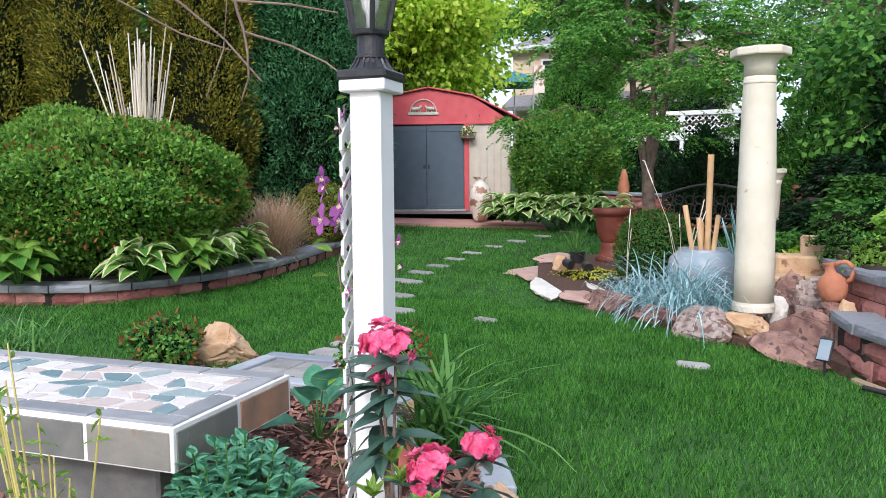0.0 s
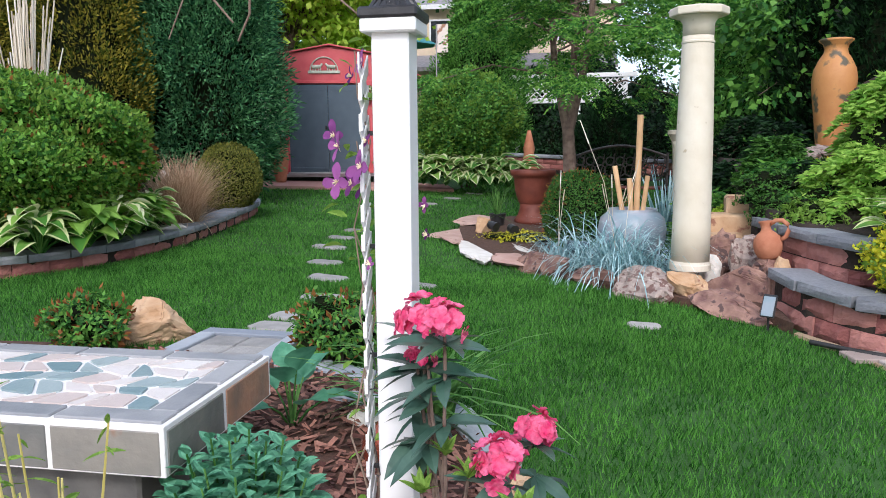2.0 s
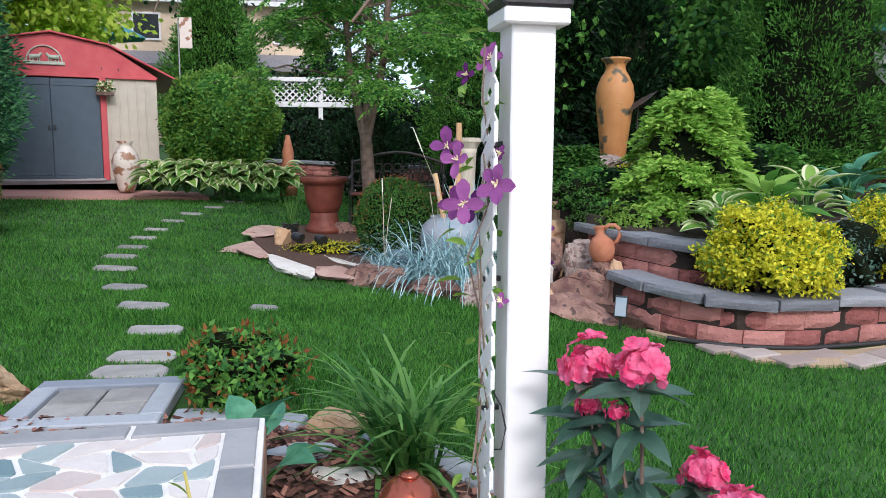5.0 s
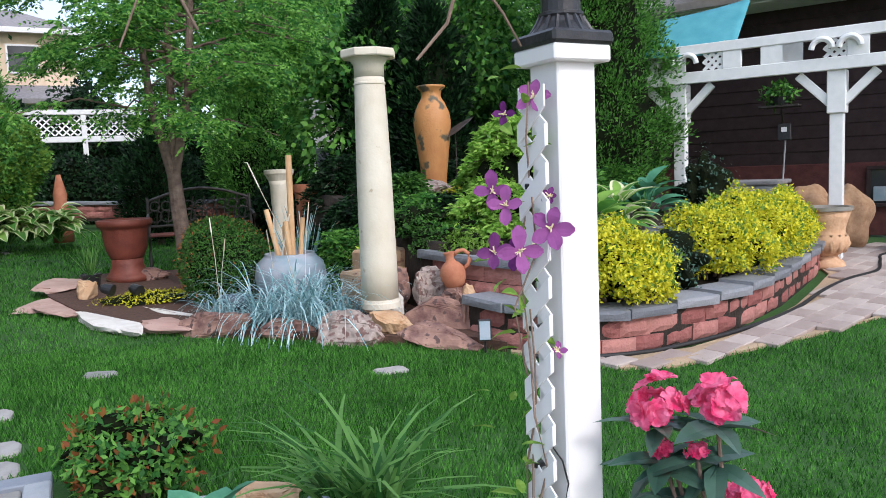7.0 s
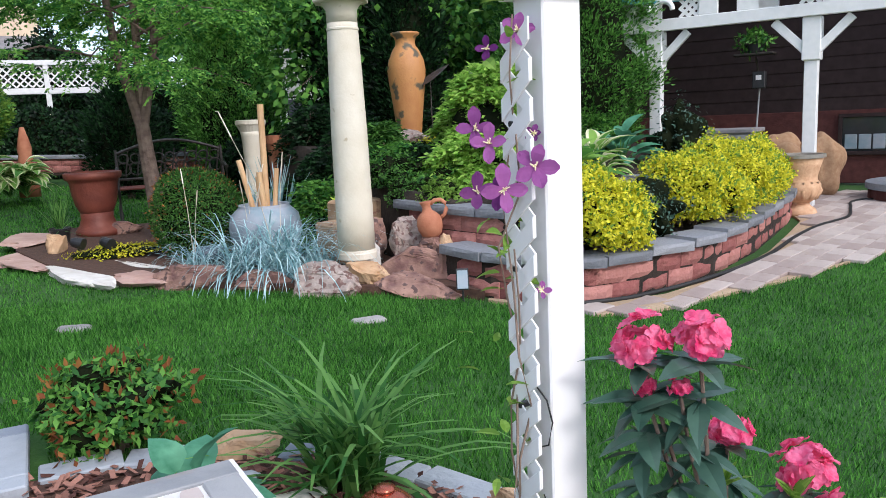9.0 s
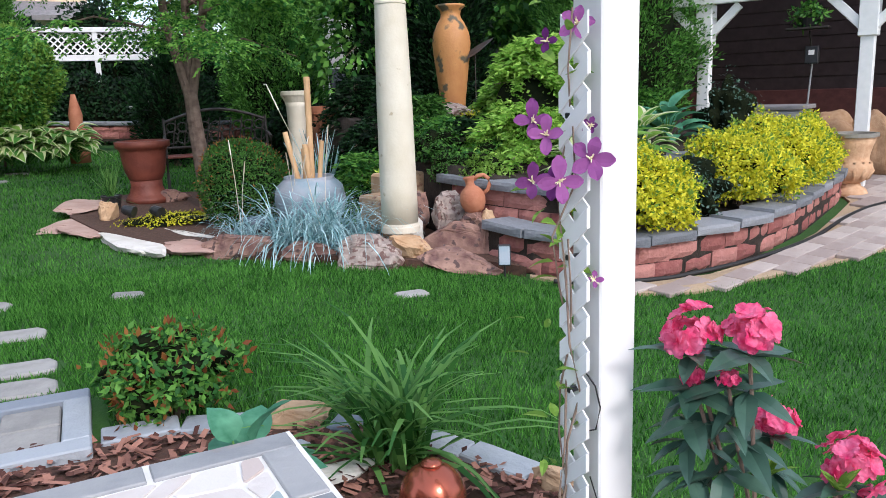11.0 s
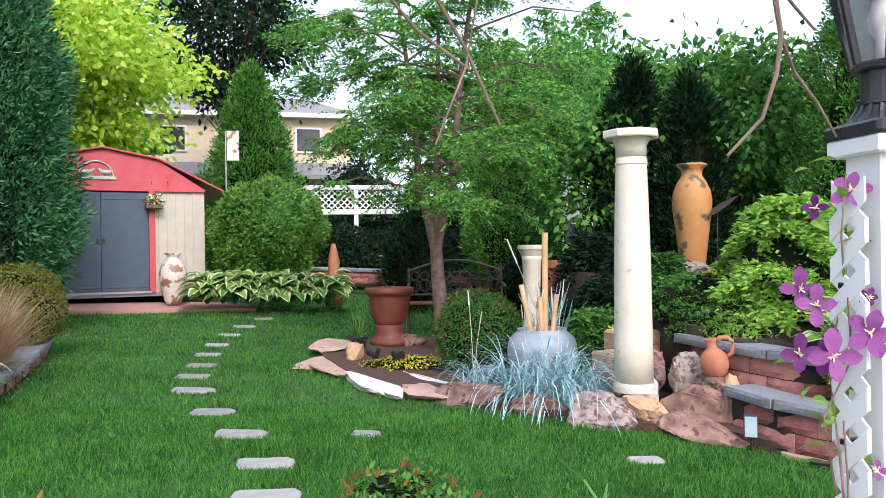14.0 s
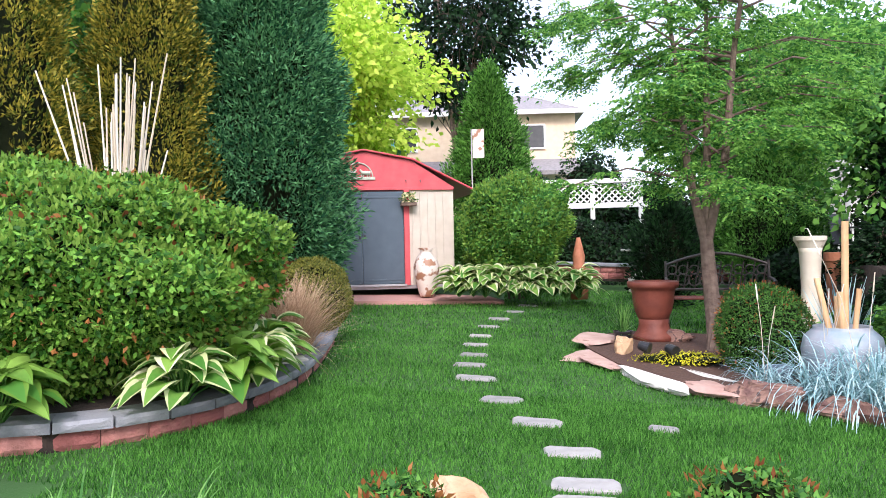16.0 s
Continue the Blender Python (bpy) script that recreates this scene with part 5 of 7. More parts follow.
# ---- left bed ----
bush("boxwood", -7.15, 5.68, 0.12, 1.28, 1.24, 0.74, "box", "very large rounded shrub with green and russet shoots", 60000, (0.052, 0.03), 0.08, 7, 60, 0.45, -0.9, "shoot", 0.22, centre=0.68, dense=0.86, tuft=0.04)
tp = bpy.data.objects.get("boxwood")
p, o = shell(900, 1.3, 1.26, 0.73, 0.97, 0.05, 5, 60, -0.5)
p[:, 2] += 0.68
quads("russet_growth", leaf_quads(p, o, 0.055, 0.03, 0.5), "boxtip", tp)
HOS = [(-6.14, 5.16, 0.38), (-6.02, 5.5, 0.42), (-6.03, 5.85, 0.40), (-6.10, 6.2, 0.36), (-6.16, 6.5, 0.3), (-6.85, 4.56, 0.38), (-7.3, 4.40, 0.36)]
for k, (x, y, s) in enumerate(HOS):
    rosette("hosta", x + 0.03, y - 0.02, 0.17, 34, s * 0.66, s * 0.46, "variegated hosta with pale leaf margins under the shrub", "hostaedge" if k % 2 == 0 else "shoot", "hosta", seed=10 + k, group="hostas of the raised bed", stem=0.13, rise=0.3, arch=0.8)
strap_clump("fountain_grass", -6.24, 7.05, 0.13, 2400, 0.16, 0.70, 0.007, 0.5, "tuft", "dry pinkish-brown fountain grass tuft at the wall", 65, 0.55, "grass", 4)
bush("clipped_box_ball", -6.52, 8.40, 0.13, 0.39, 0.39, 0.40, "olive", "round clipped olive-green box ball at the bed's end", 17000, (0.028, 0.014), 0.04, 5, 66, 0.3, -0.9, dense=0.87)
rock("flat_stone", -6.0, 6.62, 0.13, 0.3, 0.13, 0.08, "rock_white", "pale flat stone on the wall cap", 131, 70, flat=0.5, category="stone")
rock("rock", -7.3, 8.25, 0.14, 0.2, 0.2, 0.42, "rock_white", "rounded white stone ornament in the bed", 132, 0, flat=0.1)
bush("red_flowers", -7.15, 9.15, 0.14, 0.25, 0.25, 0.4, "dark", "dark green plant with red flowers behind the box ball", 1200, (0.03, 0.02), 0.2, 5, 67, 0.4, dense=0.4, tips="pink", tipshare=0.08, category="plant")
rd = thing("plume_grass", -7.3, 6.3, 0.13, "tall bundle of dry pale cut plume grass stalks", "grass")
bm = bmesh.new()
r = random.Random(4)
for i in range(46):
    a = r.uniform(0, 6.3)
    k = abs(r.gauss(0, 0.17))
    h = r.uniform(1.5, 2.35)
    x, y = 0.12 * math.cos(a) * r.random(), 0.12 * math.sin(a) * r.random()
    tube([(x, y, 0), (x + math.cos(a) * k * 0.5, y + math.sin(a) * k * 0.5, h * 0.6), (x + math.cos(a) * k * 1.15, y + math.sin(a) * k * 1.15, h)], 0.011, 0.006, 5, bm)
part("stalk_bundle", bm, "reed", rd)

conifer("spruce", -7.65, 9.75, 0.1, 1.0, 5.6, "spruce", "tall dense dark green spruce", 100000, (0.085, 0.024), 71, 0.2, 0.6)
conifer("thuja", -8.3, 8.3, 0.1, 0.62, 5.2, "thuja", "tall golden-green columnar thuja", 46000, (0.06, 0.022), 72, 0.25)
conifer("thuja", -9.0, 7.15, 0.1, 0.62, 4.6, "thuja", "bronze-green columnar thuja behind the shrub", 40000, (0.06, 0.022), 73, 0.25)
conifer("thuja", -9.9, 6.5, 0.1, 0.6, 4.8, "thuja", "golden columnar thuja at the garden's edge", 34000, (0.06, 0.022), 74, 0.25)
conifer("thuja", -9.0, 11.6, 0.0, 0.8, 5.0, "thujag", "green columnar thuja behind the spruce", 14000, (0.1, 0.035), 75, 0.25)

# ---- shed ----
sh = thing("shed", -6.79, 13.37, 0.17, "metal barn shed with red gable, beige walls and slate-blue doors", "shed", rz=21)
# local x along the front, y to the back; the door's right end is at 0
WX0, WX1, DEEP, EAVE, PEAK, KNEE = -2.13, 0.84, 2.6, 1.66, 2.27, 2.12
MIDX = (WX0 + WX1) / 2
kx = 0.80
part("floor_frame", box(WX1 - WX0, DEEP, 0.06, x=MIDX, y=DEEP / 2, bevel=0.004), "grey", sh)
for nm, sx, x in (("front_wall", WX1 - 0.05, (WX1 + 0.05) / 2), ("front_wall", -1.40 - WX0, (WX0 - 1.40) / 2)):
    part(nm, box(sx, 0.03, EAVE - 0.06, x=x, y=0.015, z=0.06, bevel=0.002), "shedwall", sh)
part("side_wall", box(0.03, DEEP - 0.04, EAVE - 0.06, x=WX1 - 0.015, y=DEEP / 2 + 0.02, z=0.06, bevel=0.002), "shedwall", sh)
part("side_wall", box(0.03, DEEP - 0.04, EAVE - 0.06, x=WX0 + 0.015, y=DEEP / 2 + 0.02, z=0.06, bevel=0.002), "shedwall", sh)
part("back_wall", box(WX1 - WX0 - 0.07, 0.03, EAVE - 0.06, x=MIDX, y=DEEP - 0.015, z=0.06, bevel=0.002), "shedwall", sh)
for i in range(5):
    part("wall_rib", box(0.025, 0.02, EAVE - 0.1, x=0.15 + 0.13 * i, y=-0.008, z=0.07, bevel=0.004), "shedwall", sh)
for i in range(10):
    part("wall_rib", box(0.02, 0.025, EAVE - 0.1, x=WX1 + 0.008, y=0.15 + 0.25 * i, z=0.07, bevel=0.004), "shedwall", sh)


def gable(y0, y1):
    pts = [(WX0 - 0.03, EAVE), (WX1 + 0.03, EAVE), (MIDX + kx, KNEE), (MIDX, PEAK), (MIDX - kx, KNEE)]
    g = bmesh.new()
    a = [g.verts.new((x, y0, z)) for x, z in pts]
    b = [g.verts.new((x, y1, z)) for x, z in pts]
    g.faces.new(a)
    g.faces.new(b[::-1])
    for i in range(5):
        g.faces.new((a[i], b[i], b[(i + 1) % 5], a[(i + 1) % 5]))
    bmesh.ops.recalc_face_normals(g, faces=g.faces[:])
    return g


part("gable", gable(-0.02, 0.03), "shedred", sh, "red steel gable")
part("gable", gable(DEEP - 0.03, DEEP), "shedred", sh, "red steel gable")
for (xa, za), (xb, zb) in zip([(WX0 - 0.08, EAVE - 0.03), (MIDX - kx, KNEE + 0.012), (MIDX, PEAK + 0.012), (MIDX + kx, KNEE + 0.012)], [(MIDX - kx, KNEE + 0.012), (MIDX, PEAK + 0.012), (MIDX + kx, KNEE + 0.012), (WX1 + 0.40, EAVE - 0.07)]):
    g = bmesh.new()
    vs = [g.verts.new((x, y, z + dz)) for dz in (0, 0.02) for x, y, z in ((xa, -0.06, za), (xb, -0.06, zb), (xb, DEEP + 0.06, zb), (xa, DEEP + 0.06, za))]
    for f in ((3, 2, 1, 0), (4, 5, 6, 7), (0, 1, 5, 4), (1, 2, 6, 5), (2, 3, 7, 6), (3, 0, 4, 7)):
        g.faces.new([vs[i] for i in f])
    part("roof_panel", g, "shedroof", sh, "faded pink roof panel")
    part("roof_trim", tube([(xa, -0.065, za + 0.01), (xb, -0.065, zb + 0.01)], 0.016, 0.016, 6), "shedred", sh)
for x in (-1.03, -0.345):
    d = part("door", box(0.68, 0.03, 1.52, x=x, y=-0.012, z=0.09, bevel=0.004), "sheddoor", sh)
    part("door_rib", box(0.62, 0.012, 0.03, x=x, y=-0.03, z=1.50, bevel=0.003), "sheddoor", d)
    part("door_rib", box(0.62, 0.012, 0.03, x=x, y=-0.03, z=0.14, bevel=0.003), "sheddoor", d)
    part("handle", box(0.035, 0.03, 0.07, x=-0.69 + (0.04 if x > -0.6 else -0.04), y=-0.04, z=0.83, bevel=0.006), "black", d, "black latch")
part("door_post", box(0.09, 0.05, EAVE - 0.06, x=0.045, y=-0.022, z=0.06, bevel=0.004), "shedred", sh)
part("door_post", box(0.06, 0.05, EAVE - 0.06, x=-1.405, y=-0.022, z=0.06, bevel=0.004), "shedred", sh)
part("lintel", box(WX1 - WX0, 0.045, 0.05, x=MIDX, y=-0.024, z=EAVE - 0.03, bevel=0.004), "shedred", sh)
part("sill", box(1.44, 0.05, 0.035, x=-0.69, y=-0.03, z=0.05, bevel=0.003), "grey", sh, "pale metal sill")
pl = thing("wall_plaque", -0.72, 0, 0, "pale cast-metal arched plaque with two animal shapes", "plaque")
pl.matrix_basis = rest(-6.79, 13.37, 0.17, 21) @ pose(-0.74, -0.035, 1.80)
arc = [(0.24 * math.cos(a), 0, 0.04 + 0.24 * math.sin(a)) for a in [math.pi * i / 14 for i in range(15)]]
part("arch", tube(arc, 0.012, 0.012, 6), "relief", pl)
part("base_bar", box(0.56, 0.02, 0.05, y=0, z=0, bevel=0.006), "relief", pl)
for sx in (-1, 1):
    g = bmesh.new()
    tube([(sx * 0.20, 0, 0.11), (sx * 0.06, 0, 0.12)], 0.035, 0.03, 8, g)
    tube([(sx * 0.07, 0, 0.12), (sx * 0.03, 0, 0.17)], 0.022, 0.018, 8, g)
    for lx in (0.19, 0.15, 0.09, 0.06):
        tube([(sx * lx, 0, 0.11), (sx * lx, 0, 0.045)], 0.009, 0.008, 6, g)
    part("relief_figure", g, "relief", pl)
hb = thing("wall_planter", 0, 0, 0, "rusty wall shelf with white flowers on the shed", "planter")
hb.matrix_basis = rest(-6.79, 13.37, 0.17, 21) @ pose(0.07, -0.05, 1.36)
part("shelf", box(0.26, 0.14, 0.06, y=-0.07, bevel=0.01), "bark", hb)
p, o = shell(160, 0.12, 0.07, 0.09, 0.4, 0.2, 4, 3)
p += np.array([0, -0.07, 0.12])
quads("flowers", leaf_quads(p, o, 0.05, 0.04), "cream", hb)
quads("foliage", leaf_quads(p * 1.02, o, 0.05, 0.03), "mid", hb)
for k, (lx, ly) in enumerate(((0.02, -0.06), (0.26, -0.03))):
    hk = thing("hook", 0, 0, 0, "small dark iron hook on the shed gable", "hook", "shed hooks")
    hk.matrix_basis = rest(-6.79, 13.37, 0.17, 21) @ pose(lx + 0.02, -0.04, 1.72)
    part("bracket", tube([(0, 0, 0.06), (0, -0.05, 0.07), (0, -0.07, 0.03)], 0.008, 0.006, 6), "black", hk)
vs_ = thing("floor_vase", -6.36, 13.1, 0.08, "brown and cream swirled floor vase beside the shed door", "vase")
part("vase_body", lathe([(0.10, 0), (0.13, 0.06), (0.20, 0.35), (0.21, 0.48), (0.16, 0.62), (0.09, 0.70), (0.085, 0.73), (0.13, 0.78), (0.12, 0.785), (0.07, 0.73)], 28), "marble", vs_, smooth=True)
vo = thing("orange_vase", -8.12, 12.6, 0.06, "slim orange terracotta floor vase beside the shed door", "vase")
part("vase_body", lathe([(0.08, 0), (0.10, 0.05), (0.15, 0.4), (0.13, 0.6), (0.06, 0.78), (0.05, 0.9), (0.08, 0.98), (0.04, 0.95)], 24), "terra", vo, smooth=True)
fl = thing("flag_pole", -5.75, 14.2, 0.0, "thin grey pole with a small faded flag by the shed", "flag pole")
part("pole", tube([(0, 0, 0), (0, 0, 2.9)], 0.012, 0.01, 6), "grey", fl)
part("flag", box(0.2, 0.012, 0.5, x=0.12, z=2.4, bevel=0.004), "marble", fl)

bush("round_bush", -4.95, 13.4, 0.08, 0.80, 0.74, 0.75, "mid", "large rounded dense green bush beside the shed", 36000, (0.065, 0.034), 0.10, 6, 80, 0.4, -0.85, "shoot", 0.25, centre=1.12, dense=0.86, tuft=0.04)
for k in range(10):
    f = k / 9
    rosette("hosta", -5.75 + 1.8 * f, 12.6 + 0.1 * math.sin(k * 2) + 0.35 * f, 0.16, 36, 0.29, 0.20, "white-edged hosta in the row under the round bush", "hostaedge", "hosta", seed=90 + k, group="hostas by the shed", stem=0.17, rise=0.25, arch=0.75)
sg = thing("terracotta_cone", -3.95, 13.7, 0.06, "orange terracotta garden ornament among hostas", "garden ornament")
part("cone", lathe([(0.14, 0), (0.15, 0.3), (0.09, 0.6), (0.10, 0.7), (0.03, 1.0)], 16), "terra", sg, smooth=True)
conifer("arborvitae", -5.95, 18.3, 0.0, 1.1, 4.75, "thujab", "tall cone-shaped green arborvitae behind the shed", 36000, (0.1, 0.035), 81, 0.2, blunt=0.85)


# ---- trees ----


def leafy_tree(name, x, y, h_trunk, r_trunk, crown, radii, mat, label, clumps, per, leaf, spread, seed, droop=0.3, lean=(0, 0), fork=2, pend=0.0, masses=22, loose=0.24, reach=0.6):
    """A tapered trunk that forks into limbs, each ending in loose clumps of leaves."""
    t = thing(name, x, y, 0.0, label, "tree")
    rn = np.random.default_rng(seed)
    limbs = bmesh.new()
    top = np.array([lean[0], lean[1], h_trunk])
    part("trunk", tube([(0, 0, -0.05), tuple(top * 0.35 + np.array([0.02, 0, 0])), tuple(top * 0.7), tuple(top)], r_trunk * 1.15, r_trunk * 0.85, 12), "bark", t)
    mains = []
    for i in range(fork):
        a = 2 * math.pi * i / fork + 0.3
        e = np.array(crown) + np.array([math.cos(a) * radii[0] * 0.35, math.sin(a) * radii[1] * 0.35, radii[2] * rn.uniform(0.1, reach)])
        m1 = top * 0.55 + e * 0.45 + np.array([0, 0, 0.12])
        tube([tuple(top - np.array([0, 0, 0.06])), tuple(m1), tuple(e)], r_trunk * 0.75, r_trunk * 0.22, 8, limbs)
        mains += [(top, m1), (m1, e)]
    c, o = [], []
    hearts = [unit(rn.normal(size=3)) * rn.uniform(0.4, 1.0) ** 0.6 for _ in range(masses)]
    for i in range(clumps):
        d = hearts[i % masses] + rn.normal(0, loose, 3)
        p = np.array(crown) + d * np.array(radii)
        d = unit(d)
        a, b = mains[rn.integers(len(mains))]
        s = a + (b - a) * rn.uniform(0.2, 1)
        mid = s * 0.45 + p * 0.55 + np.array([0, 0, 0.1 * radii[2]])
        tube([tuple(s), tuple(mid), tuple(p)], r_trunk * 0.16, 0.004, 4, limbs)
        q = rn.normal(0, 1, (per, 3)) * np.array([spread, spread, spread * (0.55 + pend)]) + p
        q[:, 2] -= pend * spread
        c.append(q)
        o.append(q - p + d * spread * 0.8)
    part("branchwork", limbs, "bark", t)
    quads("crown", leaf_quads(np.concatenate(c), unit(np.concatenate(o)), leaf[0], leaf[1], 0.6, droop), mat, t)
    return t


def locust_tree(x, y, seed):
    """A forked trunk with arching limbs and layered sprays of feathery pinnate leaves."""
    t = thing("locust_tree", x, y, 0.0, "small honey locust with forked grey trunk and feathery leaves", "tree")
    rn = np.random.default_rng(seed)
    part("trunk", tube([(0, 0, -0.05), (0.0, 0.0, 0.4), (-0.03, 0.02, 0.8), (-0.05, 0.03, 1.15)], 0.085, 0.062, 12), "bark", t)
    fork = np.array([-0.05, 0.03, 1.08])
    tops = [np.array(e) for e in ((-0.42, 0.1, 3.8), (0.42, -0.05, 4.2), (0.05, 0.35, 4.0))]
    for e in tops:
        g = tube([tuple(fork), tuple(fork * 0.72 + e * 0.28 + np.array([e[0] * 0.12, 0, -0.05])), tuple(fork * 0.4 + e * 0.6), tuple(e)], 0.05, 0.014, 8)
        part("limb", g, "bark", t)
    boughs, c, o = bmesh.new(), [], []
    for i in range(58):
        e = tops[i % 3]
        f = rn.uniform(0.3, 1.0) if i < 44 else rn.uniform(0.15, 0.42)
        s0 = fork + (e - fork) * f
        a = i * 2.399 + rn.uniform(-0.4, 0.4)
        reach = rn.uniform(0.7, 1.65) * (1.05 - 0.4 * abs(f - 0.5))
        d = np.array([math.cos(a), math.sin(a) * 0.85, 0])
        end = s0 + d * reach + np.array([0, 0, 0.32 - 0.25 * reach + rn.uniform(-0.15, 0.2)])
        mid = s0 * 0.5 + end * 0.5 + np.array([0, 0, 0.16])
        tube([tuple(s0), tuple(mid), tuple(end)], 0.014, 0.004, 5, boughs)
        for k in range(rn.integers(7, 13)):
            w = rn.uniform(0.25, 1.05)
            p = s0 * (1 - w) ** 2 + 2 * w * (1 - w) * mid + end * w * w if w <= 1 else end
            p = p + rn.normal(0, 1, 3) * np.array([0.13, 0.13, 0.06])
            for m in range(7):
                b = a + rn.uniform(-1.5, 1.5)
                fl = rn.uniform(0.16, 0.30)
                fd = np.array([math.cos(b), math.sin(b), rn.uniform(-0.75, 0.1)])
                side = np.array([-math.sin(b), math.cos(b), 0])
                v = np.linspace(0.12, 1, 9)
                q = p + fd * (fl * v)[:, None] - np.array([0, 0, 1]) * (0.10 * fl * v ** 2)[:, None]
                for sg in (-1, 1):
                    c.append(q + side * sg * 0.004)
                    o.append(np.tile(side * sg + fd * 0.55, (9, 1)))
    tagged(part("branchwork", boughs, "bark", t), kind="stuff")
    quads("crown", leaf_quads(np.concatenate(c), unit(np.concatenate(o)), 0.048, 0.02, 0.3, 0.25), "locust", t)


locust_tree(-2.60, 8.76, 101)
leafy_tree("lime_tree", -10.6, 17.5, 2.4, 0.16, (0.3, 0, 4.8), (2.4, 2.2, 2.6), "bright", "bright yellow-green leafy tree behind the shed", 150, 170, (0.17, 0.12), 0.38, 102, 0.3)
leafy_tree("maple_tree", 1.2, 11.5, 1.4, 0.12, (0.0, 0.2, 2.7), (1.7, 1.4, 1.25), "mid", "leafy dark green tree behind the terrace", 150, 150, (0.12, 0.08), 0.3, 103, 0.4)
leafy_tree("plum_tree", -0.4, 15.5, 1.6, 0.1, (0.0, 0.0, 3.6), (1.6, 1.6, 1.3), "locust", "light green leafy tree behind the garden", 90, 120, (0.12, 0.05), 0.32, 104, 0.5)
leafy_tree("far_tree", -8.6, 30.0, 3.0, 0.2, (0, 0, 8.6), (2.6, 2.6, 2.4), "dark", "tall dark leafy tree behind the roofs", 70, 110, (0.26, 0.16), 0.5, 105, 0.3)
leafy_tree("far_tree", -18.5, 26.0, 3.0, 0.25, (0, 0, 6.2), (5.5, 5, 4.6), "mid", "broad green tree beyond the garden's edge", 150, 140, (0.34, 0.22), 0.8, 106, 0.3)
leafy_tree("far_tree", -17.5, 13.0, 2.5, 0.25, (0, 0, 5.0), (4.2, 4.2, 4.0), "mid", "broad green tree behind the thujas", 140, 140, (0.28, 0.18), 0.7, 107, 0.3)
leafy_tree("far_tree", 3.5, 24.0, 2.4, 0.22, (0, 0, 4.0), (4.2, 3, 2.2), "mid", "broad green tree behind the far arbor", 130, 130, (0.3, 0.2), 0.7, 108, 0.3)
conifer("thuja", -0.66, 15.15, 0.0, 0.85, 3.4, "thujab", "broad green thuja behind the iron bench", 34000, (0.075, 0.026), 110, 0.3, blunt=0.8)
# these two thujas carry their deep shade in the leaf colour
conifer("thuja", 0.15, 10.9, 0.1, 0.6, 3.4, "dark", "narrow thuja behind the column, leaf colour darkened for deep shade", 14000, (0.09, 0.035), 111, 0.3)
conifer("thuja", 0.55, 10.0, 0.1, 0.5, 3.0, "dark", "narrow thuja behind the amphora, leaf colour darkened for deep shade", 12000, (0.09, 0.035), 112, 0.3)
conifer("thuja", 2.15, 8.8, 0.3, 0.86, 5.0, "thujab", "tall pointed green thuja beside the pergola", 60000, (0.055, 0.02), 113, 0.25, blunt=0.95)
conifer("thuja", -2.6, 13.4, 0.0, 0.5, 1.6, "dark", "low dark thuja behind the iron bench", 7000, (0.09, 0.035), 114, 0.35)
# hedge shade is painted in through the near-black leaves
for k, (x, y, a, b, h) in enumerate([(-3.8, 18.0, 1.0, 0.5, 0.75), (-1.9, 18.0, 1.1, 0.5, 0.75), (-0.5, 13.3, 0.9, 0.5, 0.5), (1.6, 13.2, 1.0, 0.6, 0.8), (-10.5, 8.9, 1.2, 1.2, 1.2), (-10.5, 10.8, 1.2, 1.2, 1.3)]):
    bush("hedge_shrub", x, y, 0.0, a, b, h, "dark", "leafy hedge shrub, leaf colour darkened for deep shade", 6000, (0.09, 0.05), 0.15, 4, 120 + k, 0.3, -0.8, group="hedge shrubs")

# ---- bench, birdbath and far things ----
bn = thing("garden_bench", -2.25, 10.7, 0.0, "dark bronze cast-iron garden bench with a curved openwork back", "bench", rz=-3)
for sx in (-0.6, 0.6):
    g = bmesh.new()
    tube([(sx, 0.22, 0.0), (sx, 0.16, 0.4), (sx, 0.24, 0.85)], 0.02, 0.016, 8, g)
    tube([(sx, -0.24, 0.0), (sx, -0.20, 0.2), (sx, -0.24, 0.42), (sx, -0.24, 0.6)], 0.02, 0.016, 8, g)
    tube([(sx, -0.27, 0.60), (sx, -0.1, 0.63), (sx, 0.2, 0.64)], 0.022, 0.018, 8, g)
    tube([(sx, -0.22, 0.40), (sx, 0.18, 0.38)], 0.018, 0.018, 8, g)
    part("end_frame", g, "bronze", bn)
for i in range(5):
    part("seat_slat", box(1.2, 0.075, 0.022, y=-0.2 + 0.09 * i, z=0.40, bevel=0.006), "terradark", bn)
g = bmesh.new()
top = [(-0.6 + 1.2 * i / 16, 0.24, 0.80 + 0.14 * math.sin(math.pi * i / 16)) for i in range(17)]
tube(top, 0.018, 0.018, 8, g)
tube([(-0.6, 0.2, 0.5), (0.6, 0.2, 0.5)], 0.016, 0.016, 8, g)
part("back_rail", g, "bronze", bn)
g = bmesh.new()
for i in range(9):
    cx = -0.52 + 0.13 * i
    for rad, cz in ((0.075, 0.62), (0.055, 0.74)):
        tube([(cx + rad * math.cos(a), 0.22, cz + rad * math.sin(a)) for a in [math.pi * k / 6 for k in range(13)]], 0.009, 0.009, 5, g)
    tube([(cx, 0.2, 0.5), (cx + 0.06, 0.235, 0.84)], 0.009, 0.009, 5, g)
part("back_scrollwork", g, "bronze", bn)

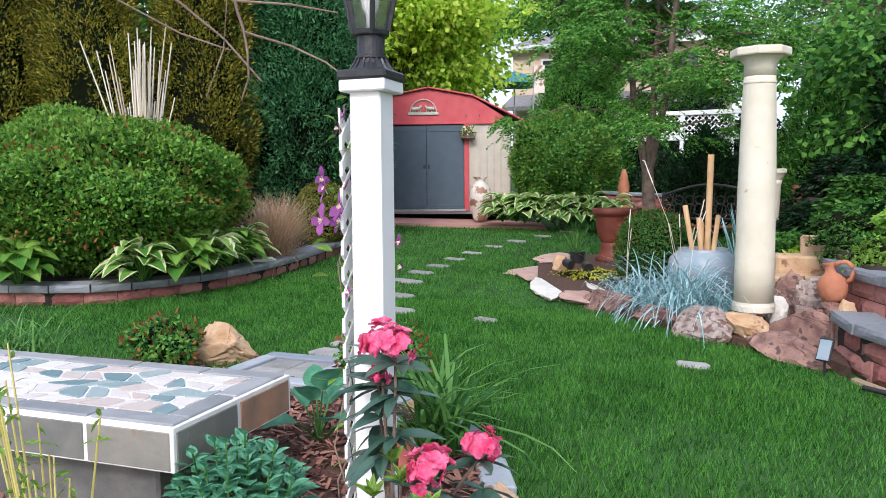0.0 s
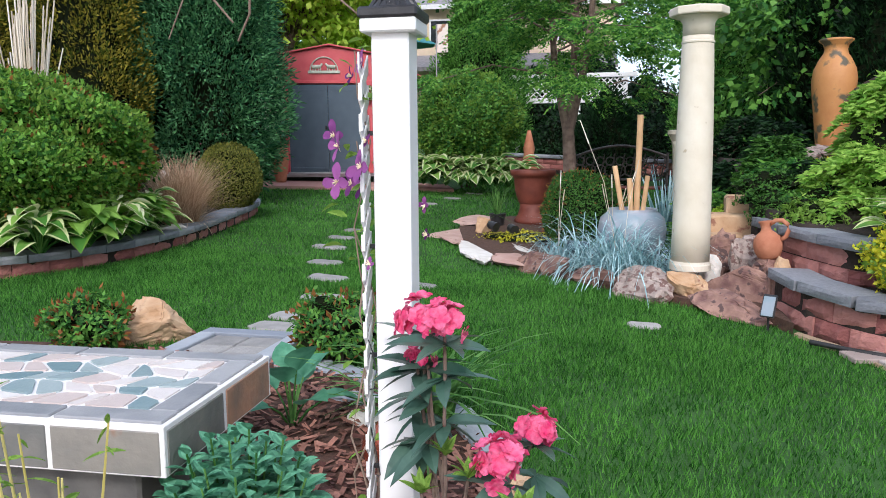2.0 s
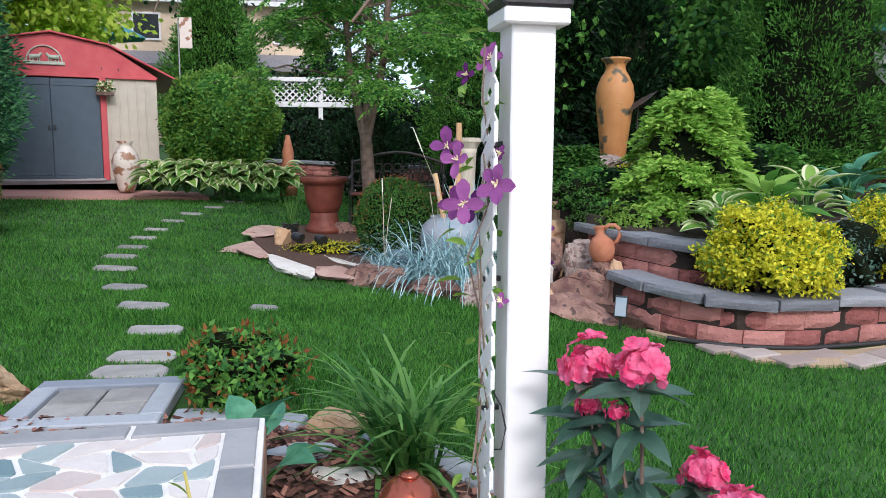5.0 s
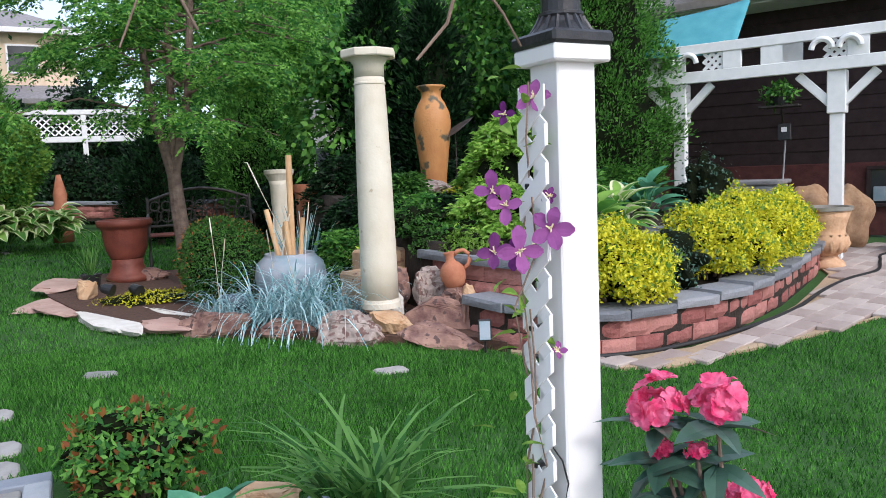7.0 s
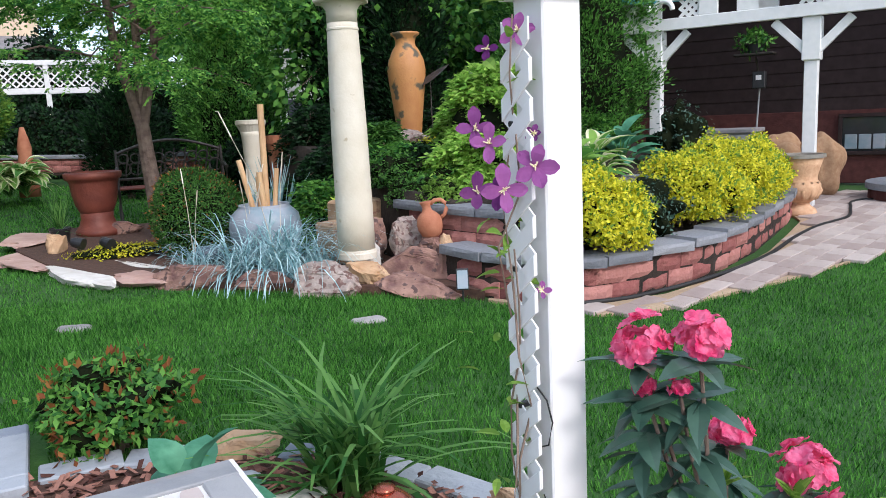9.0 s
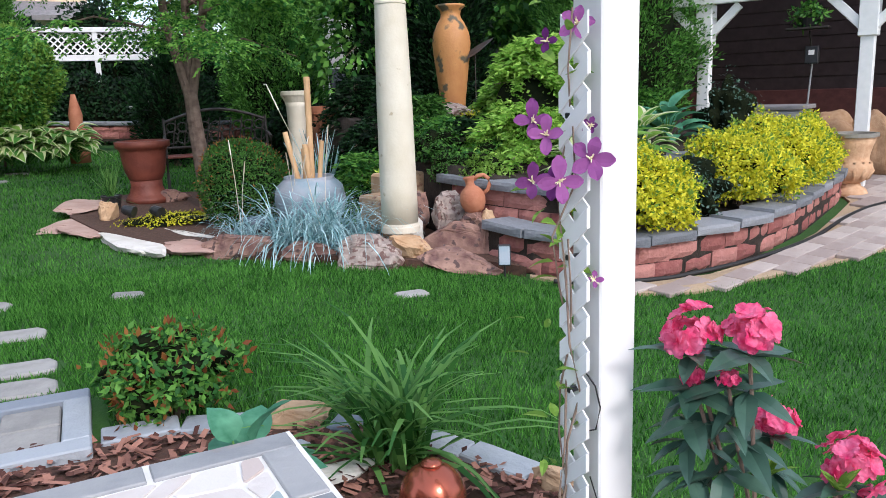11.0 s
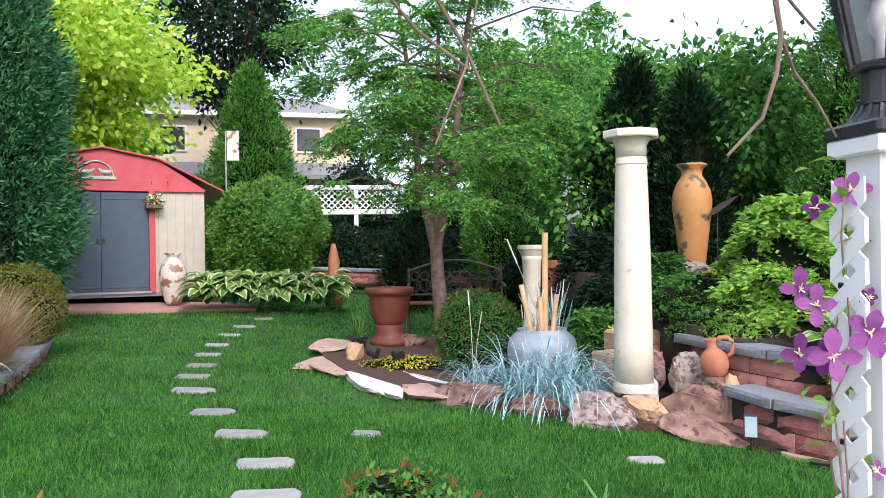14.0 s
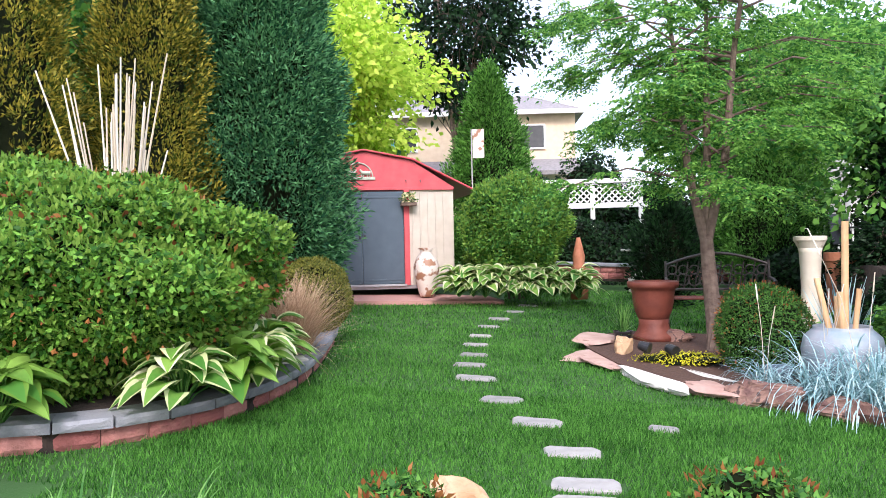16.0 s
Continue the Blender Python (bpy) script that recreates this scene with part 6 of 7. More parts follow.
ped = thing("pedestal", -1.48, 9.7, 0.05, "cream plaster pedestal planter behind the glazed pot", "planter")
part("shaft", lathe([(0.15, 0), (0.15, 0.06), (0.10, 0.1), (0.095, 0.6), (0.11, 0.95), (0.12, 1.0)], 24), "column", ped, smooth=True)
part("rim", lathe([(0.12, 1.0), (0.15, 1.06), (0.165, 1.08), (0.165, 1.12), (0.14, 1.125)], 24), "column", ped)
tpot = thing("terracotta_pot", -1.1, 10.0, 0.05, "plain red terracotta pot behind the pedestal", "pot")
part("pot_body", lathe([(0.12, 0), (0.15, 0.85), (0.165, 0.86), (0.165, 0.95), (0.15, 0.95)], 22), "terra", tpot, smooth=False)

bb = thing("birdbath", -2.78, 16.0, 0.3, "carved pale stone birdbath on a baluster foot", "birdbath")
bb.scale = (1.15, 1.15, 0.85)
part("plinth", lathe([(0.26, -0.4), (0.26, -0.02), (0.22, 0.0)], 20), "stone", bb)
part("foot", lathe([(0.2, 0), (0.2, 0.08), (0.12, 0.12), (0.07, 0.2), (0.11, 0.36), (0.12, 0.45), (0.07, 0.58), (0.06, 0.66), (0.1, 0.72)], 24), "stone", bb, smooth=True)
part("bowl", lathe([(0.1, 0.70), (0.2, 0.76), (0.27, 0.81), (0.275, 0.835), (0.255, 0.835), (0.18, 0.79), (0.05, 0.78)], 28), "stone", bb, smooth=True)


def lattice(parent, x0, x1, z0, z1, y, step=0.14, w=0.03, mat="paint"):
    """A diagonal lattice panel of crossing slats, clipped to its frame."""
    g = bmesh.new()
    for s, yy in ((1, y), (-1, y + 0.008)):
        c = -((z1 - z0) + (x1 - x0))
        while c < (x1 - x0) + (z1 - z0):
            pts = []
            for k in range(2):
                if s > 0:
                    xa, xb = max(0, c), min(x1 - x0, c + (z1 - z0))
                    p = (xa, xa - c), (xb, xb - c)
                else:
                    xa, xb = max(0, c), min(x1 - x0, c + (z1 - z0))
                    p = (xa, (z1 - z0) - (xa - c)), (xb, (z1 - z0) - (xb - c))
            if xb - xa > 0.03:
                (ax, az), (bx, bz) = p
                ln = math.hypot(bx - ax, bz - az)
                box(ln, 0.007, w, x=x0 + (ax + bx) / 2, y=yy, z=z0 + (az + bz) / 2 - w / 2, bevel=0, bm=g, rot=Matrix.Rotation(-math.atan2(bz - az, bx - ax), 4, "Y"))
            c += step
    return part("lattice", g, mat, parent)


ar = thing("arbor", -3.7, 18.6, 0.15, "white lattice arbor at the far end of the lawn", "arbor", rz=2)
for x in (-1.4, 0.0, 1.05):
    part("post", box(0.1, 0.1, 2.12, x=x, bevel=0.006), "paint", ar)
part("beam", box(2.7, 0.12, 0.12, x=-0.15, z=1.5, bevel=0.006), "paint", ar)
part("beam", box(2.9, 0.12, 0.1, x=-0.15, z=2.06, bevel=0.006), "paint", ar)
lattice(ar, -1.35, -0.05, 1.64, 2.05, 0.0)
lattice(ar, 0.05, 1.0, 1.64, 2.05, 0.0)
tb = thing("patio_table", -2.7, 15.9, 0.5, "round dark patio table with a pale top", "table")
part("tabletop", lathe([(0.5, 0.3), (0.52, 0.31), (0.52, 0.335), (0.5, 0.34)], 28), "stone", tb)
part("leg", tube([(0, 0, -0.5), (0, 0, 0.3)], 0.05, 0.04, 10), "black", tb)

dk = thing("deck", 1.1, 15.6, 0.0, "raised deck with white lattice screens and railing", "deck", rz=-14)
part("platform", box(3.4, 2.2, 0.5, y=1.1, bevel=0.01), "siding", dk)
for i in range(3):
    part("post", box(0.09, 0.09, 2.0, x=-1.4 + 1.1 * i, y=1.6, z=0.5, bevel=0.005), "paint", dk)
part("screen_frame", box(2.4, 0.08, 0.09, x=-0.3, y=1.6, z=2.5, bevel=0.005), "paint", dk)
lattice(dk, -1.35, -0.85, 1.6, 2.45, 1.6, 0.11)
part("screen_panel", box(0.42, 0.03, 0.85, x=-0.58, y=1.6, z=1.6, bevel=0.004), "paint", dk)
lattice(dk, -0.35, 0.75, 1.6, 2.45, 1.6, 0.11)
part("rail", box(2.4, 0.06, 0.06, x=-0.3, y=1.6, z=1.5, bevel=0.004), "paint", dk)
part("rail", box(2.4, 0.06, 0.06, x=-0.3, y=1.6, z=0.75, bevel=0.004), "paint", dk)
for i in range(18):
    part("baluster", box(0.035, 0.035, 0.7, x=-1.35 + 0.125 * i, y=1.6, z=0.8, bevel=0), "paint", dk)
dt = thing("deck_table", 0.9, 15.9, 0.5, "dark metal deck table with a small plant pot", "table", rz=-14)
part("tabletop", box(0.9, 0.7, 0.03, z=0.72, bevel=0.006), "black", dt)
for x in (-0.4, 0.4):
    for y in (-0.3, 0.3):
        part("leg", tube([(x, y, 0), (x, y, 0.72)], 0.02, 0.02, 6), "black", dt)
for k, (x, y, rz) in enumerate(((0.7, 15.5, 30), (1.4, 15.6, -60))):
    ch = thing("deck_chair", x, y, 0.5, "dark metal mesh deck chair at the table", "chair", "deck chairs", rz)
    part("seat", box(0.48, 0.46, 0.03, z=0.42, bevel=0.008), "black", ch)
    part("backrest", box(0.48, 0.03, 0.55, y=0.26, z=0.45, bevel=0.008, rot=Matrix.Rotation(-0.2, 4, "X")), "black", ch)
    for a in (-0.21, 0.21):
        for b in (-0.2, 0.2):
            part("leg", tube([(a, b, 0), (a, b, 0.42)], 0.014, 0.014, 6), "black", ch)

# ---- pergola and the brown house ----
ang = math.degrees(math.atan2(-1.62, 0.98))
pg = thing("pergola", 3.83, 6.9, 0.0, "white painted pergola with lattice frieze and knee braces", "pergola", rz=ang)
# local x runs along the front beam towards the viewer's side, y towards the house is -y turned
for x in (-1.65, 0.0, 2.2):
    for y in (0.0,):
        part("post", box(0.13, 0.13, 2.1, x=x, y=y, bevel=0.006), "paint", pg)
        part("post_block", box(0.18, 0.18, 0.44, x=x, y=y, z=1.56, bevel=0.008), "paint", pg)
    for sx in (-1, 1):
        part("knee_brace", box(0.46, 0.06, 0.09, x=x + sx * 0.21, y=-0.04, z=1.77, bevel=0.006, rot=Matrix.Rotation(-sx * radians(45), 4, "Y")), "paint", pg)
    for sx in (-1, 1):
        arc = [(x + sx * 0.13 + 0.10 * math.cos(a), -0.15, 2.22 + 0.10 * math.sin(a)) for a in [math.pi * k / 8 for k in range(9)]]
        part("scroll", tube(arc, 0.03, 0.03, 8), "paint", pg)
for y in (0.0,):
    part("beam", box(6.2, 0.07, 0.13, x=0.3, y=y - 0.09, z=2.0, bevel=0.006), "paint", pg)
    part("beam", box(6.2, 0.07, 0.11, x=0.3, y=y - 0.09, z=2.32, bevel=0.006), "paint", pg)
for i in range(10):
    if i % 4 != 3:
        lattice(pg, -2.6 + 0.62 * i, -2.6 + 0.62 * i + 0.4, 2.13, 2.32, -0.09, 0.085, 0.036)
    else:
        part("frieze_panel", box(0.42, 0.05, 0.19, x=-2.39 + 0.62 * i, y=-0.09, z=2.13, bevel=0.005), "paint", pg)
    part("frieze_block", box(0.2, 0.05, 0.19, x=-2.28 + 0.62 * i, y=-0.09, z=2.13, bevel=0.005), "paint", pg)

hs = thing("brown_house", 5.6, 8.2, 0.0, "dark brown lap-sided house with maroon foundation", "house", rz=ang)
part("foundation", box(12.0, 0.3, 1.0, x=0.5, y=0.85, bevel=0.01), "founda", hs)
part("wall", box(12.0, 0.24, 2.2, x=0.5, y=0.88, z=1.0, bevel=0.01), "siding", hs)
for i in range(12):
    part("siding_board", box(12.0, 0.03, 0.186, x=0.5, y=0.748, z=0.99 + 0.184 * i, bevel=0.006, rot=Matrix.Rotation(radians(-4), 4, "X")), "siding", hs)
part("soffit", box(12.4, 1.0, 0.06, x=0.5, y=0.5, z=3.2, bevel=0.006), "paint", hs)
part("gutter", box(12.4, 0.12, 0.13, x=0.5, y=-0.02, z=3.22, bevel=0.02), "paint", hs)
part("roof", box(12.4, 4.6, 0.12, x=0.5, y=2.0, z=4.0, bevel=0.01, rot=Matrix.Rotation(radians(20), 4, "X")), "tanroof", hs)
part("upper_wall", box(9.0, 0.24, 0.52, x=2.3, y=0.9, z=3.2, bevel=0.01), "paint", hs)
part("upper_soffit", box(9.0, 1.4, 0.05, x=2.3, y=0.25, z=3.7, bevel=0.006), "paint", hs)
part("upper_gutter", box(9.0, 0.13, 0.17, x=2.3, y=-0.5, z=3.68, bevel=0.03), "paint", hs)
part("upper_roof", box(9.0, 4.6, 0.1, x=2.3, y=1.7, z=4.55, bevel=0.01, rot=Matrix.Rotation(radians(20), 4, "X")), "tanroof", hs)
chm = part("chimney", box(0.6, 0.6, 1.5, x=-3.0, y=2.6, z=4.2, bevel=0.02), "rock_tan", hs)
part("chimney_cap", lathe([(0.14, 5.7), (0.14, 5.9), (0.2, 5.92), (0.2, 6.0), (0.05, 6.05)], 14, x=-3.0, y=2.6), "grey", chm)
wd = part("window", box(0.56, 0.05, 0.46, x=0.45, y=0.70, z=0.44, bevel=0.006), "glassdark", hs)
for dx, sx, z, sz in ((0, 0.66, 0.39, 0.05), (0, 0.66, 0.90, 0.05), (-0.305, 0.05, 0.44, 0.46), (0.305, 0.05, 0.44, 0.46)):
    part("window_frame", box(sx, 0.05, sz, x=0.45 + dx, y=0.68, z=z, bevel=0.004), "siding", wd)
for dx in (-0.17, 0.0, 0.17):
    part("pane", box(0.15, 0.02, 0.2, x=0.45 + dx, y=0.667, z=0.47, bevel=0.006), "bluepot", wd, "pale glass block")
w2 = part("window", box(1.0, 0.06, 1.0, x=-4.3, y=0.70, z=1.7, bevel=0.006), "glassdark", hs)
for dx, sx, z, sz in ((0, 1.12, 1.62, 0.08), (0, 1.12, 2.68, 0.08), (-0.54, 0.08, 1.7, 1.0), (0.54, 0.08, 1.7, 1.0), (0, 0.04, 1.7, 1.0)):
    part("window_frame", box(sx, 0.05, sz, x=-4.3 + dx, y=0.68, z=z, bevel=0.004), "paint", w2)

sail = thing("shade_sail", 4.3, 7.9, -0.2, "teal canvas shade sail stretched between house and pergola", "shade sail")
g = bmesh.new()
A, B, C, D4 = Vector((-1.72, 0.56, 2.50)), Vector((-1.0, -0.10, 2.50)), Vector((-0.45, 0.20, 3.16)), Vector((-1.27, 0.97, 3.0))
rows = []
for i in range(13):
    row = []
    for j in range(9):
        u, v = i / 12, j / 8
        p = A.lerp(B, u).lerp(D4.lerp(C, u), v)
        p.z -= 0.06 * 4 * u * (1 - u) * (0.4 + v * (1 - v))
        row.append(g.verts.new(p))
    rows.append(row)
for a, b in zip(rows, rows[1:]):
    for j in range(8):
        g.faces.new((a[j], b[j], b[j + 1], a[j + 1]))
ob = part("canvas", g, "teal", sail, smooth=True)
md = ob.modifiers.new("thick", "SOLIDIFY")
md.thickness = 0.006
for p in (A, B, C, D4):
    part("rope", tube([tuple(p), tuple(p + Vector((p.x * 0.15, p.y * 0.1, 0.1)))], 0.006, 0.006, 5), "stone", sail)

cp = thing("carved_urn", 3.42, 6.66, 0.0, "tan carved clay urn with a dark rim by the path", "planter")
cp.scale = (0.84, 0.84, 0.9)
part("foot", lathe([(0.2, 0), (0.21, 0.04), (0.19, 0.08), (0.13, 0.12), (0.12, 0.16)], 28), "tanpot", cp, smooth=True)
part("bowl", lathe([(0.12, 0.15), (0.2, 0.2), (0.245, 0.28), (0.24, 0.36), (0.2, 0.41), (0.2, 0.45), (0.225, 0.55), (0.265, 0.66)], 28), "tanpot", cp, smooth=True)
for i in range(14):
    a = 2 * math.pi * i / 14
    part("gadroon", tube([(0.19 * math.cos(a), 0.19 * math.sin(a), 0.2), (0.243 * math.cos(a), 0.243 * math.sin(a), 0.29), (0.215 * math.cos(a), 0.215 * math.sin(a), 0.39)], 0.024, 0.02, 6), "tanpot", cp, smooth=True)
part("rim", lathe([(0.265, 0.655), (0.285, 0.66), (0.285, 0.70), (0.25, 0.70), (0.24, 0.62)], 28), "slate", cp, "dark grey rim")
for k, (x, y) in enumerate(((4.35, 7.75), (4.65, 7.45))):
    sk = thing("burlap_sack", x, y, 0.02, "slumped brown burlap sack on the patio", "sack", "burlap sacks")
    part("sack_body", core(0.26, 0.26, 0.36, 0.36, 0.12, 3, 140 + k), "burlap", sk, smooth=True)
ac = thing("cold_frame", 3.9, 8.35, 0.02, "low grey metal box with a lid against the house", "box", rz=ang)
part("body", box(1.0, 0.6, 0.75, bevel=0.02), "grey", ac)
part("lid", box(1.06, 0.66, 0.05, z=0.75, bevel=0.01), "roof", ac)
mb = thing("utility_box", 4.95, 8.7, 1.3, "small black electric box with a pale label on the house wall", "utility box", rz=ang)
part("box_body", box(0.16, 0.1, 0.22, y=-0.05, bevel=0.01), "black", mb)
part("label_plate", box(0.07, 0.006, 0.06, y=-0.103, z=0.11, bevel=0.001), "paint", mb, "small pale label")
part("conduit", tube([(0, -0.02, 0), (-0.05, -0.02, -0.9)], 0.012, 0.012, 6), "grey", mb)
for k, (x, y, z, m2) in enumerate(((4.9, 8.75, 1.72, "mid"), (6.05, 6.9, 1.55, "mid"), (5.85, 7.2, 1.72, "pink"))):
    hp = thing("hanging_planter", x, y, z, "wall planter with leafy plants on a dark shelf", "planter", "wall planters", ang)
    part("tray", box(0.5, 0.2, 0.03, y=-0.1, bevel=0.01), "bronze", hp)
    part("pot_body", lathe([(0.09, 0.03), (0.13, 0.13), (0.14, 0.14), (0.12, 0.14)], 16, y=-0.1), "black", hp)
    part("bracket", tube([(0, 0.12, -0.2), (0, -0.02, -0.02)], 0.012, 0.012, 6), "bronze", hp)
    p, o = shell(260, 0.2, 0.1, 0.15, 0.3, 0.3, 4, 7 + k)
    p += np.array([0, -0.1, 0.2])
    quads("foliage", facing_leaves(p, o, 0.075, 0.04), "mid", hp)
    if m2 == "pink":
        tagged(quads("flowers", facing_leaves(p[:40], o[:40], 0.05, 0.045), "pink", hp, "small pink flowers"), "small pink flowers", kind="stuff")
hz = thing("garden_hose", -0.3, 5.0, 0.02, "black garden hose trailing along the wall and path", "hose")
line = [(-0.5, 0.22), (-0.1, 0.06), (0.5, 0.06), (1.15, 0.16), (1.9, 0.4), (2.6, 0.75), (3.2, 1.0), (3.8, 1.15), (4.3, 1.5), (4.7, 1.75), (5.4, 1.7)]
part("hose_line", tube([(x, y, 0.018 - 0.0396 * x + 0.0236 * y + ramp(x - 0.3)) for x, y in resample(line, 0.12)[1]], 0.016, 0.016, 7), "hose", hz, smooth=True)
rb = thing("ring_planter", 5.3, 6.35, 0.02, "low round bed of red blocks with grey caps", "planter")
part("ring_wall", lathe([(0.75, 0), (0.75, 0.16), (0.5, 0.17)], 28), "founda", rb)
part("ring_cap", lathe([(0.78, 0.16), (0.78, 0.23), (0.5, 0.23)], 28), "cap", rb)

# far hedge row, its shade likewise painted into the leaves
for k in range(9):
    bush("hedge_shrub", -5.0 + 1.35 * k, 20.6 + 0.4 * math.sin(k * 2.3), 0.0, 1.0, 0.7, 1.35 + 0.3 * math.sin(k * 1.7), "dark", "leafy hedge shrub, leaf colour darkened for deep shade", 5000, (0.12, 0.07), 0.18, 4, 200 + k, 0.3, -0.8, group="hedge shrubs")

# ---- houses beyond the garden ----


def far_house(x, y, w, d, h, rz, label, roof_h=1.6):
    t = thing("house", x, y, 0.0, label, "house", rz=rz)
    part("wall", box(w, d, h, y=d / 2, bevel=0.02), "stucco", t)
    g = bmesh.new()
    v = [g.verts.new(c) for c in ((-w / 2 - 0.5, -0.5, h), (w / 2 + 0.5, -0.5, h), (w / 2 + 0.5, d + 0.5, h), (-w / 2 - 0.5, d + 0.5, h), (-w / 2 + 2, d / 2, h + roof_h), (w / 2 - 2, d / 2, h + roof_h))]
    for f in ((0, 1, 5, 4), (1, 2, 5), (2, 3, 4, 5), (3, 0, 4), (3, 2, 1, 0)):
        g.faces.new([v[i] for i in f])
    part("roof", g, "roof", t)
    part("fascia", box(w + 1.0, 0.08, 0.22, y=-0.52, z=h - 0.16, bevel=0.01), "paint", t)
    for i in range(3):
        wn_ = part("window", box(1.1, 0.08, 1.1, x=-w * 0.3 + w * 0.3 * i, y=-0.03, z=h - 1.75, bevel=0.01), "glassdark", t)
        for sx, sz, dx, dz in ((1.26, 0.08, 0, -0.07), (1.26, 0.08, 0, 1.09), (0.08, 1.1, -0.59, 0), (0.08, 1.1, 0.59, 0)):
            part("window_frame", box(sx, 0.1, sz, x=-w * 0.3 + w * 0.3 * i + dx, y=-0.05, z=h - 1.75 + dz, bevel=0.005), "paint", wn_)
    g = bmesh.new()
    pz = h - 2.6
    v = [g.verts.new(c) for c in ((-w / 2, -2.5, pz - 0.5), (w / 2, -2.5, pz - 0.5), (w / 2, 0, pz + 0.3), (-w / 2, 0, pz + 0.3), (-w / 2, -2.5, pz - 0.7), (w / 2, -2.5, pz - 0.7))]
    for f in ((0, 1, 2, 3), (0, 4, 5, 1)):
        g.faces.new([v[i] for i in f])
    part("porch_roof", g, "roof", t)
    return t


far_house(-9.6, 38.5, 10.5, 8, 6.7, 8, "cream two-storey house with grey hip roof behind the garden")
far_house(-24, 30, 12, 8, 4.2, 25, "cream house half hidden beyond the hedge", 2.0)
far_house(12.5, 30, 14, 8, 4.5, -20, "pale neighbouring house beyond the far trees", 2.0)
um = thing("patio_umbrella", -11.5, 29.0, 0.0, "turquoise patio umbrella behind the shed roof", "umbrella")
part("pole", tube([(0, 0, 0), (0, 0, 4.3)], 0.03, 0.03, 8), "grey", um)
part("canopy", lathe([(1.2, 3.9), (1.2, 3.94), (0.6, 4.25), (0.03, 4.45)], 8), "teal", um)
nb = thing("neighbour_porch", -12.6, 9.0, 0.0, "white neighbouring porch with red brick base", "porch", rz=70)
part("post", box(0.2, 0.2, 2.4, x=0, z=1.2, bevel=0.01), "paint", nb)
part("railing", box(2.4, 0.1, 0.5, x=-0.9, z=1.2, bevel=0.01), "paint", nb)
part("brick_base", box(3.0, 0.4, 1.2, x=-0.9, bevel=0.01), "block", nb)
part("back_wall", box(3.4, 0.2, 3.6, x=-0.9, y=-1.2, bevel=0.01), "siding", nb)

# a bare drooping branch that hangs before the lamp
br = thing("hanging_branch", -2.4, 3.6, 0.0, "thin bare drooping twigs hanging from above", "branch")
off = br.matrix_basis.translation


def hung(points, r0, r1, name="twig"):
    """A thin branch through places of the garden."""
    return part(name, tube([tuple(Vector(p) - off) for p in points], r0, r1, 6), "twig", br)


# its own trunk stands out of sight behind the walker
hung([(-0.2, -0.8, 0.0), (-0.2, -0.6, 1.6), (-0.4, 0.2, 2.9)], 0.07, 0.05, "trunk")
hung([(-0.4, 0.2, 2.9), (-1.4, 1.2, 3.2), (-2.3, 1.8, 2.75), (-2.7, 2.0, 2.4)], 0.035, 0.010, "limb")
hung([(-2.7, 2.0, 2.4), (-2.62, 2.16, 2.12), (-2.60, 2.22, 1.95), (-2.60, 2.24, 1.84), (-2.585, 2.25, 1.78), (-2.585, 2.265, 1.72), (-2.60, 2.285, 1.65), (-2.65, 2.31, 1.59)], 0.006, 0.0028)
hung([(-2.585, 2.25, 1.775), (-2.50, 2.36, 1.745), (-2.42, 2.42, 1.70), (-2.36, 2.46, 1.645)], 0.004, 0.0025)
hung([(-2.60, 2.235, 1.86), (-2.50, 2.36, 1.865), (-2.40, 2.46, 1.85)], 0.004, 0.0025)
hung([(-2.7, 2.0, 2.4), (-3.2, 2.35, 2.5), (-3.15, 2.58, 1.99), (-3.05, 2.70, 1.87), (-2.96, 2.80, 1.72)], 0.007, 0.0035)
hung([(-3.2, 2.35, 2.5), (-3.29, 2.44, 1.98), (-3.16, 2.60, 1.88), (-3.04, 2.72, 1.83)], 0.005, 0.003)
hung([(-3.2, 2.35, 2.5), (-3.02, 2.69, 2.0), (-3.05, 2.70, 1.83), (-3.12, 2.68, 1.66)], 0.004, 0.002)

# ---- loose ground cover ----
chips = []
rn = np.random.default_rng(17)
n = 5200
cx, cy = rn.uniform(-4.6, -1.8, n * 2), rn.uniform(1.55, 3.85, n * 2)
k = inside(BED, cx, cy)
cx, cy = cx[k][:n], cy[k][:n]
a = rn.uniform(0, 6.3, len(cx))
ln, wd_ = rn.uniform(0.012, 0.04, len(cx)), rn.uniform(0.006, 0.014, len(cx))
c = np.stack([cx, cy, 0.04 + rn.uniform(0, 0.02, len(cx))], 1)
d = unit(np.stack([np.cos(a), np.sin(a), rn.normal(0, 0.25, len(a))], 1)) * ln[:, None]
s = unit(np.stack([-np.sin(a), np.cos(a), rn.normal(0, 0.25, len(a))], 1)) * wd_[:, None]
laid(quads("bark_chips", np.stack([c - d - s, c + d - s * 0.6, c + d + s, c - d + s * 0.8], 1), "chip"), "loose reddish-brown bark chips on the bed", "mulch", kind="stuff")

BANNED = [LEFT_EDGE + [(-10.6, 12)], ISLAND + [(-0.95, 6.6), (-0.6, 9.9)], BED, [(-8.6, 11.7), (-5.1, 13.0), (-5.45, 16), (-9.5, 15)], PATH_EDGE + [(9.5, 6.6), (9.5, 14), (-0.9, 14), (-1.0, 6)], [(-6.2, -3), (0.6, -3), (0.6, 1.2), (-1.8, 1.55), (-2.2, 1.45), (-6.2, 0.95)],
          [(-4.1, 3.68), (-3.4, 3.72), (-3.4, 4.3), (-4.1, 4.26)]]


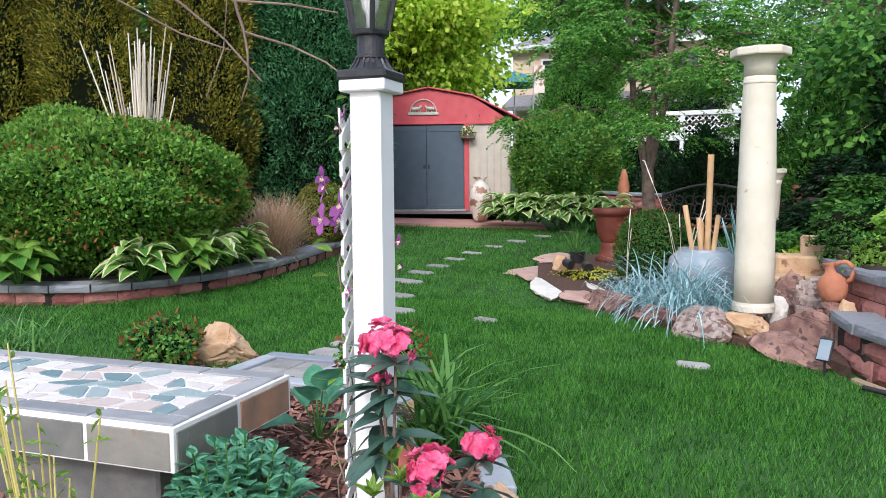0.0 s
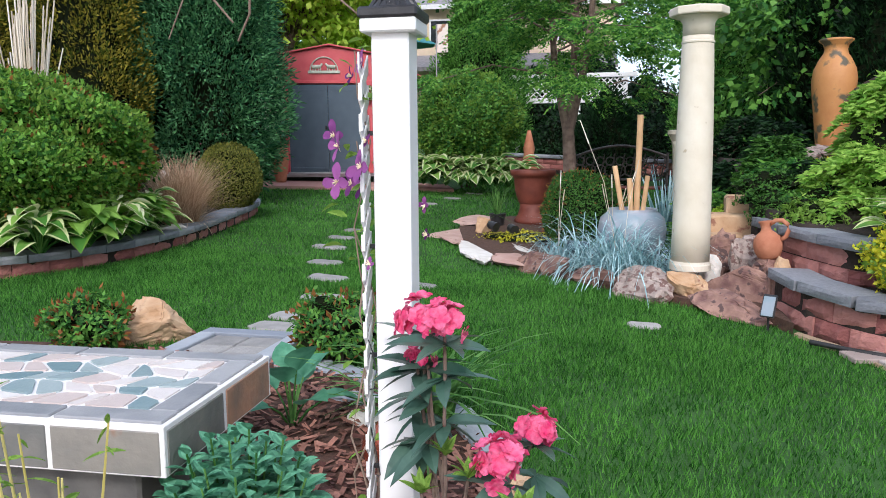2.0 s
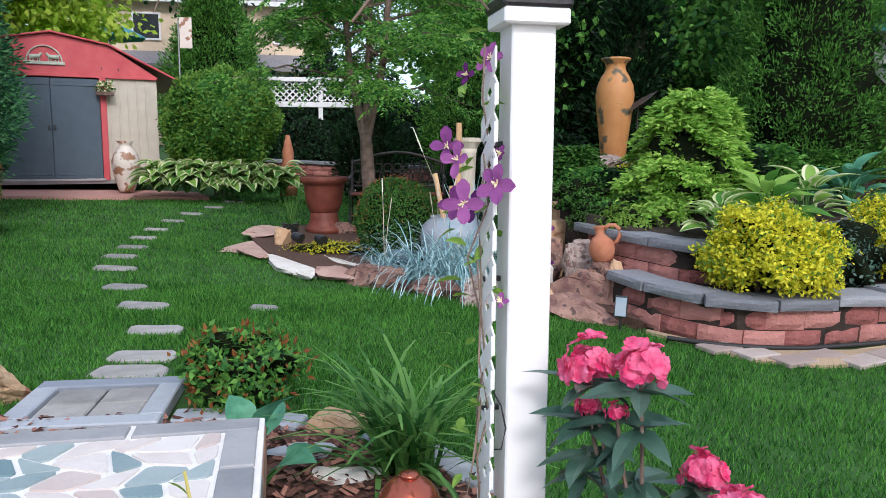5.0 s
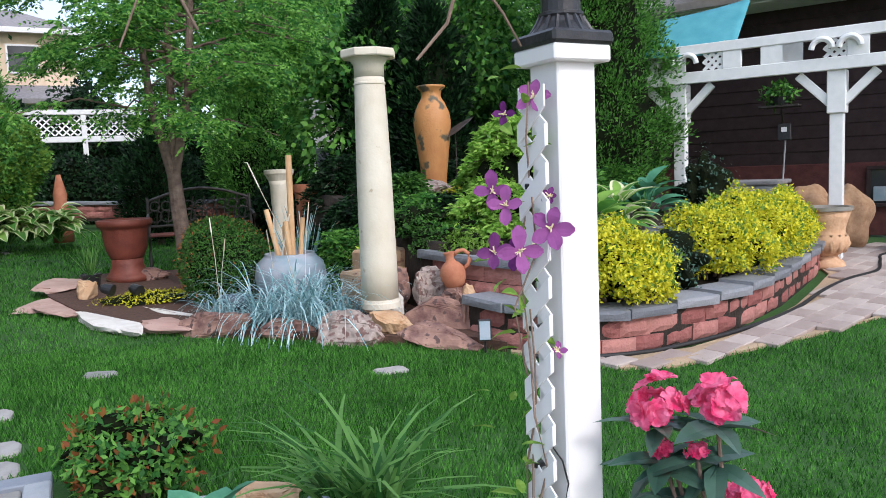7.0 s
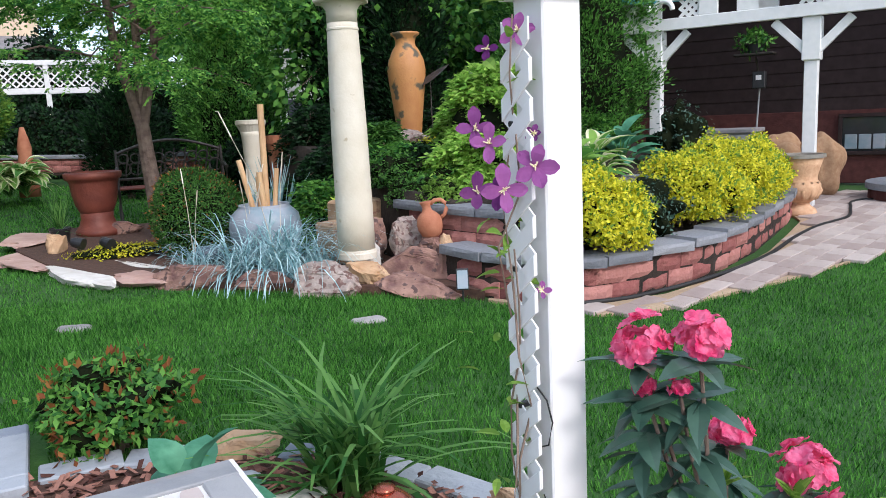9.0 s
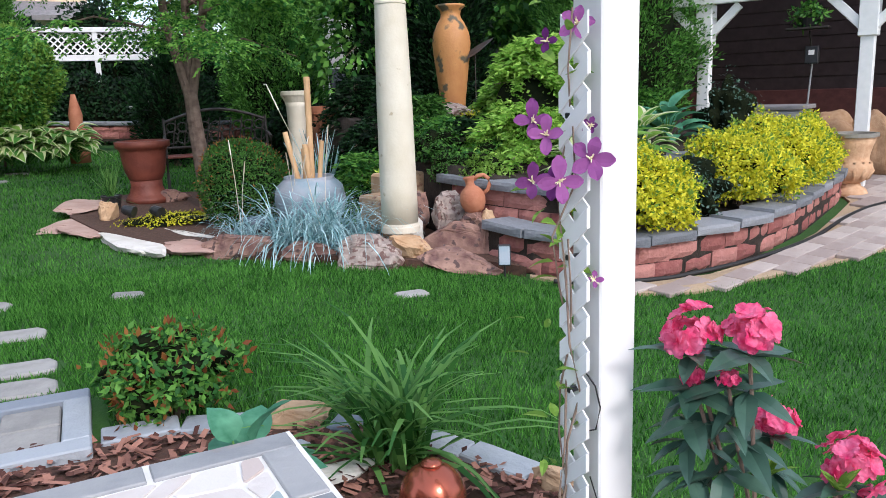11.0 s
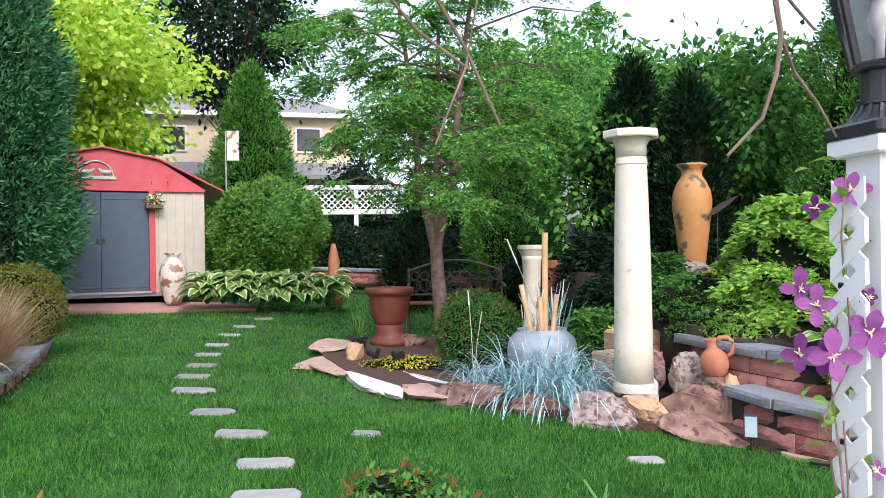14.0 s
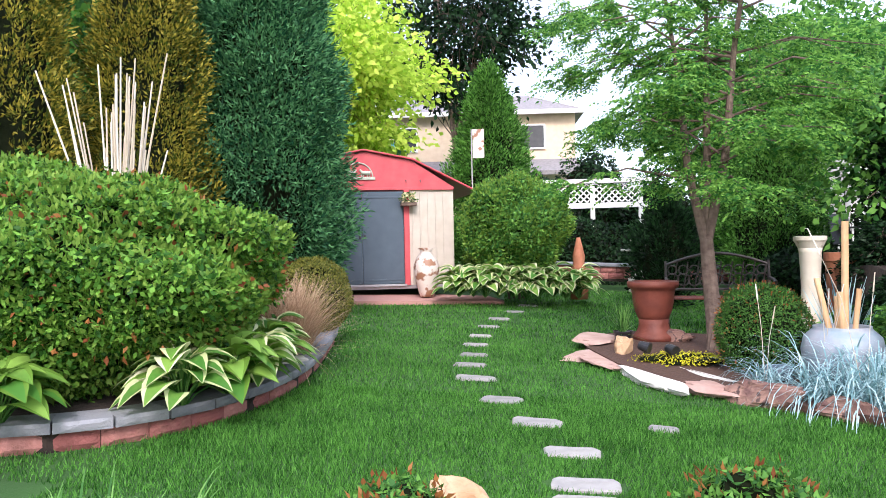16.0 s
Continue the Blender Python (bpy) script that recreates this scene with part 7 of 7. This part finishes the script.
def sward(name, x0, x1, y0, y1, density, h, w, seed):
    rn = np.random.default_rng(seed)
    n = int((x1 - x0) * (y1 - y0) * density)
    x, y = rn.uniform(x0, x1, n), rn.uniform(y0, y1, n)
    keep = np.ones(n, bool)
    for poly in BANNED:
        keep &= ~inside(poly, x, y)
    for sx, sy, a_, b_ in STEPS:
        keep &= ((x - sx) / (a_ * 0.55)) ** 2 + ((y - sy) / (b_ * 0.6)) ** 2 > 1
    x, y = x[keep], y[keep]
    n = len(x)
    patch = 0.8 + 0.35 * np.sin(x * 2.1 + 1.3 * np.sin(y * 1.7)) * np.sin(y * 2.6 + x) * 0.6
    hh = h * patch * rn.uniform(0.55, 1.2, n)
    a = rn.uniform(0, 6.3, n)
    b = np.stack([x, y, 0.06 * np.clip(x, 0, 4.5) - 0.003], 1)
    side = np.stack([np.cos(a), np.sin(a), np.zeros(n)], 1) * (w / 2)
    la = rn.uniform(0, 6.3, n)
    tip = b + np.stack([np.cos(la) * hh * 0.45, np.sin(la) * hh * 0.45, hh], 1)
    ob = quads(name, np.stack([b - side, b + side, tip], 1), "grass", n=3)
    return laid(ob, "short blades of green lawn grass", "grass", kind="stuff")


sward("grass_near", -6.2, 4.6, 1.0, 6.6, 5200, 0.05, 0.007, 1)
sward("grass_middle", -8.4, -1.0, 4.2, 9.5, 2600, 0.05, 0.008, 2)
sward("grass_far", -9.5, -0.5, 9.5, 16.0, 900, 0.055, 0.014, 3)

# ---- pavers and wall blocks ----


def lay_pavers():
    me = {}
    for key, mat in (("pave", "pave"), ("redpave", "redpave")):
        bm_ = box(0.238, 0.158, 0.03, bevel=0.005)
        m_ = bpy.data.meshes.new("paver")
        bm_.to_mesh(m_)
        bm_.free()
        m_.materials.append(M[mat])
        me[key] = m_
    rn_ = random.Random(2)
    made = 0
    poly = PATH_EDGE + [(9.5, 6.6), (9.5, 12.5), (3.5, 8.3), (3.52, 7.2), (3.48, 6.7), (3.15, 6.3), (2.55, 5.92), (1.85, 5.5), (1.02, 5.15), (0.29, 4.98), (-0.42, 4.98), (-0.82, 5.45)]
    xs, ys = [], []
    for i in range(-8, 60):
        for j in range(-4, 60):
            u, v = i * 0.244 + (0.122 if j % 2 else 0), j * 0.164
            xs.append(-1.0 + u * 0.94 - v * 0.34)
            ys.append(4.2 + u * 0.34 + v * 0.94)
    xs, ys = np.array(xs), np.array(ys)
    k_ = inside(poly, xs, ys) & (xs < 5.6) & (ys < 7.6)
    for x, y in list(zip(xs[k_], ys[k_]))[:300]:
        ob_ = new("paver", me["pave"])
        ob_.matrix_basis = pose(x, y, 0.004 + ramp(x) + rn_.uniform(0, 0.004), 0, -3.4 if 0 < x < 4.5 else 0, 19.9)
        ob_.parent = patio


lay_pavers()
lay_blocks()
